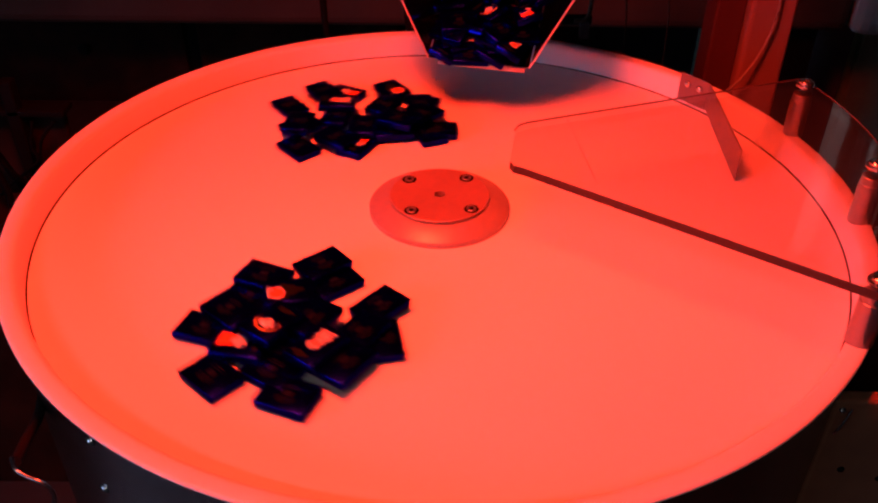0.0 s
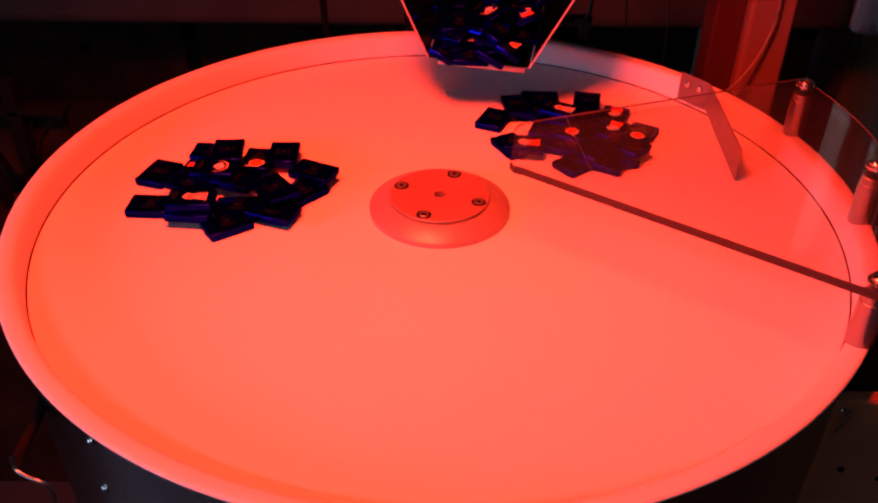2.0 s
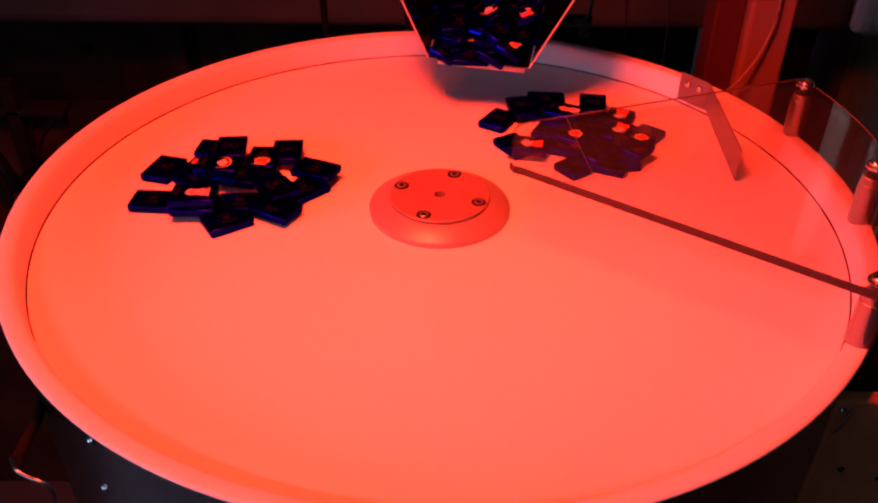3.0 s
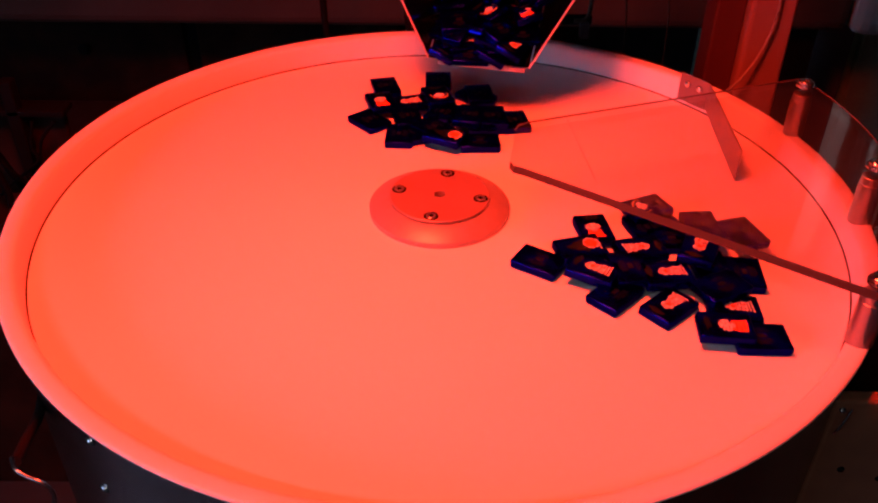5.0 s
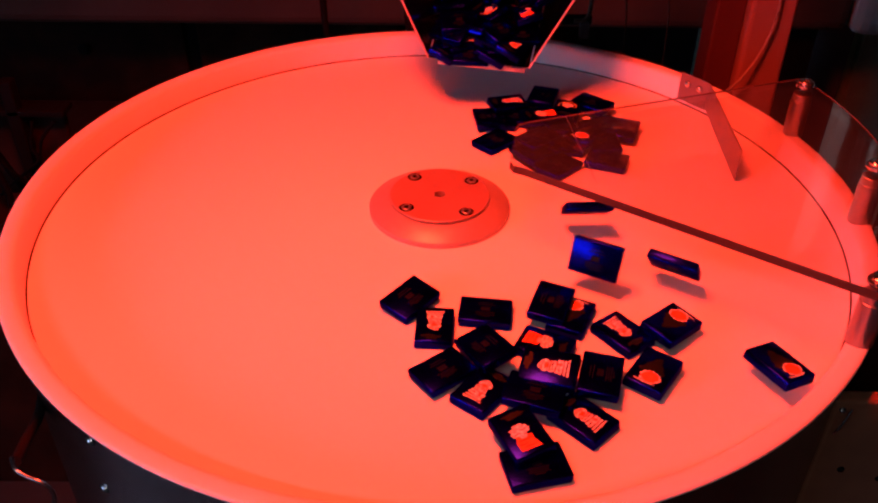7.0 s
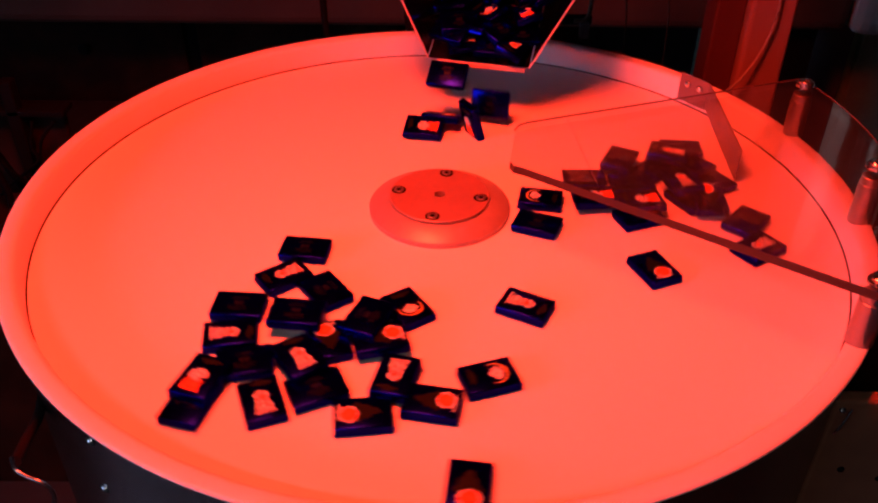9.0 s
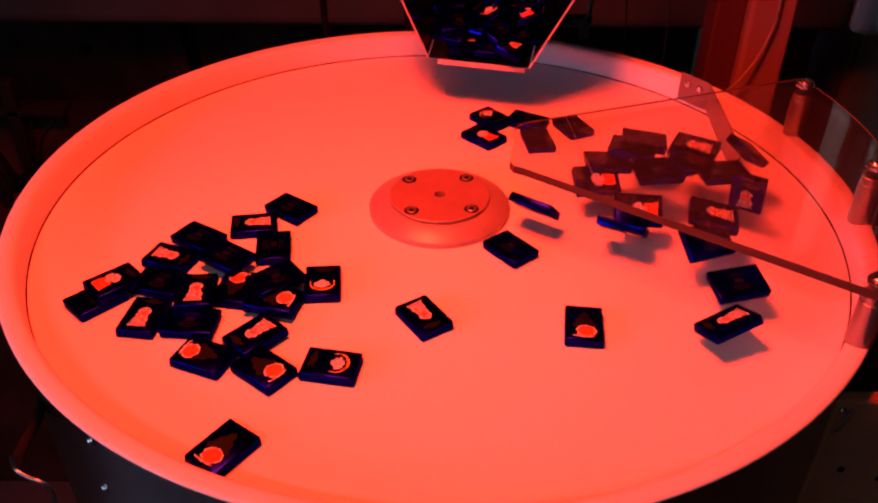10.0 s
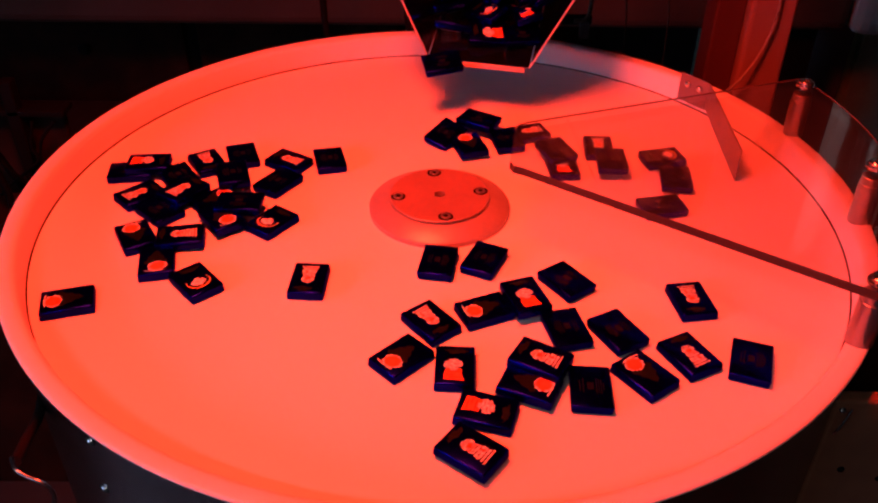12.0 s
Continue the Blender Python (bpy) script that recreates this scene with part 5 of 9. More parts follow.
    walk(chocolate("flower"), ride([(0.00, 0.00, 95.9, 107.0, 9.6, 180.0, 0.0, -2.3), (0.30, 1.32, 98.1, 105.0, 9.6, 180.0, 0.0, -3.5), (1.40, 1.40, 100.3, 108.5, 7.5, 180.0, 0.0, -4.3), (1.47, 1.47, 102.5, 111.9, 5.4, 180.0, 0.0, -5.0), (1.55, 1.55, 104.5, 114.9, 3.6, 180.0, 0.0, -5.6), (1.82, 2.95, 104.5, 114.9, 3.6, 180.0, 0.0, -5.6), (3.08, 3.08, 102.2, 117.8, 3.6, 180.0, 0.0, 12.8), (3.20, 3.20, 98.9, 122.2, 3.6, 180.0, 0.0, 40.4), (3.32, 3.32, 96.1, 125.9, 3.6, 180.0, 0.0, 63.5), (3.45, 3.45, 95.2, 127.1, 3.6, 180.0, 0.0, 71.2), (4.35, 4.35, 95.2, 127.1, 3.6, 180.0, 0.0, 71.2), (4.48, 4.48, 92.4, 130.8, 3.6, 180.0, 0.0, 94.2), (4.60, 4.60, 89.6, 134.4, 3.6, 180.0, 0.0, 117.2), (4.72, 4.72, 86.8, 138.1, 3.6, 180.0, 0.0, 140.3), (4.85, 5.32, 85.9, 139.3, 3.6, 180.0, 0.0, 148.0), (5.40, 5.40, 85.9, 139.3, 23.7, 171.3, 0.4, 145.9), (5.50, 5.50, 97.8, 143.6, 8.2, 169.5, 0.5, 158.2), (5.60, 5.60, 106.7, 146.7, 24.4, 164.3, 0.7, 166.5), (5.73, 7.33, 115.6, 149.9, 4.6, 180.0, 0.0, 179.7), (7.41, 7.41, 112.4, 149.8, 4.2, 180.0, 0.0, 182.2), (7.49, 7.49, 109.2, 149.6, 3.9, 180.0, 0.0, 184.8), (7.57, 7.57, 106.4, 149.5, 3.6, 180.0, 0.0, 187.0), (7.87, 8.82, 106.4, 149.5, 3.6, 180.0, 0.0, -173.0), (8.90, 8.90, 104.1, 151.1, 3.6, 180.0, 0.0, -172.2), (8.98, 8.98, 101.8, 152.7, 3.6, 180.0, 0.0, -171.3), (9.06, 9.06, 99.8, 154.0, 3.6, 180.0, 0.0, -170.5), (9.36, 10.43, 99.8, 154.0, 3.6, 180.0, 0.0, -170.5), (10.51, 10.51, 100.4, 153.6, 3.6, 180.0, 0.0, -170.8), (10.59, 10.59, 96.6, 156.0, 3.6, 180.0, 0.0, -169.4), (10.67, 10.67, 94.9, 157.1, 3.6, 180.0, 0.0, -168.7), (10.97, 12.00, 96.0, 156.4, 3.6, 180.0, 0.0, -169.1)]))
    walk(chocolate("figure"), ride([(0.00, 0.00, 40.8, 160.9, 9.6, 180.0, 0.0, 27.2), (0.30, 1.32, 44.2, 160.0, 9.6, 180.0, 0.0, 26.0), (1.40, 1.40, 51.1, 165.5, 9.6, 180.0, 0.0, 32.2), (1.47, 1.47, 58.0, 170.9, 9.6, 180.0, 0.0, 38.5), (1.55, 1.55, 64.0, 175.6, 9.6, 180.0, 0.0, 43.9), (1.82, 2.95, 64.0, 175.6, 9.6, 180.0, 0.0, 43.9), (3.08, 3.08, 64.1, 175.2, 9.7, 180.0, 0.0, 51.7), (3.20, 3.20, 64.2, 174.7, 9.9, 180.0, 0.0, 63.5), (3.32, 3.32, 64.3, 174.2, 10.0, 180.0, 0.0, 73.3), (3.45, 3.45, 64.4, 174.1, 10.1, 180.0, 0.0, 76.5), (4.35, 4.35, 64.4, 174.1, 10.1, 180.0, 0.0, 76.5), (4.48, 4.48, 64.5, 173.7, 10.2, 72.0, 0.0, 86.3), (4.60, 4.60, 64.6, 173.2, 10.4, -0.0, 0.0, 96.1), (4.72, 4.72, 64.7, 172.8, 10.5, -0.0, 0.0, 105.9), (4.85, 5.32, 64.8, 172.6, 10.6, 0.0, 0.0, 109.2), (5.40, 5.40, 64.8, 172.6, 36.7, -5.8, 9.0, 111.1), (5.50, 5.50, 67.2, 181.3, 17.6, -7.0, 9.2, 117.3), (5.60, 5.60, 69.1, 187.9, 39.5, -3.5, 13.3, 122.9), (5.73, 7.33, 70.9, 194.4, 14.6, 14.0, -4.0, 123.9), (7.41, 7.41, 63.6, 194.7, 12.8, 9.1, -2.6, 127.0), (7.49, 7.49, 56.3, 194.9, 11.1, 4.2, -1.2, 130.2), (7.57, 7.57, 50.0, 195.2, 9.6, 0.0, 0.0, 132.8), (7.87, 8.82, 50.0, 195.2, 9.6, 0.0, 0.0, 132.8), (8.90, 8.90, 46.7, 195.9, 9.6, 0.0, 0.0, 133.8), (8.98, 8.98, 43.4, 196.7, 9.6, 0.0, 0.0, 134.8), (9.06, 9.06, 40.6, 197.3, 9.6, 0.0, 0.0, 135.6), (9.36, 10.43, 40.6, 197.3, 9.6, 0.0, 0.0, 135.6), (10.51, 10.51, 41.0, 197.1, 9.6, 0.0, 0.0, 135.5), (10.59, 10.59, 36.0, 198.1, 9.6, 0.0, 0.0, 136.9), (10.67, 10.67, 33.5, 198.6, 9.6, 0.0, 0.0, 137.6), (10.97, 12.00, 34.9, 198.4, 9.6, 0.0, 0.0, 137.2)]))
    walk(chocolate("moon"), ride([(0.00, 0.00, 67.2, 209.1, 9.6, 180.0, 0.0, -101.7), (0.30, 1.32, 71.6, 207.6, 9.6, 180.0, 0.0, -102.9), (1.40, 1.40, 71.8, 204.3, 7.5, 180.0, 0.0, -81.1), (1.47, 1.47, 72.0, 201.0, 5.4, 180.0, 0.0, -59.2), (1.55, 1.55, 72.1, 198.3, 3.6, 180.0, 0.0, -40.5), (1.82, 2.95, 72.1, 198.3, 3.6, 180.0, 0.0, -40.5), (3.08, 3.08, 68.2, 198.9, 3.6, 180.0, 0.0, -33.8), (3.20, 3.20, 62.4, 199.9, 3.6, 180.0, 0.0, -23.7), (3.32, 3.32, 57.6, 200.8, 3.6, 180.0, 0.0, -15.3), (3.45, 3.45, 56.0, 201.0, 3.6, 180.0, 0.0, -12.5), (4.35, 4.35, 56.0, 201.0, 3.6, 180.0, 0.0, -12.5), (4.48, 4.48, 51.1, 201.9, 3.6, 180.0, 0.0, -4.1), (4.60, 4.60, 46.3, 202.7, 3.6, 180.0, 0.0, 4.3), (4.72, 4.72, 41.5, 203.6, 3.6, 180.0, 0.0, 12.8), (4.85, 5.32, 39.9, 203.8, 3.6, 180.0, 0.0, 15.6), (5.40, 5.40, 39.9, 203.8, 25.2, 167.4, 3.0, 21.9), (5.50, 5.50, 42.4, 207.8, 10.1, 164.9, 3.6, -40.5), (5.60, 5.60, 44.4, 210.7, 28.7, 157.4, 5.4, -84.5), (5.73, 7.33, 46.3, 213.7, 8.6, 180.0, 0.0, -143.7), (7.41, 7.41, 42.2, 213.6, 6.8, 180.0, 0.0, -144.2), (7.49, 7.49, 38.0, 213.4, 5.1, 180.0, 0.0, -144.7), (7.57, 7.57, 34.5, 213.3, 3.6, 180.0, 0.0, -145.2), (7.87, 8.82, 34.5, 213.3, 3.6, 180.0, 0.0, -145.2), (8.90, 8.90, 30.6, 213.8, 3.6, 180.0, 0.0, -144.1), (8.98, 8.98, 26.8, 214.4, 3.6, 180.0, 0.0, -143.1), (9.06, 9.06, 23.5, 214.8, 3.6, 180.0, 0.0, -142.2), (9.36, 10.43, 23.5, 214.8, 3.6, 180.0, 0.0, -142.2), (10.51, 10.51, 23.7, 214.7, 3.6, 180.0, 0.0, -142.3), (10.59, 10.59, 18.0, 215.3, 3.6, 180.0, 0.0, -140.7), (10.67, 10.67, 15.0, 215.5, 3.6, 180.0, 0.0, -140.0), (10.97, 12.00, 16.5, 215.4, 3.6, 180.0, 0.0, -140.4)]))
    walk(chocolate("flower"), ride([(0.00, 0.00, 31.0, 217.4, 3.6, 180.0, 0.0, -101.8), (0.30, 1.32, 35.5, 216.7, 3.6, 180.0, 0.0, -103.0), (1.40, 1.40, 45.8, 214.2, 5.7, 180.0, 0.0, -157.7), (1.47, 1.47, 56.1, 211.8, 7.8, 180.0, 0.0, -212.3), (1.55, 1.55, 65.0, 209.6, 9.6, 180.0, 0.0, -259.2), (1.82, 2.95, 65.0, 209.6, 9.6, 180.0, 0.0, 100.8), (3.08, 3.08, 62.4, 211.7, 8.9, 180.0, 0.0, 111.0), (3.20, 3.20, 58.4, 214.8, 7.8, 180.0, 0.0, 126.3), (3.32, 3.32, 55.2, 217.4, 6.9, 180.0, 0.0, 139.0), (3.45, 3.45, 54.1, 218.3, 6.6, 180.0, 0.0, 143.3), (4.35, 4.35, 54.1, 218.3, 6.6, 180.0, 0.0, 143.3), (4.48, 4.48, 50.8, 220.9, 5.7, 180.0, 0.0, 156.0), (4.60, 4.60, 47.6, 223.5, 4.8, 180.0, 0.0, 168.7), (4.72, 4.72, 44.3, 226.0, 3.9, 180.0, 0.0, 181.5), (4.85, 5.32, 43.2, 226.9, 3.6, 180.0, 0.0, -174.3), (5.40, 5.40, 43.2, 226.9, 32.2, 169.4, 14.4, -172.2), (5.50, 5.50, 32.7, 227.2, 10.0, 167.2, 17.2, -239.7), (5.60, 5.60, 24.8, 227.4, 32.9, 70.9, 25.9, -289.3), (5.73, 6.86, 16.8, 227.6, 4.6, 0.0, 0.0, 16.0), (7.00, 7.00, 15.9, 228.8, 5.6, 0.0, 0.0, 16.0), (7.14, 7.33, 16.8, 227.6, 4.6, 0.0, 0.0, 16.0), (7.41, 7.41, 12.0, 227.9, 4.2, 0.0, 0.0, 16.4), (7.49, 7.49, 7.2, 228.2, 3.9, 0.0, 0.0, 16.7), (7.57, 7.57, 3.0, 228.5, 3.6, 0.0, 0.0, 17.0), (7.87, 8.82, 3.0, 228.5, 3.6, 0.0, 0.0, 17.0), (8.90, 8.90, -1.3, 228.4, 3.6, 0.0, 0.0, 18.1), (8.98, 8.98, -5.7, 228.3, 3.6, 0.0, 0.0, 19.2), (9.06, 9.06, -9.4, 228.3, 3.6, 0.0, 0.0, 20.2), (9.36, 10.43, -9.4, 228.3, 3.6, 0.0, 0.0, 20.2), (10.51, 10.51, -9.4, 228.2, 3.6, 0.0, 0.0, 20.1), (10.59, 10.59, -15.7, 227.9, 3.6, 0.0, 0.0, 21.7), (10.67, 10.67, -19.0, 227.6, 3.6, 0.0, 0.0, 22.6), (10.97, 12.00, -17.4, 227.8, 3.6, 0.0, 0.0, 22.2)]))
    walk(chocolate("figure"), ride([(0.00, 0.00, 108.9, 123.2, 9.6, 180.0, 0.0, 47.2), (0.30, 1.32, 111.5, 120.9, 9.6, 180.0, 0.0, 46.0), (1.40, 1.40, 112.1, 123.8, 7.5, 180.0, 0.0, 10.8), (1.47, 1.47, 112.8, 126.6, 5.4, 180.0, 0.0, -24.3), (1.55, 1.55, 113.3, 129.1, 3.6, 180.0, 0.0, -54.4), (1.82, 2.95, 113.3, 129.1, 3.6, 180.0, 0.0, -54.4), (3.08, 3.08, 110.7, 134.6, 3.6, 180.0, 0.0, -73.8), (3.20, 3.20, 106.7, 142.9, 3.6, 180.0, 0.0, -103.0), (3.32, 3.32, 103.4, 149.8, 3.6, 180.0, 0.0, -127.3), (3.45, 3.45, 102.3, 152.1, 3.6, 180.0, 0.0, -135.3), (4.35, 4.35, 102.3, 152.1, 3.6, 180.0, 0.0, -135.3), (4.48, 4.48, 98.9, 159.0, 3.6, 72.0, 0.0, -159.6), (4.60, 4.60, 95.6, 165.9, 3.6, -0.0, 0.0, -183.9), (4.72, 4.72, 92.3, 172.8, 3.6, -0.0, 0.0, -208.2), (4.85, 5.32, 91.2, 175.1, 3.6, 0.0, 0.0, 143.7), (5.40, 5.40, 91.2, 175.1, 23.4, 1.9, -11.0, 149.6), (5.50, 5.50, 93.6, 171.0, 7.0, 0.0, 0.0, -38.5), (5.60, 5.60, 101.6, 175.9, 23.4, 3.5, -19.8, 63.4), (5.73, 7.33, 106.1, 176.3, 3.6, 0.0, 0.0, 13.7), (7.41, 7.41, 104.7, 176.7, 3.6, 0.0, 0.0, 15.6), (7.49, 7.49, 103.3, 177.1, 3.6, 0.0, 0.0, 17.5), (7.57, 7.57, 102.0, 177.5, 3.6, 0.0, 0.0, 19.2), (7.87, 8.82, 102.0, 177.5, 3.6, 0.0, 0.0, 19.2), (8.90, 8.90, 99.0, 179.2, 3.6, 0.0, 0.0, 20.1), (8.98, 8.98, 95.9, 180.8, 3.6, 0.0, 0.0, 21.1), (9.06, 9.06, 93.3, 182.3, 3.6, 0.0, 0.0, 22.0), (9.36, 10.43, 93.3, 182.3, 3.6, 0.0, 0.0, 22.0), (10.51, 10.51, 93.6, 182.0, 3.6, 0.0, 0.0, 21.8), (10.59, 10.59, 88.9, 184.4, 3.6, 0.0, 0.0, 23.3), (10.67, 10.67, 86.6, 185.6, 3.6, 0.0, 0.0, 24.0), (10.97, 12.00, 87.9, 184.9, 3.6, 0.0, 0.0, 23.6)]))
    walk(chocolate("red"), ride([(0.00, 0.00, 86.9, 199.9, 3.6, 0.0, 0.0, -76.3), (0.30, 1.32, 91.1, 198.0, 3.6, 0.0, 0.0, -77.5), (1.40, 1.40, 91.6, 199.6, 3.6, 0.0, 0.0, -19.6), (1.47, 1.47, 92.0, 201.1, 3.6, 0.0, 0.0, 38.4), (1.55, 1.55, 92.4, 202.5, 3.6, 0.0, 0.0, 88.0), (1.82, 2.95, 92.4, 202.5, 3.6, 0.0, 0.0, 88.0), (3.08, 3.08, 89.8, 203.2, 4.4, 0.0, 0.0, 93.1), (3.20, 3.20, 86.1, 204.3, 5.7, 0.0, 0.0, 100.6), (3.32, 3.32, 82.9, 205.2, 6.8, 0.0, 0.0, 106.8), (3.45, 3.45, 81.8, 205.5, 7.1, 0.0, 0.0, 108.9), (4.35, 4.35, 81.8, 205.5, 7.1, 0.0, 0.0, 108.9), (4.48, 4.48, 78.7, 206.4, 8.2, 252.0, 0.0, 115.2), (4.60, 4.60, 75.5, 207.3, 9.2, 180.0, 0.0, 121.5), (4.72, 4.72, 72.4, 208.2, 10.2, 180.0, 0.0, 127.7), (4.85, 5.32, 71.3, 208.5, 10.6, 180.0, 0.0, 129.8), (5.40, 5.40, 71.3, 208.5, 39.0, 177.6, -10.8, 136.2), (5.50, 5.50, 77.2, 205.9, 16.1, 177.1, -12.9, 134.6), (5.60, 5.60, 81.7, 203.9, 38.3, 175.7, -19.4, 136.2), (5.73, 6.86, 86.1, 201.9, 9.6, 180.0, 0.0, 122.7), (7.00, 7.00, 88.8, 201.6, 10.6, 180.0, 0.0, 122.7), (7.14, 7.33, 86.1, 201.9, 9.6, 180.0, 0.0, 122.7), (7.41, 7.41, 85.4, 201.3, 7.5, 180.0, 0.0, 150.7), (7.49, 7.49, 84.7, 200.6, 5.4, 180.0, 0.0, 178.7), (7.57, 7.57, 84.1, 200.1, 3.6, 180.0, 0.0, 202.7), (7.87, 8.82, 84.1, 200.1, 3.6, 180.0, 0.0, -157.3), (8.90, 8.90, 80.4, 201.5, 3.6, 180.0, 0.0, -156.3), (8.98, 8.98, 76.8, 202.9, 3.6, 180.0, 0.0, -155.2), (9.06, 9.06, 73.6, 204.1, 3.6, 180.0, 0.0, -154.3), (9.36, 10.43, 73.6, 204.1, 3.6, 180.0, 0.0, -154.3), (10.51, 10.51, 73.8, 204.0, 3.6, 180.0, 0.0, -154.4), (10.59, 10.59, 68.4, 205.9, 3.6, 180.0, 0.0, -152.9), (10.67, 10.67, 65.5, 206.9, 3.6, 180.0, 0.0, -152.1), (10.97, 12.00, 67.0, 206.5, 3.6, 180.0, 0.0, -152.5)]))
    walk(chocolate("figure"), ride([(0.00, 0.00, 117.7, 127.3, 3.6, 180.0, 0.0, 22.9), (0.30, 1.32, 120.3, 124.8, 3.6, 180.0, 0.0, 21.7), (1.40, 1.40, 119.4, 129.6, 6.0, 180.0, 0.0, 5.5), (1.47, 1.47, 118.5, 134.4, 8.5, 180.0, 0.0, -10.6), (1.55, 1.55, 117.7, 138.5, 10.6, 180.0, 0.0, -24.5), (1.82, 2.95, 117.7, 138.5, 10.6, 180.0, 0.0, -24.5), (3.08, 3.08, 113.7, 147.9, 9.8, 180.0, 0.0, -9.8), (3.20, 3.20, 107.8, 162.1, 8.5, 180.0, 0.0, 12.3), (3.32, 3.32, 102.9, 173.9, 7.4, 180.0, 0.0, 30.7), (3.45, 3.45, 101.2, 177.8, 7.1, 180.0, 0.0, 36.9), (4.35, 4.35, 101.2, 177.8, 7.1, 180.0, 0.0, 36.9), (4.48, 4.48, 96.3, 189.6, 6.0, 72.0, 0.0, 55.3), (4.60, 4.60, 91.4, 201.4, 5.0, -0.0, 0.0, 73.7), (4.72, 4.72, 86.4, 213.2, 4.0, -0.0, 0.0, 92.1), (4.85, 5.32, 84.8, 217.1, 3.6, 0.0, 0.0, 98.3), (5.40, 5.40, 84.8, 217.1, 30.7, 5.7, -5.5, 94.9), (5.50, 5.50, 82.1, 219.9, 9.2, 6.8, -6.6, 93.4), (5.60, 5.60, 80.1, 221.9, 30.7, 10.2, -9.8, 90.8), (5.73, 6.86, 78.1, 224.0, 3.6, 0.0, 0.0, 96.4), (7.00, 7.00, 75.7, 228.5, 3.6, 0.0, 0.0, 96.4), (7.14, 7.33, 78.1, 224.0, 3.6, 0.0, 0.0, 96.4), (7.41, 7.41, 73.1, 225.6, 3.6, 0.0, 0.0, 105.1), (7.49, 7.49, 68.0, 227.1, 3.6, 0.0, 0.0, 113.7), (7.57, 7.57, 63.6, 228.5, 3.6, 0.0, 0.0, 121.2), (7.87, 8.82, 63.6, 228.5, 3.6, 0.0, 0.0, 121.2), (8.90, 8.90, 59.1, 229.6, 3.6, 0.0, 0.0, 122.3), (8.98, 8.98, 54.5, 230.8, 3.6, 0.0, 0.0, 123.5), (9.06, 9.06, 50.6, 231.7, 3.6, 0.0, 0.0, 124.4), (9.36, 10.43, 50.6, 231.7, 3.6, 0.0, 0.0, 124.4), (10.51, 10.51, 50.5, 231.7, 3.6, 0.0, 0.0, 124.5), (10.59, 10.59, 43.8, 233.1, 3.6, 0.0, 0.0, 126.1), (10.67, 10.67, 40.4, 233.7, 3.6, 0.0, 0.0, 127.0), (10.97, 12.00, 42.0, 233.4, 3.6, 0.0, 0.0, 126.6)]))
    walk(chocolate("red"), ride([(0.00, 0.00, 75.2, 116.0, 3.6, 0.0, 0.0, 4.8), (0.30, 1.32, 77.6, 114.4, 3.6, 0.0, 0.0, 3.6), (1.40, 1.40, 85.2, 131.3, 5.7, 0.0, 0.0, 30.5), (1.47, 1.47, 92.7, 148.1, 7.8, 0.0, 0.0, 57.4), (1.55, 1.55, 99.1, 162.5, 9.6, 0.0, 0.0, 80.4), (1.82, 2.95, 99.1, 162.5, 9.6, 0.0, 0.0, 80.4), (3.08, 3.08, 100.7, 168.1, 9.6, 0.0, 0.0, 82.4), (3.20, 3.20, 103.1, 176.4, 9.6, 0.0, 0.0, 85.3), (3.32, 3.32, 105.1, 183.4, 9.6, 0.0, 0.0, 87.8), (3.45, 3.45, 105.8, 185.7, 9.6, 0.0, 0.0, 88.6), (4.35, 4.35, 105.8, 185.7, 9.6, 0.0, 0.0, 88.6), (4.48, 4.48, 107.8, 192.6, 9.6, 0.0, 0.0, 91.0), (4.60, 4.60, 109.8, 199.6, 9.6, 0.0, 0.0, 93.5), (4.72, 4.72, 111.8, 206.6, 9.6, 0.0, 0.0, 95.9), (4.85, 5.32, 112.5, 208.9, 9.6, 0.0, 0.0, 96.7), (5.40, 5.40, 112.5, 208.9, 33.7, 1.0, -9.6, 103.3), (5.50, 5.50, 125.6, 207.7, 12.0, 4.0, 0.0, 103.5), (5.60, 5.60, 114.5, 216.0, 34.4, 4.7, -17.3, 94.1), (5.73, 6.86, 115.3, 219.1, 10.6, 6.0, 0.0, 76.1), (7.00, 7.00, 116.5, 220.4, 11.6, 6.0, 0.0, 76.1), (7.14, 7.33, 115.3, 219.1, 10.6, 6.0, 0.0, 76.1), (7.41, 7.41, 111.0, 220.2, 10.2, 3.9, 0.0, 78.0), (7.49, 7.49, 106.7, 221.4, 9.9, 1.8, 0.0, 79.9), (7.57, 7.57, 103.0, 222.4, 9.6, 0.0, 0.0, 81.5), (7.87, 8.82, 103.0, 222.4, 9.6, 0.0, 0.0, 81.5), (8.90, 8.90, 98.4, 224.3, 9.6, 0.0, 0.0, 82.7), (8.98, 8.98, 93.8, 226.3, 9.6, 0.0, 0.0, 83.9), (9.06, 9.06, 89.9, 228.0, 9.6, 0.0, 0.0, 84.9), (9.36, 10.43, 89.9, 228.0, 9.6, 0.0, 0.0, 84.9), (10.51, 10.51, 89.6, 228.0, 9.6, 0.0, 0.0, 85.0), (10.59, 10.59, 82.9, 230.5, 9.6, 0.0, 0.0, 86.6), (10.67, 10.67, 79.2, 231.8, 9.6, 0.0, 0.0, 87.5), (10.97, 12.00, 80.9, 231.3, 9.6, 0.0, 0.0, 87.1)]))
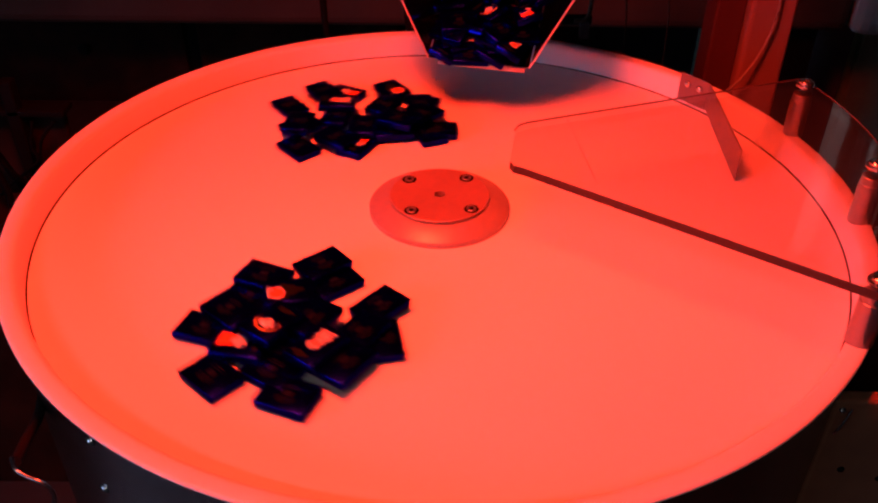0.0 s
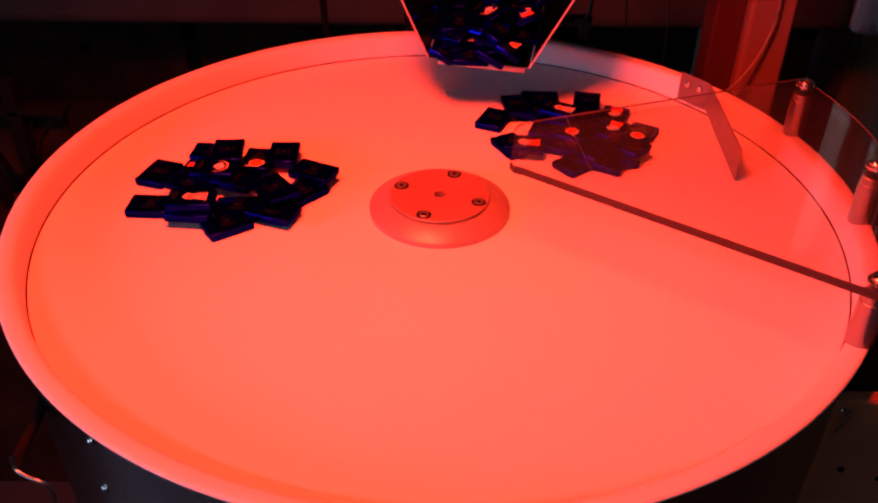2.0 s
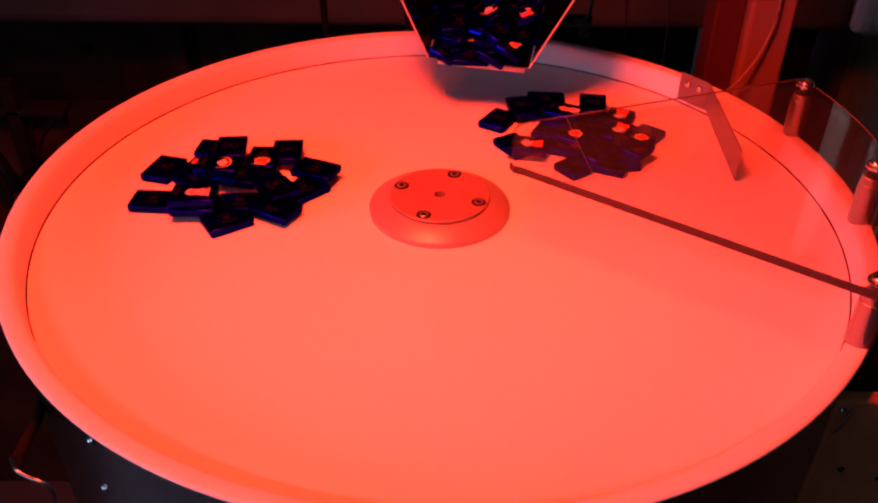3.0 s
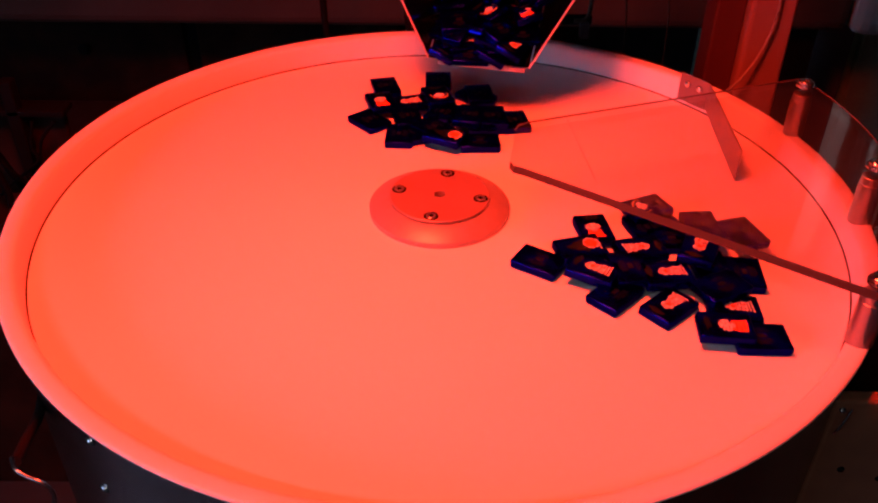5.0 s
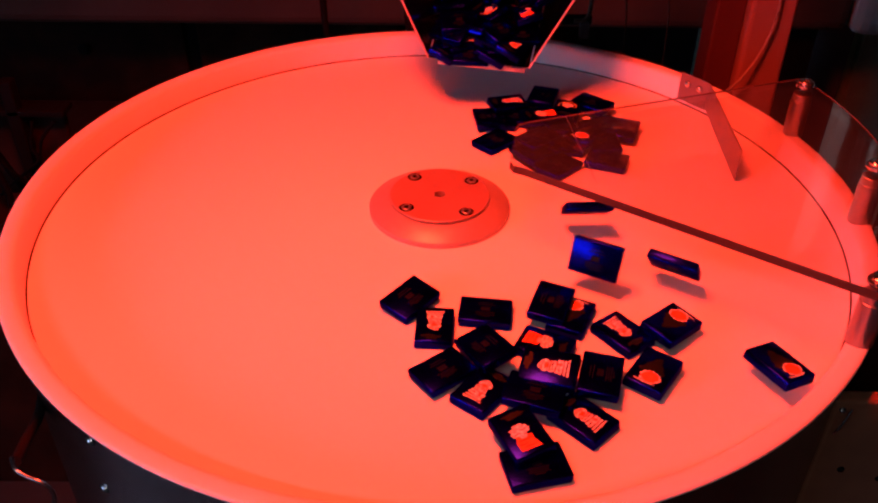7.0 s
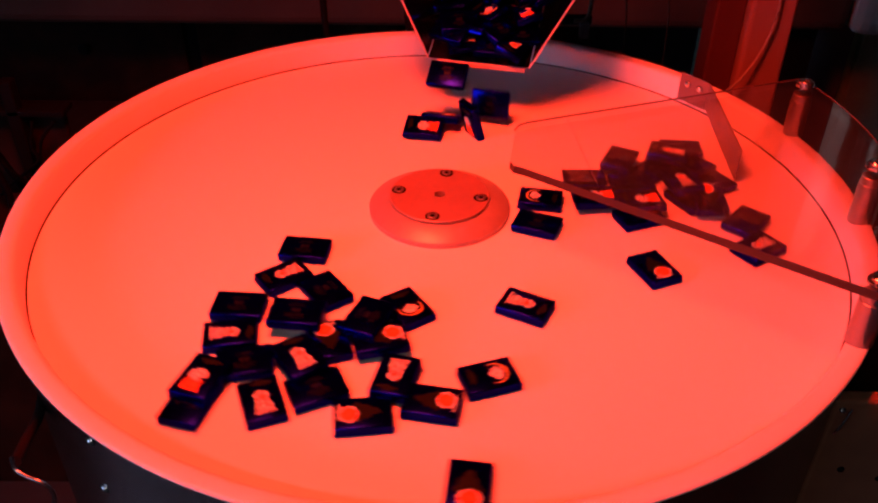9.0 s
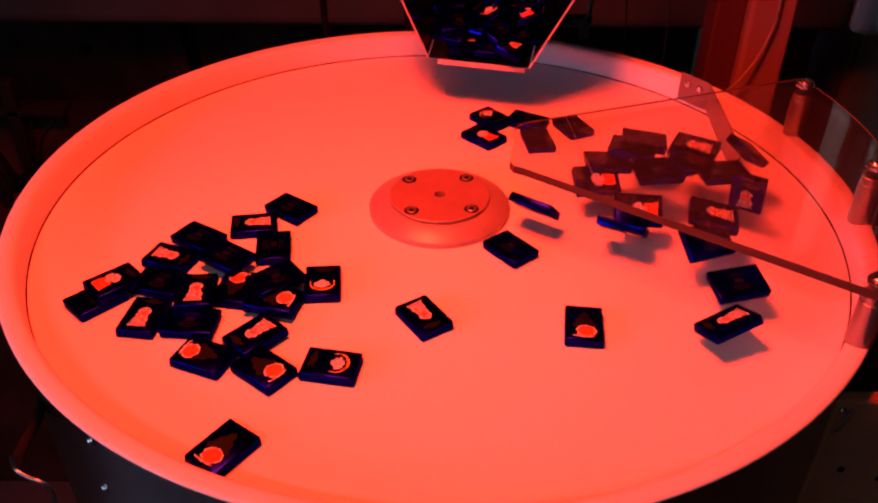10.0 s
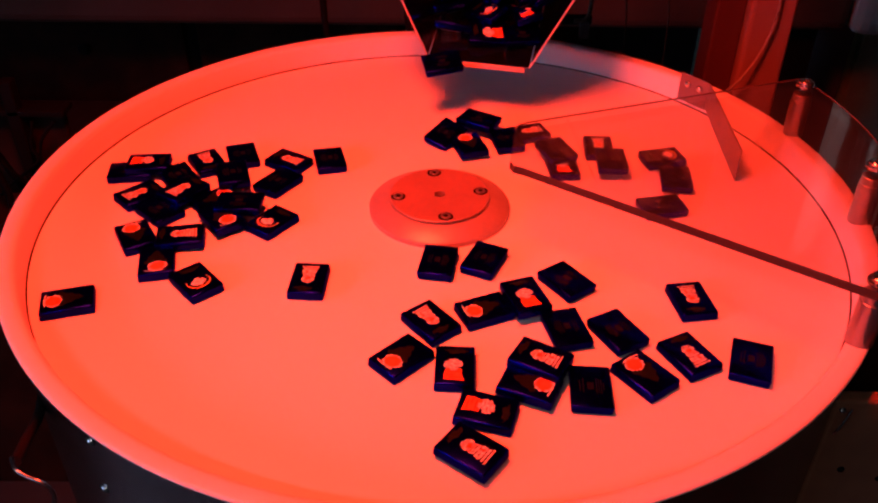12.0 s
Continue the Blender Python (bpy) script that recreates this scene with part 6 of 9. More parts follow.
    walk(chocolate("flower"), ride([(0.00, 0.00, 114.3, 164.1, 9.6, 0.0, 0.0, -104.6), (0.30, 1.32, 117.7, 161.7, 9.6, 0.0, 0.0, -105.8), (1.40, 1.40, 119.2, 167.2, 7.5, 0.0, 0.0, -104.1), (1.47, 1.47, 120.7, 172.6, 5.4, 0.0, 0.0, -102.4), (1.55, 1.55, 122.0, 177.2, 3.6, 0.0, 0.0, -100.9), (1.82, 2.95, 122.0, 177.2, 3.6, 0.0, 0.0, -100.9), (3.08, 3.08, 120.7, 183.8, 3.6, 0.0, 0.0, -120.0), (3.20, 3.20, 118.9, 193.7, 3.6, 0.0, 0.0, -148.5), (3.32, 3.32, 117.3, 201.9, 3.6, 0.0, 0.0, -172.3), (3.45, 3.45, 116.8, 204.6, 3.6, 0.0, 0.0, -180.3), (4.35, 4.35, 116.8, 204.6, 3.6, 0.0, 0.0, -180.3), (4.48, 4.48, 115.2, 212.8, 3.6, 252.0, 0.0, -204.1), (4.60, 4.60, 113.7, 221.0, 3.6, 180.0, 0.0, -227.9), (4.72, 4.72, 112.1, 229.2, 3.6, 180.0, 0.0, -251.7), (4.85, 5.32, 111.6, 231.9, 3.6, 180.0, 0.0, 100.4), (5.40, 5.40, 111.6, 231.9, 23.1, 181.4, 0.1, 93.9), (5.50, 5.50, 125.7, 226.2, 4.0, 180.0, 0.0, 96.5), (5.60, 5.60, 118.1, 235.5, 23.1, 182.6, 0.2, 127.3), (5.73, 7.33, 120.9, 237.1, 3.6, 180.0, 0.0, 155.7), (7.41, 7.41, 115.4, 237.0, 3.6, 180.0, 0.0, 193.9), (7.49, 7.49, 109.8, 237.0, 3.6, 180.0, 0.0, 232.0), (7.57, 7.57, 105.0, 237.0, 3.6, 180.0, 0.0, 264.7), (7.87, 8.82, 105.0, 237.0, 3.6, 180.0, 0.0, -95.3), (8.90, 8.90, 99.9, 239.1, 3.6, 180.0, 0.0, -94.1), (8.98, 8.98, 94.7, 241.2, 3.6, 180.0, 0.0, -92.8), (9.06, 9.06, 90.2, 243.0, 3.6, 180.0, 0.0, -91.8), (9.36, 10.43, 90.2, 243.0, 3.6, 180.0, 0.0, -91.8), (10.51, 10.51, 89.6, 243.1, 3.6, 180.0, 0.0, -91.6), (10.59, 10.59, 82.2, 245.8, 3.6, 180.0, 0.0, -89.9), (10.67, 10.67, 78.1, 247.2, 3.6, 180.0, 0.0, -88.9), (10.97, 12.00, 79.8, 246.6, 3.6, 180.0, 0.0, -89.3)]))
    walk(chocolate("flower"), ride([(0.00, 0.00, 6.9, 175.3, 10.6, 180.0, 0.0, 34.2), (0.30, 1.32, 10.6, 175.1, 10.6, 180.0, 0.0, 33.0), (1.40, 1.40, 14.7, 183.6, 10.2, 180.0, 0.0, 28.4), (1.47, 1.47, 18.8, 192.2, 9.9, 180.0, 0.0, 23.7), (1.55, 1.55, 22.3, 199.5, 9.6, 180.0, 0.0, 19.7), (1.82, 2.95, 22.3, 199.5, 9.6, 180.0, 0.0, 19.7), (3.08, 3.08, 19.8, 202.8, 9.7, 180.0, 0.0, 20.8), (3.20, 3.20, 16.1, 207.8, 9.9, 180.0, 0.0, 22.4), (3.32, 3.32, 13.0, 212.0, 10.0, 180.0, 0.0, 23.7), (3.45, 3.45, 12.0, 213.4, 10.1, 180.0, 0.0, 24.1), (4.35, 4.35, 12.0, 213.4, 10.1, 180.0, 0.0, 24.1), (4.48, 4.48, 8.9, 217.6, 10.2, 180.0, 0.0, 25.4), (4.60, 4.60, 5.8, 221.8, 10.4, 180.0, 0.0, 26.7), (4.72, 4.72, 2.7, 225.9, 10.5, 180.0, 0.0, 28.1), (4.85, 5.32, 1.7, 227.3, 10.6, 180.0, 0.0, 28.5), (5.40, 5.40, 1.7, 227.3, 36.7, 174.2, 1.8, 31.0), (5.50, 5.50, 12.1, 223.1, 26.0, 190.0, 8.0, 71.5), (5.60, 5.60, -30.6, 260.7, 31.8, 79.5, 3.2, 69.6), (5.73, 6.86, -44.4, 275.0, 3.6, 0.0, 0.0, 80.7), (7.00, 7.00, -42.0, 274.9, 12.6, -8.0, 0.0, 80.7), (7.14, 7.33, -44.4, 275.0, 3.6, 0.0, 0.0, 80.7), (7.41, 7.41, -50.5, 273.1, 3.6, 0.0, 0.0, 84.8), (7.49, 7.49, -56.6, 271.2, 3.6, 0.0, 0.0, 89.0), (7.57, 7.57, -61.8, 269.6, 3.6, 0.0, 0.0, 92.5), (7.87, 8.82, -61.8, 269.6, 3.6, 0.0, 0.0, 92.5), (8.90, 8.90, -67.7, 268.0, 3.6, 0.0, 0.0, 93.8), (8.98, 8.98, -73.6, 266.5, 3.6, 0.0, 0.0, 95.0), (9.06, 9.06, -78.6, 265.2, 3.6, 0.0, 0.0, 96.1), (9.36, 10.43, -78.6, 265.2, 3.6, 0.0, 0.0, 96.1), (10.51, 10.51, -79.3, 264.8, 3.6, 0.0, 0.0, 96.3), (10.59, 10.59, -87.4, 262.2, 3.6, 0.0, 0.0, 98.0), (10.67, 10.67, -91.9, 260.8, 3.6, 0.0, 0.0, 99.0), (10.97, 12.00, -90.1, 261.5, 3.6, 0.0, 0.0, 98.6)]))
    walk(chocolate("figure"), ride([(0.00, 0.00, -121.5, -0.2, 10.6, 180.0, 0.0, -7.9), (0.30, 1.32, -121.4, -5.3, 10.6, 180.0, 0.0, -5.5), (1.40, 1.40, -116.9, -5.0, 10.6, 180.0, 0.0, -4.8), (1.47, 1.47, -112.3, -4.7, 10.6, 180.0, 0.0, -4.1), (1.55, 1.55, -108.4, -4.4, 10.6, 180.0, 0.0, -3.5), (1.82, 2.95, -108.4, -4.4, 10.6, 180.0, 0.0, -3.5), (3.08, 3.08, -108.2, -2.2, 9.8, 180.0, 0.0, 9.3), (3.20, 3.20, -107.8, 1.1, 8.5, 180.0, 0.0, 28.5), (3.32, 3.32, -107.4, 3.9, 7.4, 180.0, 0.0, 44.5), (3.45, 3.45, -107.3, 4.8, 7.1, 180.0, 0.0, 49.9), (4.35, 4.35, -107.3, 4.8, 7.1, 180.0, 0.0, 49.9), (4.48, 4.48, -107.0, 7.5, 6.0, 180.0, 0.0, 65.9), (4.60, 4.60, -106.7, 10.3, 5.0, 180.0, 0.0, 81.9), (4.72, 4.72, -106.3, 13.0, 4.0, 180.0, 0.0, 97.9), (4.85, 5.83, -106.2, 13.9, 3.6, 180.0, 0.0, 103.3), (5.91, 5.91, -109.7, 14.2, 3.6, 180.0, 0.0, 132.4), (5.98, 5.98, -113.2, 14.6, 3.6, 180.0, 0.0, 161.5), (6.05, 6.05, -116.2, 14.8, 3.6, 180.0, 0.0, 186.5), (6.33, 7.35, -116.2, 14.8, 3.6, 180.0, 0.0, -173.5), (7.42, 7.42, -116.2, 14.8, 3.6, 180.0, 0.0, -173.5), (7.50, 7.50, -116.2, 14.8, 3.6, 180.0, 0.0, -173.5), (7.57, 7.57, -116.2, 14.8, 3.6, 180.0, 0.0, -173.5), (7.85, 8.02, -116.2, 14.8, 3.6, 180.0, 0.0, -173.5), (8.16, 8.16, -97.0, 13.0, 33.6, 200.0, 0.0, -181.6), (8.32, 8.82, -77.8, 11.2, 3.6, 180.0, 0.0, 170.2), (8.90, 8.90, -77.9, 10.7, 3.6, 180.0, 0.0, 170.6), (8.98, 8.98, -78.0, 10.2, 3.6, 180.0, 0.0, 171.0), (9.06, 9.06, -78.0, 9.8, 3.6, 180.0, 0.0, 171.3), (9.36, 10.10, -78.0, 9.8, 3.6, 180.0, 0.0, 171.3), (10.22, 10.22, -121.5, 23.2, 9.6, 90.0, 0.0, 73.4), (10.36, 10.50, -132.5, 35.0, 3.6, 0.0, 0.0, 31.5), (10.51, 10.51, -132.5, 35.0, 3.6, 0.0, 0.0, 32.1), (10.59, 10.59, -140.8, 25.6, 3.6, 0.0, 0.0, 32.8), (10.67, 10.67, -141.1, 24.1, 3.6, 0.0, 0.0, 33.4), (10.97, 11.40, -141.1, 24.1, 3.6, 0.0, 0.0, 33.4), (11.70, 12.00, -140.0, 24.3, 3.6, 0.0, 0.0, 30.9)]))
    walk(chocolate("moon"), ride([(0.00, 0.00, -123.7, -14.3, 3.6, 180.0, 0.0, -10.1), (0.30, 1.32, -123.0, -19.5, 3.6, 180.0, 0.0, -7.7), (1.40, 1.40, -117.5, -21.4, 3.6, 180.0, 0.0, 18.8), (1.47, 1.47, -112.0, -23.2, 3.6, 180.0, 0.0, 45.3), (1.55, 1.55, -107.3, -24.8, 3.6, 180.0, 0.0, 68.0), (1.82, 2.95, -107.3, -24.8, 3.6, 180.0, 0.0, 68.0), (3.08, 3.08, -107.6, -25.2, 4.4, 180.0, 0.0, 66.8), (3.20, 3.20, -108.0, -25.8, 5.7, 180.0, 0.0, 64.9), (3.32, 3.32, -108.4, -26.3, 6.8, 180.0, 0.0, 63.4), (3.45, 3.45, -108.5, -26.5, 7.1, 180.0, 0.0, 62.9), (4.35, 4.35, -108.5, -26.5, 7.1, 180.0, 0.0, 62.9), (4.48, 4.48, -108.9, -27.0, 8.2, 180.0, 0.0, 61.3), (4.60, 4.60, -109.3, -27.5, 9.2, 180.0, 0.0, 59.8), (4.72, 4.72, -109.6, -27.9, 10.2, 180.0, 0.0, 58.3), (4.85, 5.83, -109.8, -28.1, 10.6, 180.0, 0.0, 57.7), (5.91, 5.91, -109.0, -21.9, 10.2, 180.0, 0.0, 67.8), (5.98, 5.98, -108.2, -15.6, 9.9, 180.0, 0.0, 77.9), (6.05, 6.05, -107.5, -10.3, 9.6, 180.0, 0.0, 86.5), (6.33, 7.35, -107.5, -10.3, 9.6, 180.0, 0.0, 86.5), (7.42, 7.42, -107.5, -10.3, 9.6, 180.0, 0.0, 86.5), (7.50, 7.50, -107.5, -10.3, 9.6, 180.0, 0.0, 86.5), (7.57, 7.57, -107.5, -10.3, 9.6, 180.0, 0.0, 86.5), (7.85, 8.02, -107.5, -10.3, 9.6, 180.0, 0.0, 86.5), (8.16, 8.16, -91.9, -17.6, 36.6, 110.0, 0.0, 43.9), (8.32, 8.82, -76.3, -24.9, 3.6, 0.0, 0.0, 1.4), (8.90, 8.90, -76.1, -25.4, 3.6, 0.0, 0.0, 1.7), (8.98, 8.98, -76.0, -25.9, 3.6, 0.0, 0.0, 2.1), (9.06, 9.06, -75.8, -26.3, 3.6, 0.0, 0.0, 2.5), (9.36, 9.92, -75.8, -26.3, 3.6, 0.0, 0.0, 2.5), (10.00, 10.00, -74.0, -22.5, 24.0, -42.0, 0.0, 186.5), (10.10, 10.10, -76.6, -23.6, 11.6, 72.0, 0.0, -11.9), (10.22, 10.22, -77.2, -21.6, 25.6, 90.0, 0.0, -22.7), (10.36, 10.50, -72.1, -21.1, 3.6, 180.0, 0.0, -33.5), (10.51, 10.51, -72.1, -21.1, 3.6, 180.0, 0.0, -33.1), (10.59, 10.59, -77.5, -20.6, 3.6, 180.0, 0.0, -32.7), (10.67, 10.67, -77.4, -21.1, 3.6, 180.0, 0.0, -32.4), (10.97, 11.40, -77.4, -21.1, 3.6, 180.0, 0.0, -32.4), (11.70, 12.00, -77.2, -21.9, 3.6, 180.0, 0.0, -31.8)]))
    walk(chocolate("red"), ride([(0.00, 0.00, -123.1, -57.8, 6.6, 180.0, 0.0, 0.5), (0.30, 1.32, -120.6, -62.9, 6.6, 180.0, 0.0, 2.9), (1.40, 1.40, -117.1, -62.7, 6.6, 180.0, 0.0, 2.4), (1.47, 1.47, -113.6, -62.6, 6.6, 180.0, 0.0, 2.0), (1.55, 1.55, -110.6, -62.5, 6.6, 180.0, 0.0, 1.6), (1.82, 2.95, -110.6, -62.5, 6.6, 180.0, 0.0, 1.6), (3.08, 3.08, -109.7, -61.9, 6.2, 180.0, 0.0, -19.0), (3.20, 3.20, -108.3, -61.1, 5.7, 180.0, 0.0, -49.8), (3.32, 3.32, -107.2, -60.4, 5.2, 180.0, 0.0, -75.5), (3.45, 3.45, -106.8, -60.1, 5.1, 180.0, 0.0, -84.1), (4.35, 4.35, -106.8, -60.1, 5.1, 180.0, 0.0, -84.1), (4.48, 4.48, -105.6, -59.5, 4.7, 180.0, 0.0, -109.8), (4.60, 4.60, -104.5, -58.8, 4.2, 180.0, 0.0, -135.5), (4.72, 4.72, -103.3, -58.1, 3.8, 180.0, 0.0, -161.2), (4.85, 5.83, -103.0, -57.8, 3.6, 180.0, 0.0, -169.8), (5.91, 5.91, -102.7, -55.6, 3.6, 180.0, 0.0, -171.4), (5.98, 5.98, -102.5, -53.4, 3.6, 180.0, 0.0, -173.0), (6.05, 6.05, -102.3, -51.6, 3.6, 180.0, 0.0, -174.4), (6.33, 7.35, -102.3, -51.6, 3.6, 180.0, 0.0, -174.4), (7.42, 7.42, -102.3, -51.6, 3.6, 180.0, 0.0, -174.4), (7.50, 7.50, -102.3, -51.6, 3.6, 180.0, 0.0, -174.4), (7.57, 7.57, -102.3, -51.6, 3.6, 180.0, 0.0, -174.4), (7.85, 8.02, -102.3, -51.6, 3.6, 180.0, 0.0, -174.4), (8.16, 8.16, -105.2, -56.6, 33.6, 200.0, 0.0, -171.7), (8.32, 8.82, -108.2, -61.6, 3.6, 180.0, 0.0, -169.1), (8.90, 8.90, -107.6, -62.7, 3.6, 180.0, 0.0, -168.5), (8.98, 8.98, -106.9, -63.8, 3.6, 180.0, 0.0, -167.9), (9.06, 9.06, -106.3, -64.8, 3.6, 180.0, 0.0, -167.4), (9.36, 9.92, -106.3, -64.8, 3.6, 180.0, 0.0, -167.4), (10.00, 10.00, -90.3, -92.3, 38.0, 180.0, 0.0, 221.5), (10.10, 10.10, -104.8, -67.8, 11.6, 170.5, 0.0, -167.5), (10.22, 10.22, -103.7, -70.1, 25.6, 169.2, 0.0, -167.5), (10.36, 10.50, -98.4, -68.4, 3.6, 180.0, 0.0, -167.5), (10.51, 10.51, -98.4, -68.4, 3.6, 180.0, 0.0, -166.9), (10.59, 10.59, -100.9, -74.5, 3.6, 180.0, 0.0, -166.3), (10.67, 10.67, -100.3, -75.4, 3.6, 180.0, 0.0, -165.8), (10.97, 11.40, -100.3, -75.4, 3.6, 180.0, 0.0, -165.8), (11.50, 11.50, -97.2, -69.2, 28.0, 255.0, 0.0, 306.5), (11.70, 12.00, -184.5, 15.1, 3.6, 0.0, 0.0, 170.1)]))
    walk(chocolate("red"), ride([(0.00, 0.00, -172.6, 15.7, 3.6, 180.0, 0.0, -78.7), (0.30, 1.32, -173.1, 8.5, 3.6, 180.0, 0.0, -76.3), (1.40, 1.40, -154.4, -8.3, 3.6, 180.0, 0.0, -36.4), (1.47, 1.47, -135.7, -25.1, 3.6, 180.0, 0.0, 3.4), (1.55, 1.55, -119.6, -39.6, 3.6, 180.0, 0.0, 37.5), (1.82, 2.95, -119.6, -39.6, 3.6, 180.0, 0.0, 37.5), (3.08, 3.08, -122.2, -33.1, 3.6, 180.0, 0.0, 45.4), (3.20, 3.20, -126.1, -23.3, 3.6, 180.0, 0.0, 57.2), (3.32, 3.32, -129.3, -15.2, 3.6, 180.0, 0.0, 67.0), (3.45, 3.45, -130.4, -12.5, 3.6, 180.0, 0.0, 70.3), (4.35, 4.35, -130.4, -12.5, 3.6, 180.0, 0.0, 70.3), (4.48, 4.48, -133.7, -4.3, 3.6, 180.0, 0.0, 80.2), (4.60, 4.60, -136.9, 3.8, 3.6, 180.0, 0.0, 90.0), (4.72, 4.72, -140.1, 11.9, 3.6, 180.0, 0.0, 99.9), (4.85, 5.83, -141.2, 14.6, 3.6, 180.0, 0.0, 103.2), (5.91, 5.91, -133.5, 4.4, 8.2, 180.0, 0.0, 130.6), (5.98, 5.98, -125.7, -5.8, 12.7, 180.0, 0.0, 158.0), (6.05, 6.05, -119.0, -14.5, 16.6, 180.0, 0.0, 181.5), (6.33, 7.35, -119.0, -14.5, 16.6, 180.0, 0.0, -178.5), (7.42, 7.42, -119.0, -14.5, 16.6, 180.0, 0.0, -178.5), (7.50, 7.50, -119.0, -14.5, 16.6, 180.0, 0.0, -178.5), (7.57, 7.57, -119.0, -14.5, 16.6, 180.0, 0.0, -178.5), (7.85, 8.02, -119.0, -14.5, 16.6, 180.0, 0.0, -178.5), (8.16, 8.16, -119.1, -21.5, 42.6, 110.0, 0.0, -170.8), (8.32, 8.82, -119.2, -28.4, 8.6, 0.0, 0.0, -163.1), (8.90, 8.90, -118.9, -29.7, 8.6, 0.0, 0.0, -162.5), (8.98, 8.98, -118.6, -30.9, 8.6, 0.0, 0.0, -162.0), (9.06, 9.06, -118.3, -31.9, 8.6, 0.0, 0.0, -161.4), (9.36, 9.92, -118.3, -31.9, 8.6, 0.0, 0.0, -161.4), (10.00, 10.00, -92.1, -75.7, 30.0, 28.0, 0.0, 229.5), (10.10, 10.10, -101.5, -13.7, 14.6, 72.0, 0.0, -103.8), (10.22, 10.22, -88.8, 0.0, 27.1, 90.0, 0.0, -60.6), (10.36, 10.50, -75.7, 13.1, 3.6, 180.0, 0.0, -17.4), (10.51, 10.51, -75.7, 13.1, 3.6, 180.0, 0.0, -17.0), (10.59, 10.59, -76.4, 12.7, 3.6, 180.0, 0.0, -16.6), (10.67, 10.67, -76.4, 12.3, 3.6, 180.0, 0.0, -16.3), (10.97, 11.40, -76.4, 12.3, 3.6, 180.0, 0.0, -16.3), (11.70, 12.00, -76.2, 11.2, 3.6, 180.0, 0.0, -17.1)]))
    walk(chocolate("moon"), ride([(0.00, 0.00, -143.7, -80.9, 3.6, 180.0, 0.0, 53.3), (0.30, 1.32, -140.2, -86.8, 3.6, 180.0, 0.0, 55.7), (1.40, 1.40, -139.4, -87.1, 3.6, 180.0, 0.0, 56.1), (1.47, 1.47, -138.5, -87.4, 3.6, 180.0, 0.0, 56.5), (1.55, 1.55, -137.7, -87.6, 3.6, 180.0, 0.0, 56.9), (1.82, 2.95, -137.7, -87.6, 3.6, 180.0, 0.0, 56.9), (3.08, 3.08, -136.2, -88.1, 3.6, 180.0, 0.0, 56.5), (3.20, 3.20, -133.8, -88.8, 3.6, 180.0, 0.0, 55.9), (3.32, 3.32, -131.8, -89.4, 3.6, 180.0, 0.0, 55.4), (3.45, 3.45, -131.2, -89.6, 3.6, 180.0, 0.0, 55.2), (4.35, 4.35, -131.2, -89.6, 3.6, 180.0, 0.0, 55.2), (4.48, 4.48, -129.2, -90.2, 3.6, 180.0, 0.0, 54.7), (4.60, 4.60, -127.2, -90.7, 3.6, 180.0, 0.0, 54.2), (4.72, 4.72, -125.2, -91.3, 3.6, 180.0, 0.0, 53.7), (4.85, 5.83, -124.6, -91.5, 3.6, 180.0, 0.0, 53.5), (5.91, 5.91, -124.2, -89.3, 4.3, 180.0, 0.0, 55.3), (5.98, 5.98, -123.9, -87.0, 5.0, 180.0, 0.0, 57.2), (6.05, 6.05, -123.6, -85.1, 5.6, 180.0, 0.0, 58.7), (6.33, 7.35, -123.6, -85.1, 5.6, 180.0, 0.0, 58.7), (7.42, 7.42, -123.6, -85.1, 5.6, 180.0, 0.0, 58.7), (7.50, 7.50, -123.6, -85.1, 5.6, 180.0, 0.0, 58.7), (7.57, 7.57, -123.6, -85.1, 5.6, 180.0, 0.0, 58.7), (7.85, 8.02, -123.6, -85.1, 5.6, 180.0, 0.0, 58.7), (8.16, 8.16, -129.8, -87.3, 37.6, 200.0, 0.0, -23.1), (8.32, 8.82, -136.0, -89.5, 9.6, 180.0, 0.0, -104.9), (8.90, 8.90, -134.7, -91.3, 9.6, 180.0, 0.0, -104.1), (8.98, 8.98, -133.5, -93.1, 9.6, 180.0, 0.0, -103.3), (9.06, 9.06, -132.4, -94.7, 9.6, 180.0, 0.0, -102.6), (9.36, 9.92, -132.4, -94.7, 9.6, 180.0, 0.0, -102.6), (10.00, 10.00, -99.1, -129.2, 45.0, 180.0, 5.0, 211.5), (10.10, 10.10, -124.2, -100.7, 15.2, 167.3, 0.0, -101.0), (10.22, 10.22, -118.0, -105.3, 27.4, 170.3, 0.0, -99.7), (10.36, 10.50, -104.7, -112.6, 3.6, 180.0, 0.0, -98.5), (10.51, 10.51, -104.7, -112.6, 3.6, 180.0, 0.0, -97.8), (10.59, 10.59, -108.9, -112.7, 3.6, 180.0, 0.0, -97.0), (10.67, 10.67, -107.6, -113.9, 3.6, 180.0, 0.0, -96.4), (10.97, 11.40, -107.6, -113.9, 3.6, 180.0, 0.0, -96.4), (11.50, 11.50, -91.1, -119.2, 32.0, 142.0, 0.0, 249.5), (11.70, 12.00, -108.3, -73.9, 3.6, 180.0, 0.0, -152.9)]))
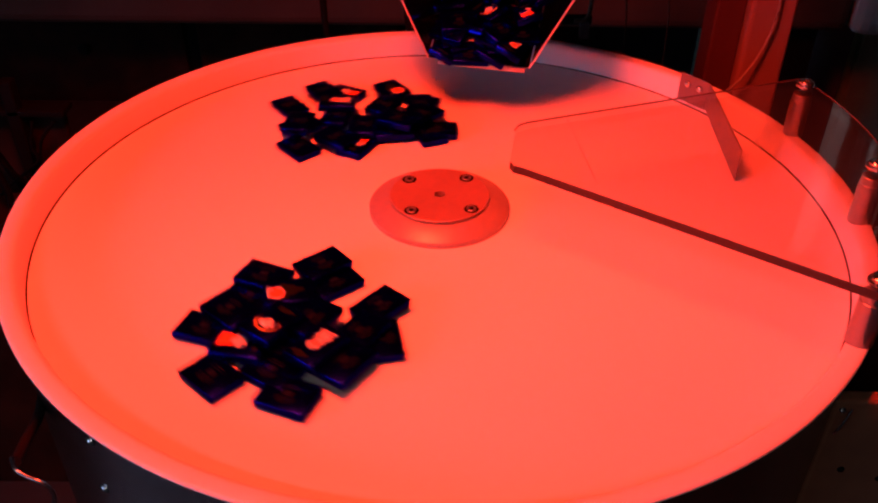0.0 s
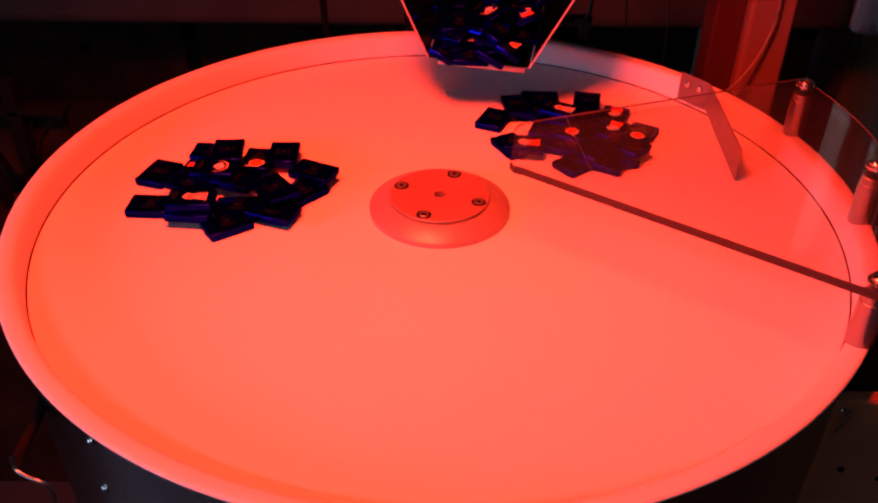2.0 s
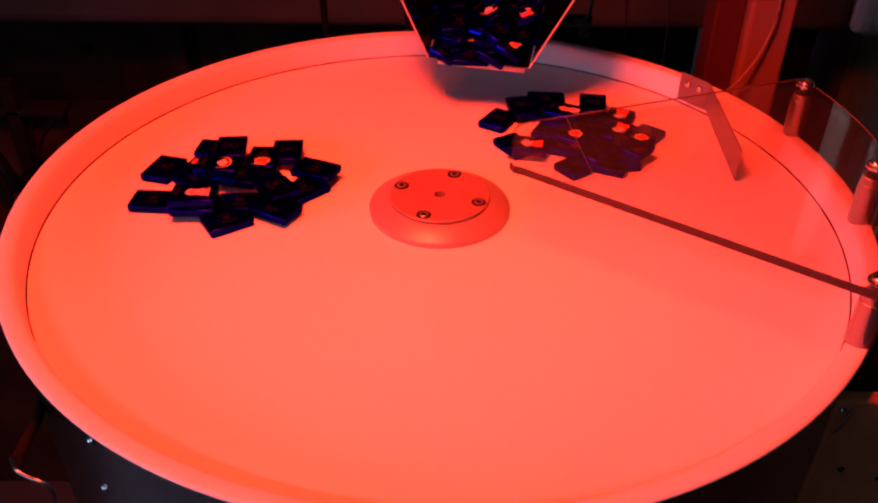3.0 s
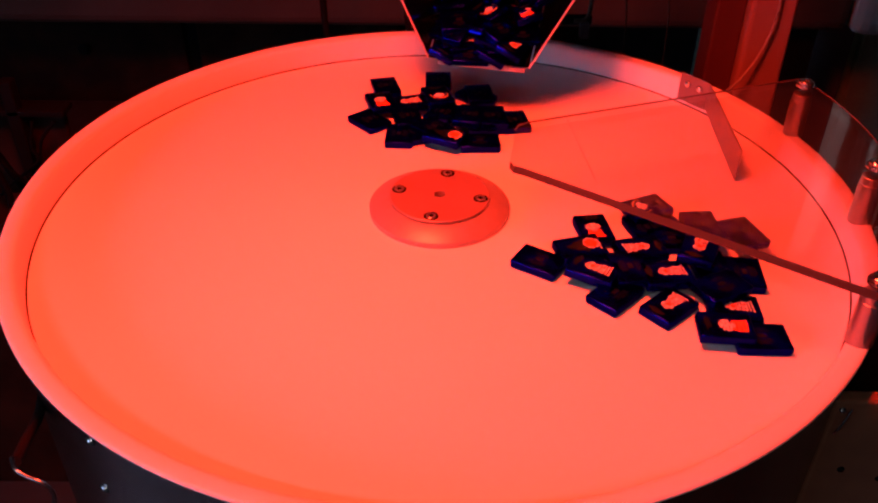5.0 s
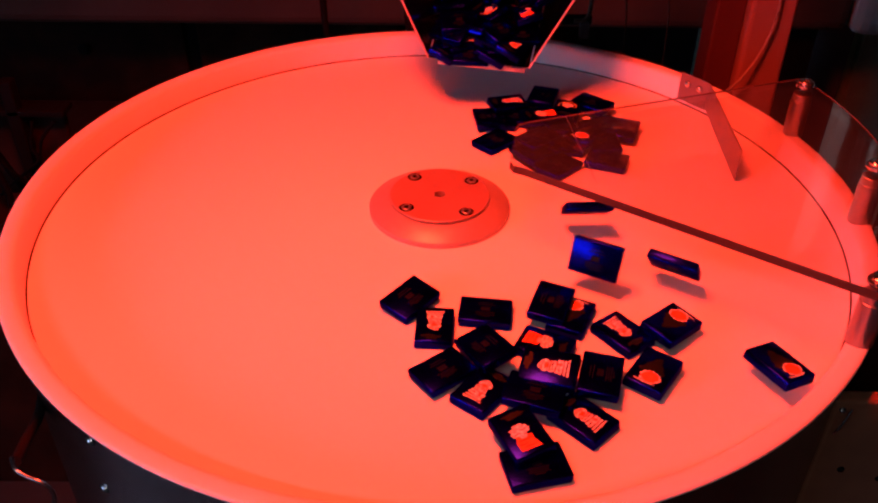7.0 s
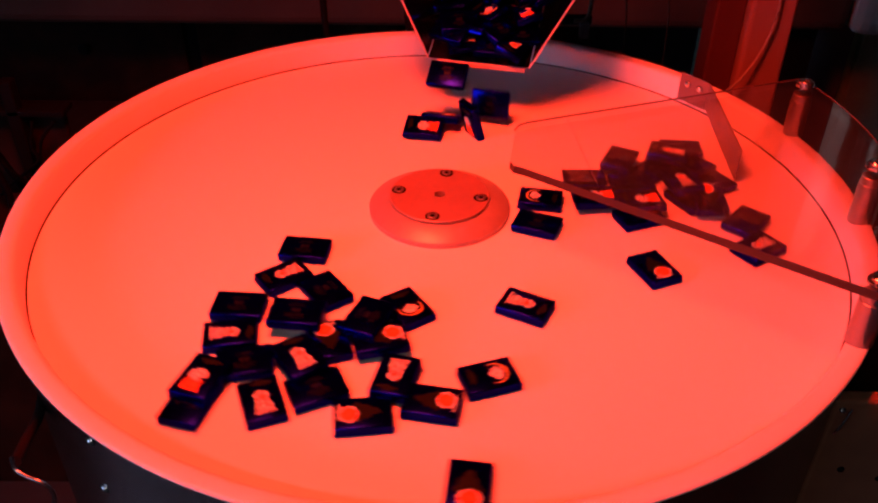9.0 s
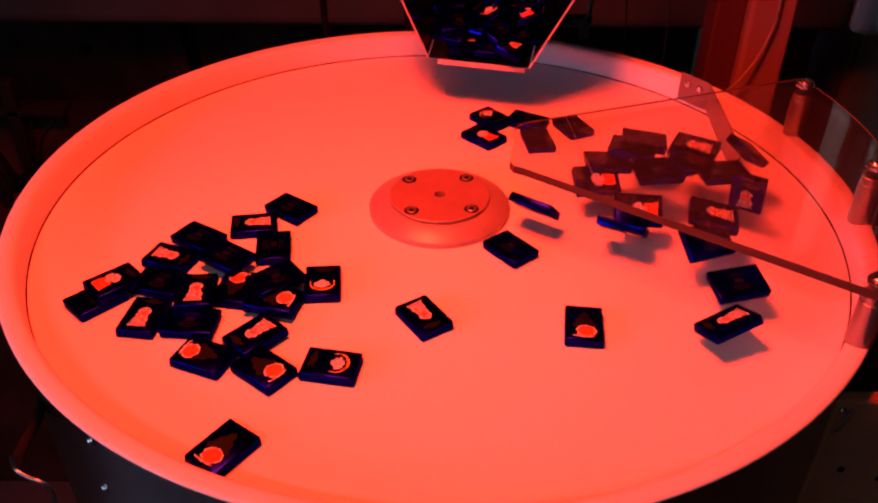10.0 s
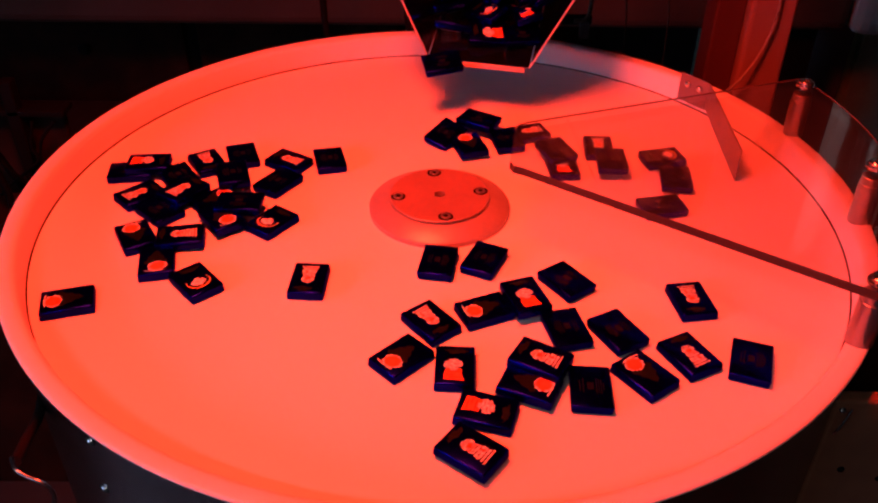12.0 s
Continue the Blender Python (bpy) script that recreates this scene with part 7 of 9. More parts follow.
    walk(chocolate("red"), ride([(0.00, 0.00, -208.8, -21.0, 6.6, 0.0, 0.0, 120.2), (0.30, 1.32, -207.7, -29.7, 6.6, 0.0, 0.0, 122.6), (1.40, 1.40, -205.4, -27.3, 5.5, 0.0, 0.0, 146.0), (1.47, 1.47, -203.1, -25.0, 4.5, 0.0, 0.0, 169.4), (1.55, 1.55, -201.1, -23.0, 3.6, 0.0, 0.0, 189.4), (1.82, 2.95, -201.1, -23.0, 3.6, 0.0, 0.0, -170.6), (3.08, 3.08, -195.1, -30.7, 4.4, 0.0, 0.0, -189.7), (3.20, 3.20, -186.2, -42.3, 5.7, 0.0, 0.0, -218.4), (3.32, 3.32, -178.7, -52.0, 6.8, 0.0, 0.0, -242.3), (3.45, 3.45, -176.2, -55.2, 7.1, 0.0, 0.0, -250.3), (4.35, 4.35, -176.2, -55.2, 7.1, 0.0, 0.0, -250.3), (4.48, 4.48, -168.7, -64.9, 8.2, 0.0, 0.0, -274.2), (4.60, 4.60, -161.2, -74.5, 9.2, 0.0, 0.0, -298.1), (4.72, 4.72, -153.8, -84.2, 10.2, 0.0, 0.0, -322.0), (4.85, 5.83, -151.3, -87.4, 10.6, 0.0, 0.0, 30.0), (5.91, 5.91, -154.3, -75.8, 10.2, 0.0, 0.0, 73.9), (5.98, 5.98, -157.3, -64.2, 9.9, 0.0, 0.0, 117.9), (6.05, 6.05, -159.9, -54.3, 9.6, 0.0, 0.0, 155.5), (6.33, 7.35, -159.9, -54.3, 9.6, 0.0, 0.0, 155.5), (7.42, 7.42, -159.9, -54.3, 9.6, 0.0, 0.0, 155.5), (7.50, 7.50, -159.9, -54.3, 9.6, 0.0, 0.0, 155.5), (7.57, 7.57, -159.9, -54.3, 9.6, 0.0, 0.0, 155.5), (7.85, 8.02, -159.9, -54.3, 9.6, 0.0, 0.0, 155.5), (8.16, 8.16, -153.4, -58.4, 36.6, 110.0, 0.0, 176.6), (8.32, 8.82, -146.8, -62.6, 3.6, 180.0, 0.0, -162.3), (8.90, 8.90, -146.0, -64.5, 3.6, 180.0, 0.0, -161.6), (8.98, 8.98, -145.1, -66.4, 3.6, 180.0, 0.0, -160.8), (9.06, 9.06, -144.4, -68.1, 3.6, 180.0, 0.0, -160.1), (9.36, 9.92, -144.4, -68.1, 3.6, 180.0, 0.0, -160.1), (10.00, 10.00, -130.9, -95.9, 45.0, 190.0, 0.0, 229.5), (10.10, 10.10, -148.0, -66.5, 11.6, 166.2, 0.0, -164.9), (10.22, 10.22, -150.8, -65.3, 25.6, 199.6, 0.0, -168.4), (10.36, 10.50, -150.2, -58.1, 3.6, 180.0, 0.0, -172.0), (10.51, 10.51, -150.2, -58.1, 3.6, 180.0, 0.0, -171.2), (10.59, 10.59, -151.7, -68.4, 3.6, 180.0, 0.0, -170.4), (10.67, 10.67, -150.9, -70.2, 3.6, 180.0, 0.0, -169.7), (10.97, 11.40, -150.9, -70.2, 3.6, 180.0, 0.0, -169.7), (11.52, 11.52, -154.7, -64.8, 28.6, 210.0, 0.0, -172.6), (11.70, 12.00, -157.9, -61.1, 3.6, 180.0, 0.0, -174.8)]))
    walk(chocolate("red"), ride([(0.00, 0.00, -157.1, 18.9, 10.6, 180.0, 0.0, -72.0), (0.30, 1.32, -157.8, 12.3, 10.6, 180.0, 0.0, -69.6), (1.40, 1.40, -153.8, 12.6, 10.2, 180.0, 0.0, -68.7), (1.47, 1.47, -149.8, 13.0, 9.9, 180.0, 0.0, -67.8), (1.55, 1.55, -146.4, 13.3, 9.6, 180.0, 0.0, -67.1), (1.82, 2.95, -146.4, 13.3, 9.6, 180.0, 0.0, -67.1), (3.08, 3.08, -146.3, 14.0, 9.6, 180.0, 0.0, -57.0), (3.20, 3.20, -146.0, 14.9, 9.6, 180.0, 0.0, -41.9), (3.32, 3.32, -145.8, 15.7, 9.6, 180.0, 0.0, -29.3), (3.45, 3.45, -145.8, 16.0, 9.6, 180.0, 0.0, -25.1), (4.35, 4.35, -145.8, 16.0, 9.6, 180.0, 0.0, -25.1), (4.48, 4.48, -145.6, 16.8, 9.6, 180.0, 0.0, -12.5), (4.60, 4.60, -145.4, 17.6, 9.6, 180.0, 0.0, 0.1), (4.72, 4.72, -145.2, 18.4, 9.6, 180.0, 0.0, 12.7), (4.85, 5.83, -145.1, 18.7, 9.6, 180.0, 0.0, 16.8), (5.91, 5.91, -153.4, 17.8, 9.6, 180.0, 0.0, 29.8), (5.98, 5.98, -161.6, 17.0, 9.6, 180.0, 0.0, 42.8), (6.05, 6.05, -168.7, 16.3, 9.6, 180.0, 0.0, 54.0), (6.33, 7.35, -168.7, 16.3, 9.6, 180.0, 0.0, 54.0), (7.42, 7.42, -168.7, 16.3, 9.6, 180.0, 0.0, 54.0), (7.50, 7.50, -168.7, 16.3, 9.6, 180.0, 0.0, 54.0), (7.57, 7.57, -168.7, 16.3, 9.6, 180.0, 0.0, 54.0), (7.85, 8.02, -168.7, 16.3, 9.6, 180.0, 0.0, 54.0), (8.16, 8.16, -161.2, -4.7, 40.1, 110.0, 0.0, 127.1), (8.32, 8.82, -153.8, -25.7, 10.6, 0.0, 0.0, -159.8), (8.90, 8.90, -153.5, -27.7, 10.6, 0.0, 0.0, -159.1), (8.98, 8.98, -153.1, -29.7, 10.6, 0.0, 0.0, -158.3), (9.06, 9.06, -152.8, -31.4, 10.6, 0.0, 0.0, -157.7), (9.36, 9.92, -152.8, -31.4, 10.6, 0.0, 0.0, -157.7), (10.00, 10.00, -137.7, -61.1, 30.0, 30.0, 0.0, 216.5), (10.10, 10.10, -142.2, -36.2, 17.8, 11.5, 0.0, -155.6), (10.22, 10.22, -134.2, -39.8, 31.2, 9.6, 0.0, -154.0), (10.36, 10.50, -123.8, -32.1, 8.6, 0.0, 0.0, -152.5), (10.51, 10.51, -123.8, -32.1, 8.6, 0.0, 0.0, -151.8), (10.59, 10.59, -125.2, -46.2, 8.6, 0.0, 0.0, -151.2), (10.67, 10.67, -124.8, -47.3, 8.6, 0.0, 0.0, -150.7), (10.97, 11.40, -124.8, -47.3, 8.6, 0.0, 0.0, -150.7), (11.70, 12.00, -127.7, -40.7, 8.6, 0.0, 0.0, -169.0)]))
    walk(chocolate("flower"), ride([(0.00, 0.00, -193.7, -37.1, 3.6, 180.0, 0.0, -34.0), (0.30, 1.32, -192.0, -45.2, 3.6, 180.0, 0.0, -31.6), (1.40, 1.40, -180.7, -43.1, 6.0, 180.0, 0.0, -19.7), (1.47, 1.47, -169.4, -41.0, 8.5, 180.0, 0.0, -7.7), (1.55, 1.55, -159.8, -39.2, 10.6, 180.0, 0.0, 2.5), (1.82, 2.95, -159.8, -39.2, 10.6, 180.0, 0.0, 2.5), (3.08, 3.08, -157.6, -34.7, 10.6, 180.0, 0.0, 23.4), (3.20, 3.20, -154.2, -27.9, 10.6, 180.0, 0.0, 54.7), (3.32, 3.32, -151.4, -22.3, 10.6, 180.0, 0.0, 80.8), (3.45, 3.45, -150.5, -20.4, 10.6, 180.0, 0.0, 89.5), (4.35, 4.35, -150.5, -20.4, 10.6, 180.0, 0.0, 89.5), (4.48, 4.48, -147.7, -14.8, 10.6, 180.0, 0.0, 115.6), (4.60, 4.60, -145.0, -9.2, 10.6, 180.0, 0.0, 141.8), (4.72, 4.72, -142.2, -3.6, 10.6, 180.0, 0.0, 167.9), (4.85, 5.83, -141.2, -1.7, 10.6, 180.0, 0.0, 176.6), (5.91, 5.91, -143.1, -4.0, 8.2, 180.0, 0.0, 159.7), (5.98, 5.98, -144.9, -6.3, 5.7, 180.0, 0.0, 142.9), (6.05, 6.05, -146.4, -8.3, 3.6, 180.0, 0.0, 128.5), (6.33, 7.35, -146.4, -8.3, 3.6, 180.0, 0.0, 128.5), (7.42, 7.42, -146.4, -8.3, 3.6, 180.0, 0.0, 128.5), (7.50, 7.50, -146.4, -8.3, 3.6, 180.0, 0.0, 128.5), (7.57, 7.57, -146.4, -8.3, 3.6, 180.0, 0.0, 128.5), (7.85, 8.02, -146.4, -8.3, 3.6, 180.0, 0.0, 128.5), (8.16, 8.16, -149.7, -11.1, 33.6, 200.0, 0.0, 169.9), (8.32, 8.82, -153.0, -13.9, 3.6, 180.0, 0.0, -148.7), (8.90, 8.90, -152.8, -15.8, 3.6, 180.0, 0.0, -148.0), (8.98, 8.98, -152.5, -17.8, 3.6, 180.0, 0.0, -147.2), (9.06, 9.06, -152.4, -19.5, 3.6, 180.0, 0.0, -146.6), (9.36, 9.92, -152.4, -19.5, 3.6, 180.0, 0.0, -146.6), (10.00, 10.00, -138.2, -40.2, 26.0, 142.0, 0.0, 196.5), (10.10, 10.10, -144.5, -16.1, 11.6, 108.0, 0.0, -193.5), (10.22, 10.22, -138.5, -13.6, 25.6, 90.0, 0.0, -228.8), (10.36, 10.50, -131.5, -6.8, 3.6, 0.0, 0.0, 96.0), (10.51, 10.51, -131.5, -6.8, 3.6, 0.0, 0.0, 96.7), (10.59, 10.59, -132.3, -14.0, 3.6, 0.0, 0.0, 97.3), (10.67, 10.67, -132.2, -15.3, 3.6, 0.0, 0.0, 97.8), (10.97, 11.40, -132.2, -15.3, 3.6, 0.0, 0.0, 97.8), (11.70, 12.00, -132.5, -12.4, 3.6, 0.0, 0.0, 105.9)]))
    walk(chocolate("figure"), ride([(0.00, 0.00, -184.1, -65.8, 16.6, 0.0, 0.0, 4.7), (0.30, 1.32, -181.2, -73.5, 16.6, 0.0, 0.0, 7.1), (1.40, 1.40, -176.8, -77.6, 16.6, 0.0, 0.0, 12.1), (1.47, 1.47, -172.4, -81.7, 16.6, 0.0, 0.0, 17.1), (1.55, 1.55, -168.7, -85.1, 16.6, 0.0, 0.0, 21.3), (1.82, 2.95, -168.7, -85.1, 16.6, 0.0, 0.0, 21.3), (3.08, 3.08, -167.1, -82.5, 15.8, 0.0, 0.0, 33.1), (3.20, 3.20, -164.6, -78.6, 14.5, 0.0, 0.0, 50.9), (3.32, 3.32, -162.6, -75.3, 13.5, 0.0, 0.0, 65.7), (3.45, 3.45, -161.9, -74.2, 13.1, 0.0, 0.0, 70.6), (4.35, 4.35, -161.9, -74.2, 13.1, 0.0, 0.0, 70.6), (4.48, 4.48, -159.9, -71.0, 12.1, 0.0, 0.0, 85.4), (4.60, 4.60, -157.9, -67.7, 11.0, 0.0, 0.0, 100.2), (4.72, 4.72, -155.9, -64.4, 9.9, 0.0, 0.0, 114.9), (4.85, 5.83, -155.2, -63.3, 9.6, 0.0, 0.0, 119.9), (5.91, 5.91, -154.2, -72.7, 9.9, 0.0, 0.0, 133.0), (5.98, 5.98, -153.2, -82.1, 10.3, 0.0, 0.0, 146.1), (6.05, 6.05, -152.4, -90.2, 10.6, 0.0, 0.0, 157.3), (6.33, 7.35, -152.4, -90.2, 10.6, 0.0, 0.0, 157.3), (7.42, 7.42, -152.4, -90.2, 10.6, 0.0, 0.0, 157.3), (7.50, 7.50, -152.4, -90.2, 10.6, 0.0, 0.0, 157.3), (7.57, 7.57, -152.4, -90.2, 10.6, 0.0, 0.0, 157.3), (7.85, 8.02, -152.4, -90.2, 10.6, 0.0, 0.0, 157.3), (8.16, 8.16, -164.2, -92.8, 43.6, 20.0, 0.0, 162.4), (8.32, 8.82, -176.0, -95.4, 16.6, 0.0, 0.0, 167.5), (8.90, 8.90, -174.3, -98.3, 16.6, 0.0, 0.0, 168.5), (8.98, 8.98, -172.6, -101.2, 16.6, 0.0, 0.0, 169.4), (9.06, 9.06, -171.2, -103.7, 16.6, 0.0, 0.0, 170.2), (9.36, 9.92, -171.2, -103.7, 16.6, 0.0, 0.0, 170.2), (10.00, 10.00, -137.8, -136.6, 50.0, 10.0, 0.0, 191.5), (10.10, 10.10, -164.6, -123.6, 20.6, -11.5, 0.0, 120.4), (10.22, 10.22, -159.6, -138.5, 31.6, -31.2, 0.0, 83.1), (10.36, 10.50, -146.9, -155.4, 6.6, 0.0, 0.0, 45.7), (10.51, 10.51, -146.9, -155.4, 6.6, 0.0, 0.0, 46.8), (10.59, 10.59, -148.9, -158.9, 6.6, 0.0, 0.0, 47.8), (10.67, 10.67, -146.5, -161.3, 6.6, 0.0, 0.0, 48.7), (10.97, 11.40, -146.5, -161.3, 6.6, 0.0, 0.0, 48.7), (11.50, 11.50, -109.7, -173.7, 20.0, 20.0, 0.0, 236.5), (11.70, 12.00, -139.4, -152.0, 3.6, 0.0, 0.0, 0.2)]))
    walk(chocolate("figure"), ride([(0.00, 0.00, -164.6, -38.9, 10.6, 180.0, 0.0, 11.0), (0.30, 1.32, -162.8, -45.8, 10.6, 180.0, 0.0, 13.4), (1.40, 1.40, -147.2, -46.5, 12.7, 180.0, 0.0, -1.6), (1.47, 1.47, -131.6, -47.3, 14.8, 180.0, 0.0, -16.5), (1.55, 1.55, -118.2, -47.9, 16.6, 180.0, 0.0, -29.3), (1.82, 2.95, -118.2, -47.9, 16.6, 180.0, 0.0, -29.3), (3.08, 3.08, -117.5, -47.5, 15.0, 180.0, 0.0, -22.2), (3.20, 3.20, -116.4, -46.8, 12.7, 180.0, 0.0, -11.6), (3.32, 3.32, -115.6, -46.2, 10.8, 180.0, 0.0, -2.7), (3.45, 3.45, -115.3, -46.0, 10.1, 180.0, 0.0, 0.2), (4.35, 4.35, -115.3, -46.0, 10.1, 180.0, 0.0, 0.2), (4.48, 4.48, -114.4, -45.4, 8.2, 180.0, 0.0, 9.1), (4.60, 4.60, -113.5, -44.8, 6.2, 180.0, 0.0, 17.9), (4.72, 4.72, -112.6, -44.2, 4.2, 180.0, 0.0, 26.8), (4.85, 5.83, -112.3, -44.0, 3.6, 180.0, 0.0, 29.8), (5.91, 5.91, -118.6, -56.0, 3.6, 180.0, 0.0, 67.4), (5.98, 5.98, -124.8, -68.1, 3.6, 180.0, 0.0, 105.0), (6.05, 6.05, -130.1, -78.4, 3.6, 180.0, 0.0, 137.3), (6.33, 7.35, -130.1, -78.4, 3.6, 180.0, 0.0, 137.3), (7.42, 7.42, -130.1, -78.4, 3.6, 180.0, 0.0, 137.3), (7.50, 7.50, -130.1, -78.4, 3.6, 180.0, 0.0, 137.3), (7.57, 7.57, -130.1, -78.4, 3.6, 180.0, 0.0, 137.3), (7.85, 8.02, -130.1, -78.4, 3.6, 180.0, 0.0, 137.3), (8.16, 8.16, -160.2, -103.0, 33.6, 200.0, 0.0, 161.4), (8.32, 8.82, -190.2, -127.6, 3.6, 180.0, 0.0, -174.5), (8.90, 8.90, -187.7, -131.1, 3.6, 180.0, 0.0, -173.4), (8.98, 8.98, -185.1, -134.7, 3.6, 180.0, 0.0, -172.3), (9.06, 9.06, -183.0, -137.7, 3.6, 180.0, 0.0, -171.4), (9.36, 9.92, -183.0, -137.7, 3.6, 180.0, 0.0, -171.4), (10.00, 10.00, -190.2, -123.2, 38.0, 180.0, 70.0, 281.5), (10.10, 10.10, -183.7, -138.4, 11.6, 108.0, 0.0, -164.1), (10.22, 10.22, -184.3, -138.8, 25.6, 90.0, 0.0, -158.7), (10.36, 10.50, -179.3, -139.9, 3.6, 0.0, 0.0, -153.2), (10.51, 10.51, -179.3, -139.9, 3.6, 0.0, 0.0, -152.1), (10.59, 10.59, -179.4, -146.3, 3.6, 0.0, 0.0, -151.0), (10.67, 10.67, -177.0, -149.3, 3.6, 0.0, 0.0, -150.1), (10.97, 11.40, -177.0, -149.3, 3.6, 0.0, 0.0, -150.1), (11.50, 11.50, -166.6, -150.1, 14.0, 6.0, 0.0, 231.5), (11.70, 12.00, -191.4, -130.8, 3.6, 0.0, 0.0, -161.1)]))
    walk(chocolate("figure"), ride([(0.00, 0.00, -177.6, -83.3, 9.6, 180.0, 0.0, 7.2), (0.30, 1.32, -174.0, -90.7, 9.6, 180.0, 0.0, 9.6), (1.40, 1.40, -171.8, -90.1, 9.6, 180.0, 0.0, 12.2), (1.47, 1.47, -169.7, -89.6, 9.6, 180.0, 0.0, 14.8), (1.55, 1.55, -167.8, -89.1, 9.6, 180.0, 0.0, 17.0), (1.82, 2.95, -167.8, -89.1, 9.6, 180.0, 0.0, 17.0), (3.08, 3.08, -164.8, -81.7, 9.6, 180.0, 0.0, 35.1), (3.20, 3.20, -160.2, -70.6, 9.6, 180.0, 0.0, 62.3), (3.32, 3.32, -156.4, -61.3, 9.6, 180.0, 0.0, 84.9), (3.45, 3.45, -155.2, -58.2, 9.6, 180.0, 0.0, 92.4), (4.35, 4.35, -155.2, -58.2, 9.6, 180.0, 0.0, 92.4), (4.48, 4.48, -151.4, -48.9, 9.6, 180.0, 0.0, 115.1), (4.60, 4.60, -147.6, -39.7, 9.6, 180.0, 0.0, 137.7), (4.72, 4.72, -143.8, -30.4, 9.6, 180.0, 0.0, 160.3), (4.85, 5.83, -142.5, -27.3, 9.6, 180.0, 0.0, 167.8), (5.91, 5.91, -153.1, -32.4, 7.5, 180.0, 0.0, 129.2), (5.98, 5.98, -163.7, -37.5, 5.4, 180.0, 0.0, 90.6), (6.05, 6.05, -172.8, -41.8, 3.6, 180.0, 0.0, 57.4), (6.33, 7.35, -172.8, -41.8, 3.6, 180.0, 0.0, 57.4), (7.42, 7.42, -172.8, -41.8, 3.6, 180.0, 0.0, 57.4), (7.50, 7.50, -172.8, -41.8, 3.6, 180.0, 0.0, 57.4), (7.57, 7.57, -172.8, -41.8, 3.6, 180.0, 0.0, 57.4), (7.85, 8.02, -172.8, -41.8, 3.6, 180.0, 0.0, 57.4), (8.16, 8.16, -178.7, -47.0, 40.1, 110.0, 0.0, 85.8), (8.32, 8.82, -184.7, -52.2, 16.6, 0.0, 0.0, 114.1), (8.90, 8.90, -183.8, -55.1, 16.6, 0.0, 0.0, 115.0), (8.98, 8.98, -182.9, -58.0, 16.6, 0.0, 0.0, 116.0), (9.06, 9.06, -182.1, -60.5, 16.6, 0.0, 0.0, 116.7), (9.36, 9.92, -182.1, -60.5, 16.6, 0.0, 0.0, 116.7), (10.00, 10.00, -187.4, -76.0, 40.0, 10.0, 10.0, 211.5), (10.10, 10.10, -186.2, -47.9, 22.2, 16.9, 0.0, 160.6), (10.22, 10.22, -189.2, -38.4, 34.4, -35.0, 0.0, 193.5), (10.36, 10.50, -186.8, -19.7, 10.6, 0.0, 0.0, -133.6), (10.51, 10.51, -186.8, -19.7, 10.6, 0.0, 0.0, -132.6), (10.59, 10.59, -191.1, -35.0, 10.6, 0.0, 0.0, -131.7), (10.67, 10.67, -190.7, -37.7, 10.6, 0.0, 0.0, -130.9), (10.97, 11.40, -190.7, -37.7, 10.6, 0.0, 0.0, -130.9), (11.70, 12.00, -191.0, -36.1, 10.6, 0.0, 0.0, -127.3)]))
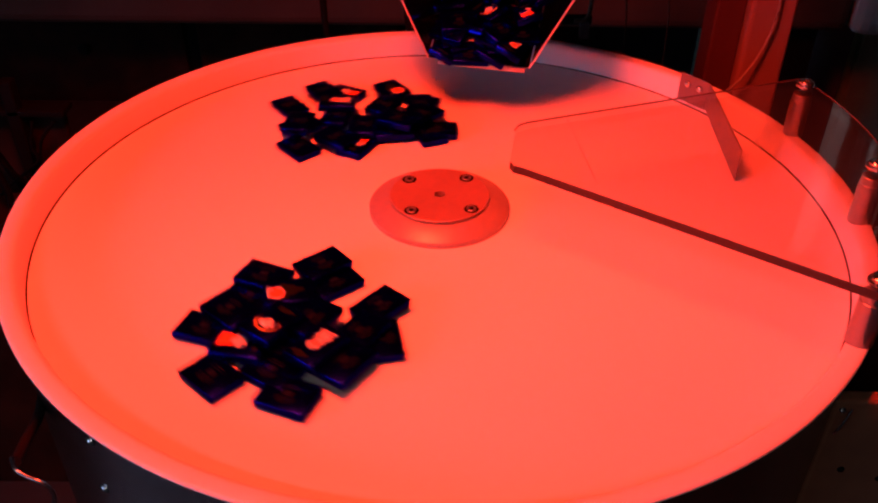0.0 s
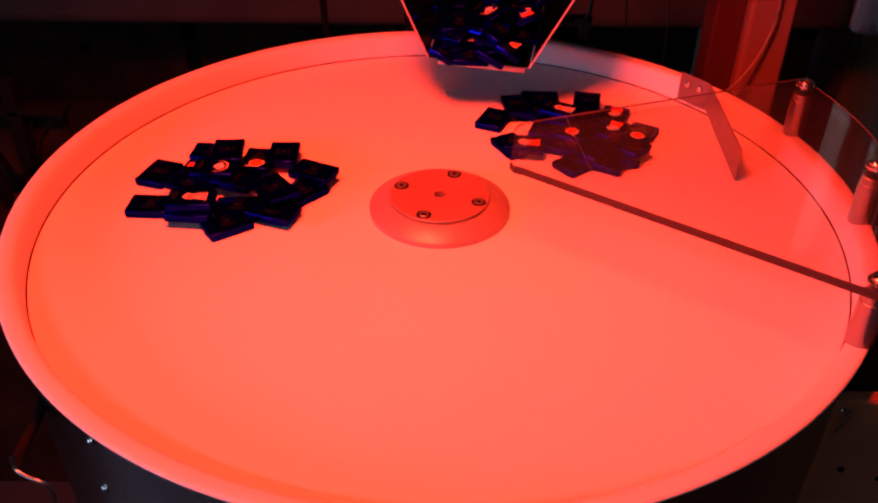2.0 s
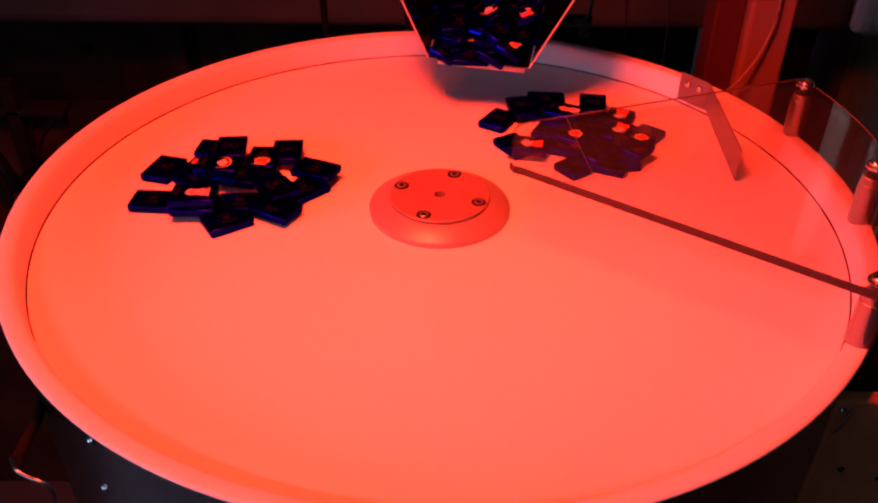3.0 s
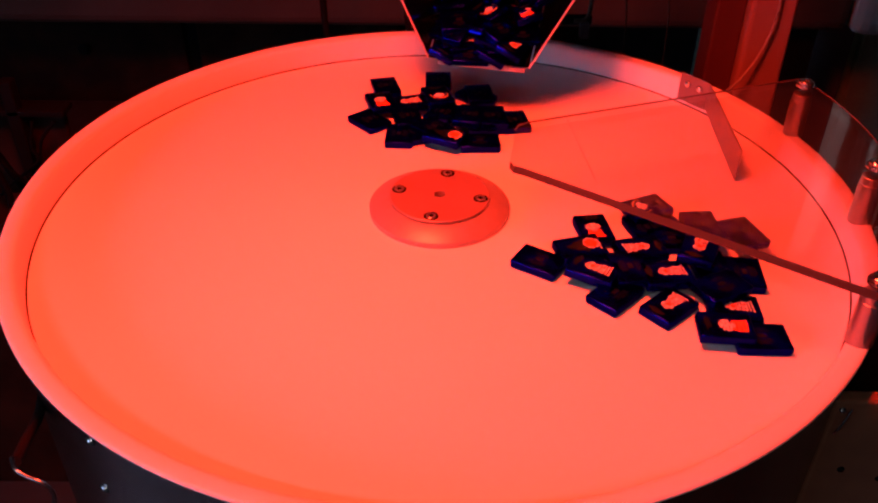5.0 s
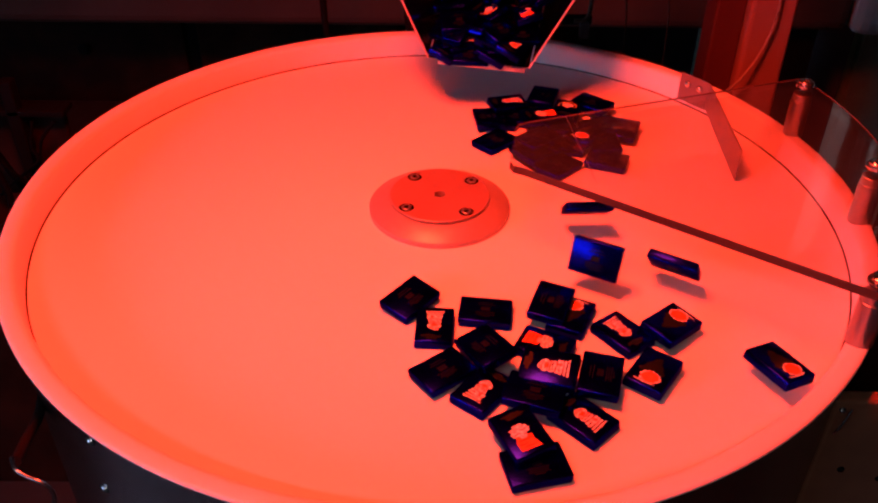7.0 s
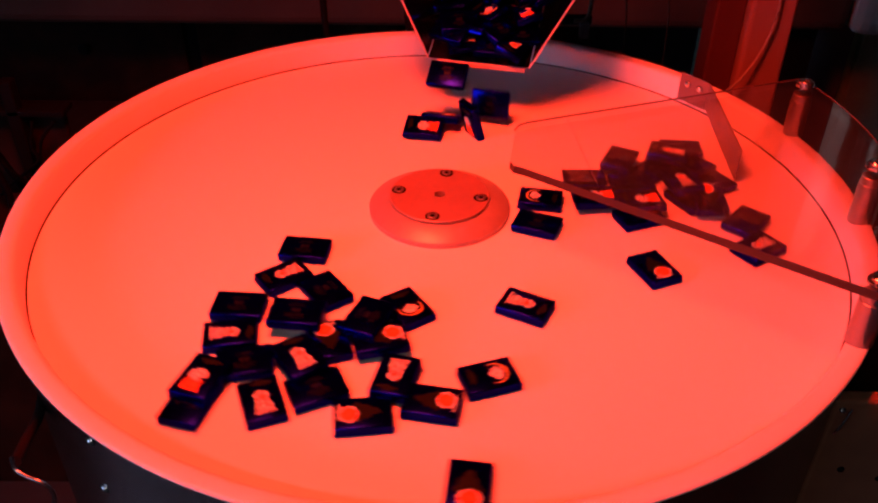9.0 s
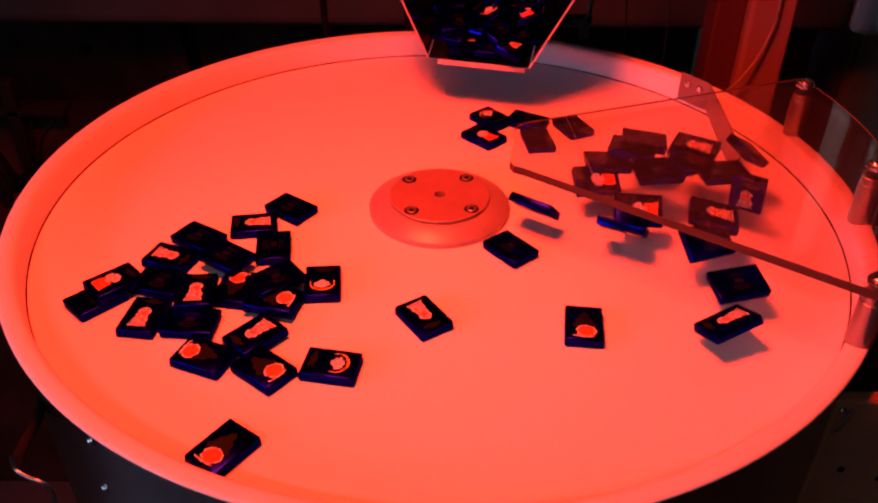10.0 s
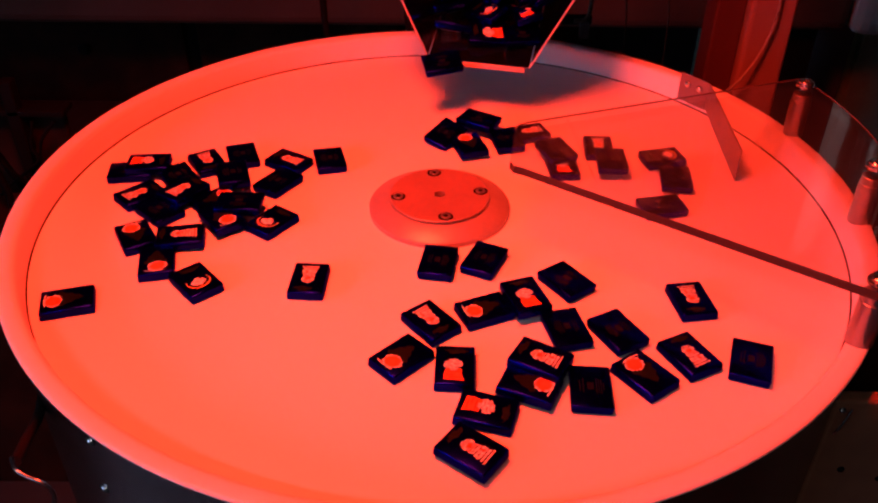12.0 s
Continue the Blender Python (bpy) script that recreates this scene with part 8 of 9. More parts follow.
    walk(chocolate("flower"), ride([(0.00, 0.00, -157.6, -8.0, 10.6, 0.0, 0.0, 144.8), (0.30, 1.32, -157.1, -14.6, 10.6, 0.0, 0.0, 147.2), (1.40, 1.40, -158.0, -11.5, 10.6, 0.0, 0.0, 196.1), (1.47, 1.47, -158.9, -8.4, 10.6, 0.0, 0.0, 245.1), (1.55, 1.55, -159.6, -5.8, 10.6, 0.0, 0.0, 287.1), (1.82, 2.95, -159.6, -5.8, 10.6, 0.0, 0.0, -72.9), (3.08, 3.08, -152.4, -7.0, 10.6, 0.0, 0.0, -55.1), (3.20, 3.20, -141.5, -8.7, 10.6, 0.0, 0.0, -28.3), (3.32, 3.32, -132.4, -10.2, 10.6, 0.0, 0.0, -6.1), (3.45, 3.45, -129.4, -10.7, 10.6, 0.0, 0.0, 1.4), (4.35, 4.35, -129.4, -10.7, 10.6, 0.0, 0.0, 1.4), (4.48, 4.48, -120.3, -12.2, 10.6, 0.0, 0.0, 23.7), (4.60, 4.60, -111.2, -13.7, 10.6, 0.0, 0.0, 46.0), (4.72, 4.72, -102.1, -15.2, 10.6, 0.0, 0.0, 68.2), (4.85, 5.83, -99.1, -15.7, 10.6, 0.0, 0.0, 75.7), (5.91, 5.91, -122.5, -11.2, 10.6, 0.0, 0.0, 52.4), (5.98, 5.98, -146.0, -6.7, 10.6, 0.0, 0.0, 29.1), (6.05, 6.05, -166.0, -2.8, 10.6, 0.0, 0.0, 9.1), (6.33, 7.35, -166.0, -2.8, 10.6, 0.0, 0.0, 9.1), (7.42, 7.42, -166.0, -2.8, 10.6, 0.0, 0.0, 9.1), (7.50, 7.50, -166.0, -2.8, 10.6, 0.0, 0.0, 9.1), (7.57, 7.57, -166.0, -2.8, 10.6, 0.0, 0.0, 9.1), (7.85, 8.02, -166.0, -2.8, 10.6, 0.0, 0.0, 9.1), (8.16, 8.16, -186.4, -20.7, 40.6, 20.0, -5.0, -34.7), (8.32, 8.82, -206.8, -38.7, 10.6, 0.0, -10.0, -78.6), (8.90, 8.90, -206.1, -42.3, 10.6, 0.0, -10.0, -77.6), (8.98, 8.98, -205.3, -45.9, 10.6, 0.0, -10.0, -76.6), (9.06, 9.06, -204.6, -49.0, 10.6, 0.0, -10.0, -75.7), (9.36, 9.92, -204.6, -49.0, 10.6, 0.0, -10.0, -75.7), (10.00, 10.00, -193.5, -57.7, 30.0, 215.0, 0.0, 241.5), (10.10, 10.10, -206.1, -35.8, 16.6, 13.9, -6.0, -96.2), (10.22, 10.22, -207.1, -25.9, 29.1, -8.8, -3.0, -111.6), (10.36, 10.50, -205.5, -12.2, 5.6, 0.0, 0.0, -127.0), (10.51, 10.51, -205.5, -12.2, 5.6, 0.0, 0.0, -126.0), (10.59, 10.59, -207.5, -23.2, 5.6, 0.0, 0.0, -125.0), (10.67, 10.67, -207.1, -26.3, 5.6, 0.0, 0.0, -124.2), (10.97, 11.40, -207.1, -26.3, 5.6, 0.0, 0.0, -124.2), (11.70, 12.00, -206.5, -26.2, 5.6, 0.0, 0.0, -121.5)]))
    walk(chocolate("flower"), ride([(0.00, 0.00, -235.4, -28.4, 3.6, 180.0, 0.0, -90.4), (0.30, 1.32, -234.0, -38.2, 3.6, 180.0, 0.0, -88.0), (1.40, 1.40, -232.6, -40.6, 3.6, 180.0, 0.0, -150.1), (1.47, 1.47, -231.3, -42.9, 3.6, 180.0, 0.0, -212.2), (1.55, 1.55, -230.2, -44.9, 3.6, 180.0, 0.0, -265.4), (1.82, 2.95, -230.2, -44.9, 3.6, 180.0, 0.0, 94.6), (3.08, 3.08, -227.7, -44.9, 4.3, 180.0, 0.0, 106.4), (3.20, 3.20, -224.0, -45.0, 5.4, 180.0, 0.0, 124.1), (3.32, 3.32, -220.8, -45.0, 6.3, 180.0, 0.0, 138.8), (3.45, 3.45, -219.8, -45.0, 6.6, 180.0, 0.0, 143.7), (4.35, 4.35, -219.8, -45.0, 6.6, 180.0, 0.0, 143.7), (4.48, 4.48, -216.7, -45.0, 7.5, 180.0, 0.0, 158.4), (4.60, 4.60, -213.6, -45.0, 8.4, 180.0, 0.0, 173.2), (4.72, 4.72, -210.5, -45.0, 9.3, 180.0, 0.0, 187.9), (4.85, 5.83, -209.5, -45.1, 9.6, 180.0, 0.0, -167.2), (5.91, 5.91, -211.7, -44.4, 9.6, 180.0, 0.0, -198.7), (5.98, 5.98, -213.9, -43.7, 9.6, 180.0, 0.0, -230.2), (6.05, 6.05, -215.8, -43.1, 9.6, 180.0, 0.0, -257.2), (6.33, 7.35, -215.8, -43.1, 9.6, 180.0, 0.0, 102.8), (7.42, 7.42, -215.8, -43.1, 9.6, 180.0, 0.0, 102.8), (7.50, 7.50, -215.8, -43.1, 9.6, 180.0, 0.0, 102.8), (7.57, 7.57, -215.8, -43.1, 9.6, 180.0, 0.0, 102.8), (7.85, 8.02, -215.8, -43.1, 9.6, 180.0, 0.0, 102.8), (8.16, 8.16, -214.0, -60.5, 36.6, 200.0, 0.0, 116.5), (8.32, 8.82, -212.1, -77.8, 3.6, 180.0, 0.0, 130.1), (8.90, 8.90, -210.5, -81.8, 3.6, 180.0, 0.0, 131.2), (8.98, 8.98, -209.0, -85.7, 3.6, 180.0, 0.0, 132.3), (9.06, 9.06, -207.6, -89.1, 3.6, 180.0, 0.0, 133.2), (9.36, 9.92, -207.6, -89.1, 3.6, 180.0, 0.0, 133.2), (10.00, 10.00, -167.3, -126.2, 45.0, 180.0, 0.0, 231.5), (10.10, 10.10, -207.1, -90.0, 11.6, 108.0, 0.0, 92.4), (10.22, 10.22, -206.8, -90.7, 25.6, 90.0, 0.0, 61.9), (10.36, 10.50, -210.3, -56.6, 10.6, 0.0, 0.0, 31.3), (10.51, 10.51, -210.3, -56.6, 10.6, 0.0, 0.0, 32.4), (10.59, 10.59, -202.7, -99.0, 3.6, 0.0, 0.0, 33.4), (10.67, 10.67, -201.2, -102.3, 3.6, 0.0, 0.0, 34.4), (10.97, 11.40, -201.2, -102.3, 3.6, 0.0, 0.0, 34.4), (11.70, 12.00, -204.7, -97.8, 3.6, 0.0, 0.0, 28.5)]))
    walk(chocolate("moon"), ride([(0.00, 0.00, -188.0, -29.2, 16.6, 0.0, 0.0, -173.7), (0.30, 1.32, -186.6, -37.0, 16.6, 0.0, 0.0, -171.3), (1.40, 1.40, -183.8, -37.9, 16.6, 0.0, 0.0, -230.5), (1.47, 1.47, -181.1, -38.8, 16.6, 0.0, 0.0, -289.7), (1.55, 1.55, -178.7, -39.5, 16.6, 0.0, 0.0, -340.4), (1.82, 2.95, -178.7, -39.5, 16.6, 0.0, 0.0, 19.6), (3.08, 3.08, -176.9, -39.1, 16.6, 0.0, 0.0, 20.7), (3.20, 3.20, -174.2, -38.4, 16.6, 0.0, 0.0, 22.4), (3.32, 3.32, -171.9, -37.9, 16.6, 0.0, 0.0, 23.8), (3.45, 3.45, -171.2, -37.7, 16.6, 0.0, 0.0, 24.2), (4.35, 4.35, -171.2, -37.7, 16.6, 0.0, 0.0, 24.2), (4.48, 4.48, -168.9, -37.2, 16.6, 0.0, 0.0, 25.6), (4.60, 4.60, -166.7, -36.7, 16.6, 0.0, 0.0, 27.0), (4.72, 4.72, -164.4, -36.2, 16.6, 0.0, 0.0, 28.4), (4.85, 5.83, -163.7, -36.0, 16.6, 0.0, 0.0, 28.9), (5.91, 5.91, -171.8, -40.3, 14.2, 0.0, 0.0, -31.9), (5.98, 5.98, -180.0, -44.6, 11.7, 0.0, 0.0, -92.7), (6.05, 6.05, -187.0, -48.3, 9.6, 0.0, 0.0, -144.8), (6.33, 7.35, -187.0, -48.3, 9.6, 0.0, 0.0, -144.8), (7.42, 7.42, -187.0, -48.3, 9.6, 0.0, 0.0, -144.8), (7.50, 7.50, -187.0, -48.3, 9.6, 0.0, 0.0, -144.8), (7.57, 7.57, -187.0, -48.3, 9.6, 0.0, 0.0, -144.8), (7.85, 8.02, -187.0, -48.3, 9.6, 0.0, 0.0, -144.8), (8.16, 8.16, -190.3, -47.5, 36.6, 110.0, 0.0, -187.5), (8.32, 8.82, -193.5, -46.7, 3.6, 180.0, 0.0, 129.8), (8.90, 8.90, -192.7, -49.9, 3.6, 180.0, 0.0, 130.8), (8.98, 8.98, -191.8, -53.1, 3.6, 180.0, 0.0, 131.7), (9.06, 9.06, -191.1, -55.8, 3.6, 180.0, 0.0, 132.5), (9.36, 9.92, -191.1, -55.8, 3.6, 180.0, 0.0, 132.5), (10.00, 10.00, -145.2, -114.3, 50.0, 180.0, 8.0, 261.5), (10.10, 10.10, -201.1, -54.0, 11.6, 186.0, 0.0, 74.6), (10.22, 10.22, -208.6, -52.7, 25.6, 170.9, 0.0, 31.1), (10.36, 10.50, -207.6, -46.1, 3.6, 180.0, 0.0, -12.4), (10.51, 10.51, -207.6, -46.1, 3.6, 180.0, 0.0, -11.3), (10.59, 10.59, -214.0, -59.2, 3.6, 180.0, 0.0, -10.3), (10.67, 10.67, -213.1, -62.7, 3.6, 180.0, 0.0, -9.4), (10.97, 11.40, -213.1, -62.7, 3.6, 180.0, 0.0, -9.4), (11.70, 12.00, -212.5, -61.8, 3.6, 180.0, 0.0, -11.5)]))
    walk(chocolate("red"), ride([(0.00, 0.00, -194.5, 6.9, 10.6, 180.0, 0.0, -89.4), (0.30, 1.32, -194.6, -1.3, 10.6, 180.0, 0.0, -87.0), (1.40, 1.40, -191.1, -4.8, 12.7, 180.0, 0.0, -79.3), (1.47, 1.47, -187.5, -8.3, 14.8, 180.0, 0.0, -71.7), (1.55, 1.55, -184.5, -11.3, 16.6, 180.0, 0.0, -65.1), (1.82, 2.95, -184.5, -11.3, 16.6, 180.0, 0.0, -65.1), (3.08, 3.08, -185.0, -10.0, 15.8, 180.0, 0.0, -55.0), (3.20, 3.20, -185.8, -8.1, 14.5, 180.0, 0.0, -39.8), (3.32, 3.32, -186.5, -6.5, 13.5, 180.0, 0.0, -27.1), (3.45, 3.45, -186.8, -5.9, 13.1, 180.0, 0.0, -22.9), (4.35, 4.35, -186.8, -5.9, 13.1, 180.0, 0.0, -22.9), (4.48, 4.48, -187.4, -4.3, 12.1, 180.0, 0.0, -10.2), (4.60, 4.60, -188.1, -2.7, 11.0, 180.0, 0.0, 2.5), (4.72, 4.72, -188.8, -1.1, 9.9, 180.0, 0.0, 15.2), (4.85, 5.83, -189.0, -0.6, 9.6, 180.0, 0.0, 19.4), (5.91, 5.91, -189.4, -2.9, 9.6, 180.0, 0.0, 70.9), (5.98, 5.98, -189.7, -5.1, 9.6, 180.0, 0.0, 122.5), (6.05, 6.05, -190.0, -7.1, 9.6, 180.0, 0.0, 166.7), (6.33, 7.35, -190.0, -7.1, 9.6, 180.0, 0.0, 166.7), (7.42, 7.42, -190.0, -7.1, 9.6, 180.0, 0.0, 166.7), (7.50, 7.50, -190.0, -7.1, 9.6, 180.0, 0.0, 166.7), (7.57, 7.57, -190.0, -7.1, 9.6, 180.0, 0.0, 166.7), (7.85, 8.02, -190.0, -7.1, 9.6, 180.0, 0.0, 166.7), (8.16, 8.16, -211.8, -13.4, 36.6, 200.0, 0.0, 202.0), (8.32, 8.82, -233.7, -19.7, 3.6, 180.0, 0.0, -122.7), (8.90, 8.90, -233.2, -24.3, 3.6, 180.0, 0.0, -121.6), (8.98, 8.98, -232.6, -28.8, 3.6, 180.0, 0.0, -120.4), (9.06, 9.06, -232.2, -32.7, 3.6, 180.0, 0.0, -119.5), (9.36, 9.92, -232.2, -32.7, 3.6, 180.0, 0.0, -119.5), (10.00, 10.00, -227.7, -38.6, 22.0, 190.0, -5.0, 231.5), (10.10, 10.10, -228.2, -14.0, 11.6, 108.0, 0.0, -47.8), (10.22, 10.22, -225.3, 0.0, 25.6, 90.0, 0.0, 6.0), (10.36, 10.50, -216.1, 11.8, 3.6, 0.0, 0.0, 59.7), (10.51, 10.51, -216.1, 11.8, 3.6, 0.0, 0.0, 60.8), (10.59, 10.59, -222.6, 5.8, 3.6, 0.0, 0.0, 61.8), (10.67, 10.67, -222.7, 2.2, 3.6, 0.0, 0.0, 62.7), (10.97, 11.40, -222.7, 2.2, 3.6, 0.0, 0.0, 62.7), (11.70, 12.00, -222.6, 2.6, 3.6, 0.0, 0.0, 66.1)]))
    walk(chocolate("figure"), ride([(0.00, 0.00, -212.1, 11.1, 3.6, 180.0, 0.0, -66.2), (0.30, 1.32, -212.4, 2.2, 3.6, 180.0, 0.0, -63.8), (1.40, 1.40, -208.9, -1.1, 5.7, 180.0, 0.0, -35.6), (1.47, 1.47, -205.4, -4.3, 7.8, 180.0, 0.0, -7.4), (1.55, 1.55, -202.3, -7.2, 9.6, 180.0, 0.0, 16.7), (1.82, 2.95, -202.3, -7.2, 9.6, 180.0, 0.0, 16.7), (3.08, 3.08, -201.7, -6.9, 8.9, 180.0, 0.0, 21.6), (3.20, 3.20, -200.7, -6.6, 7.8, 180.0, 0.0, 28.9), (3.32, 3.32, -199.9, -6.4, 6.9, 180.0, 0.0, 35.1), (3.45, 3.45, -199.6, -6.3, 6.6, 180.0, 0.0, 37.1), (4.35, 4.35, -199.6, -6.3, 6.6, 180.0, 0.0, 37.1), (4.48, 4.48, -198.8, -6.0, 5.7, 180.0, 0.0, 43.2), (4.60, 4.60, -198.0, -5.7, 4.8, 180.0, 0.0, 49.3), (4.72, 4.72, -197.2, -5.5, 3.9, 180.0, 0.0, 55.5), (4.85, 5.83, -196.9, -5.4, 3.6, 180.0, 0.0, 57.5), (5.91, 5.91, -199.6, -1.2, 4.7, 180.0, 0.0, 111.5), (5.98, 5.98, -202.4, 3.0, 5.7, 180.0, 0.0, 165.4), (6.05, 6.05, -204.7, 6.5, 6.6, 180.0, 0.0, 211.7), (6.33, 7.35, -204.7, 6.5, 6.6, 180.0, 0.0, -148.3), (7.42, 7.42, -204.7, 6.5, 6.6, 180.0, 0.0, -148.3), (7.50, 7.50, -204.7, 6.5, 6.6, 180.0, 0.0, -148.3), (7.57, 7.57, -204.7, 6.5, 6.6, 180.0, 0.0, -148.3), (7.85, 8.02, -204.7, 6.5, 6.6, 180.0, 0.0, -148.3), (8.16, 8.16, -221.9, 10.6, 35.1, 110.0, 0.0, -142.2), (8.32, 8.82, -239.1, 14.6, 3.6, 0.0, 0.0, -136.0), (8.90, 8.90, -239.3, 9.9, 3.6, 0.0, 0.0, -134.9), (8.98, 8.98, -239.4, 5.1, 3.6, 0.0, 0.0, -133.7), (9.06, 9.06, -239.6, 1.0, 3.6, 0.0, 0.0, -132.8), (9.36, 9.92, -239.6, 1.0, 3.6, 0.0, 0.0, -132.8), (10.00, 10.00, -239.6, -2.3, 18.0, -20.0, -10.0, 245.5), (10.10, 10.10, -243.8, 13.0, 12.4, 2.8, 0.0, -136.1), (10.22, 10.22, -246.9, 22.0, 27.0, 8.1, 0.0, -138.5), (10.36, 10.50, -246.2, 29.2, 5.6, 0.0, 0.0, -141.0), (10.51, 10.51, -246.2, 29.2, 5.6, 0.0, 0.0, -139.8), (10.59, 10.59, -251.0, 20.4, 5.6, 0.0, 0.0, -138.6), (10.67, 10.67, -251.4, 15.9, 5.6, 0.0, 0.0, -137.6), (10.97, 11.40, -251.4, 15.9, 5.6, 0.0, 0.0, -137.6), (11.70, 12.00, -252.2, 16.3, 5.6, 0.0, 0.0, -134.7)]))
    walk(chocolate("flower"), ride([(0.00, 0.00, -208.5, -51.2, 3.6, 180.0, 0.0, -80.5), (0.30, 1.32, -206.2, -59.9, 3.6, 180.0, 0.0, -78.1), (1.40, 1.40, -200.7, -58.6, 5.7, 180.0, 0.0, -53.1), (1.47, 1.47, -195.2, -57.4, 7.8, 180.0, 0.0, -28.0), (1.55, 1.55, -190.4, -56.3, 9.6, 180.0, 0.0, -6.5), (1.82, 2.95, -190.4, -56.3, 9.6, 180.0, 0.0, -6.5), (3.08, 3.08, -185.9, -45.0, 8.9, 180.0, 0.0, -3.2), (3.20, 3.20, -179.2, -28.0, 7.8, 180.0, 0.0, 1.7), (3.32, 3.32, -173.5, -13.8, 6.9, 180.0, 0.0, 5.8), (3.45, 3.45, -171.7, -9.1, 6.6, 180.0, 0.0, 7.2), (4.35, 4.35, -171.7, -9.1, 6.6, 180.0, 0.0, 7.2), (4.48, 4.48, -166.0, 5.0, 5.7, 180.0, 0.0, 11.3), (4.60, 4.60, -160.4, 19.2, 4.8, 180.0, 0.0, 15.4), (4.72, 4.72, -154.8, 33.3, 3.9, 180.0, 0.0, 19.6), (4.85, 5.83, -152.9, 38.1, 3.6, 180.0, 0.0, 20.9), (5.91, 5.91, -153.7, 36.1, 3.6, 180.0, 0.0, 56.1), (5.98, 5.98, -154.5, 34.2, 3.6, 180.0, 0.0, 91.3), (6.05, 6.05, -155.2, 32.6, 3.6, 180.0, 0.0, 121.4), (6.33, 7.35, -155.2, 32.6, 3.6, 180.0, 0.0, 121.4), (7.42, 7.42, -155.2, 32.6, 3.6, 180.0, 0.0, 121.4), (7.50, 7.50, -155.2, 32.6, 3.6, 180.0, 0.0, 121.4), (7.57, 7.57, -155.2, 32.6, 3.6, 180.0, 0.0, 121.4), (7.85, 8.02, -155.2, 32.6, 3.6, 180.0, 0.0, 121.4), (8.16, 8.16, -159.7, 42.5, 33.6, 110.0, 0.0, 122.1), (8.32, 8.82, -164.1, 52.5, 3.6, 0.0, 0.0, 122.8), (8.90, 8.90, -164.8, 50.1, 3.6, 0.0, 0.0, 123.6), (8.98, 8.98, -165.5, 47.7, 3.6, 0.0, 0.0, 124.5), (9.06, 9.06, -166.1, 45.7, 3.6, 0.0, 0.0, 125.2), (9.36, 10.10, -166.1, 45.7, 3.6, 0.0, 0.0, 125.2), (10.22, 10.22, -168.9, 50.4, 9.6, -19.2, 0.0, 126.3), (10.36, 10.50, -167.5, 52.0, 3.6, 0.0, 0.0, 126.8), (10.51, 10.51, -167.5, 52.0, 3.6, 0.0, 0.0, 127.6), (10.59, 10.59, -171.5, 47.3, 3.6, 0.0, 0.0, 128.5), (10.67, 10.67, -172.1, 45.2, 3.6, 0.0, 0.0, 129.2), (10.97, 11.40, -172.1, 45.2, 3.6, 0.0, 0.0, 129.2), (11.70, 12.00, -171.4, 46.5, 3.6, 0.0, 0.0, 127.2)]))
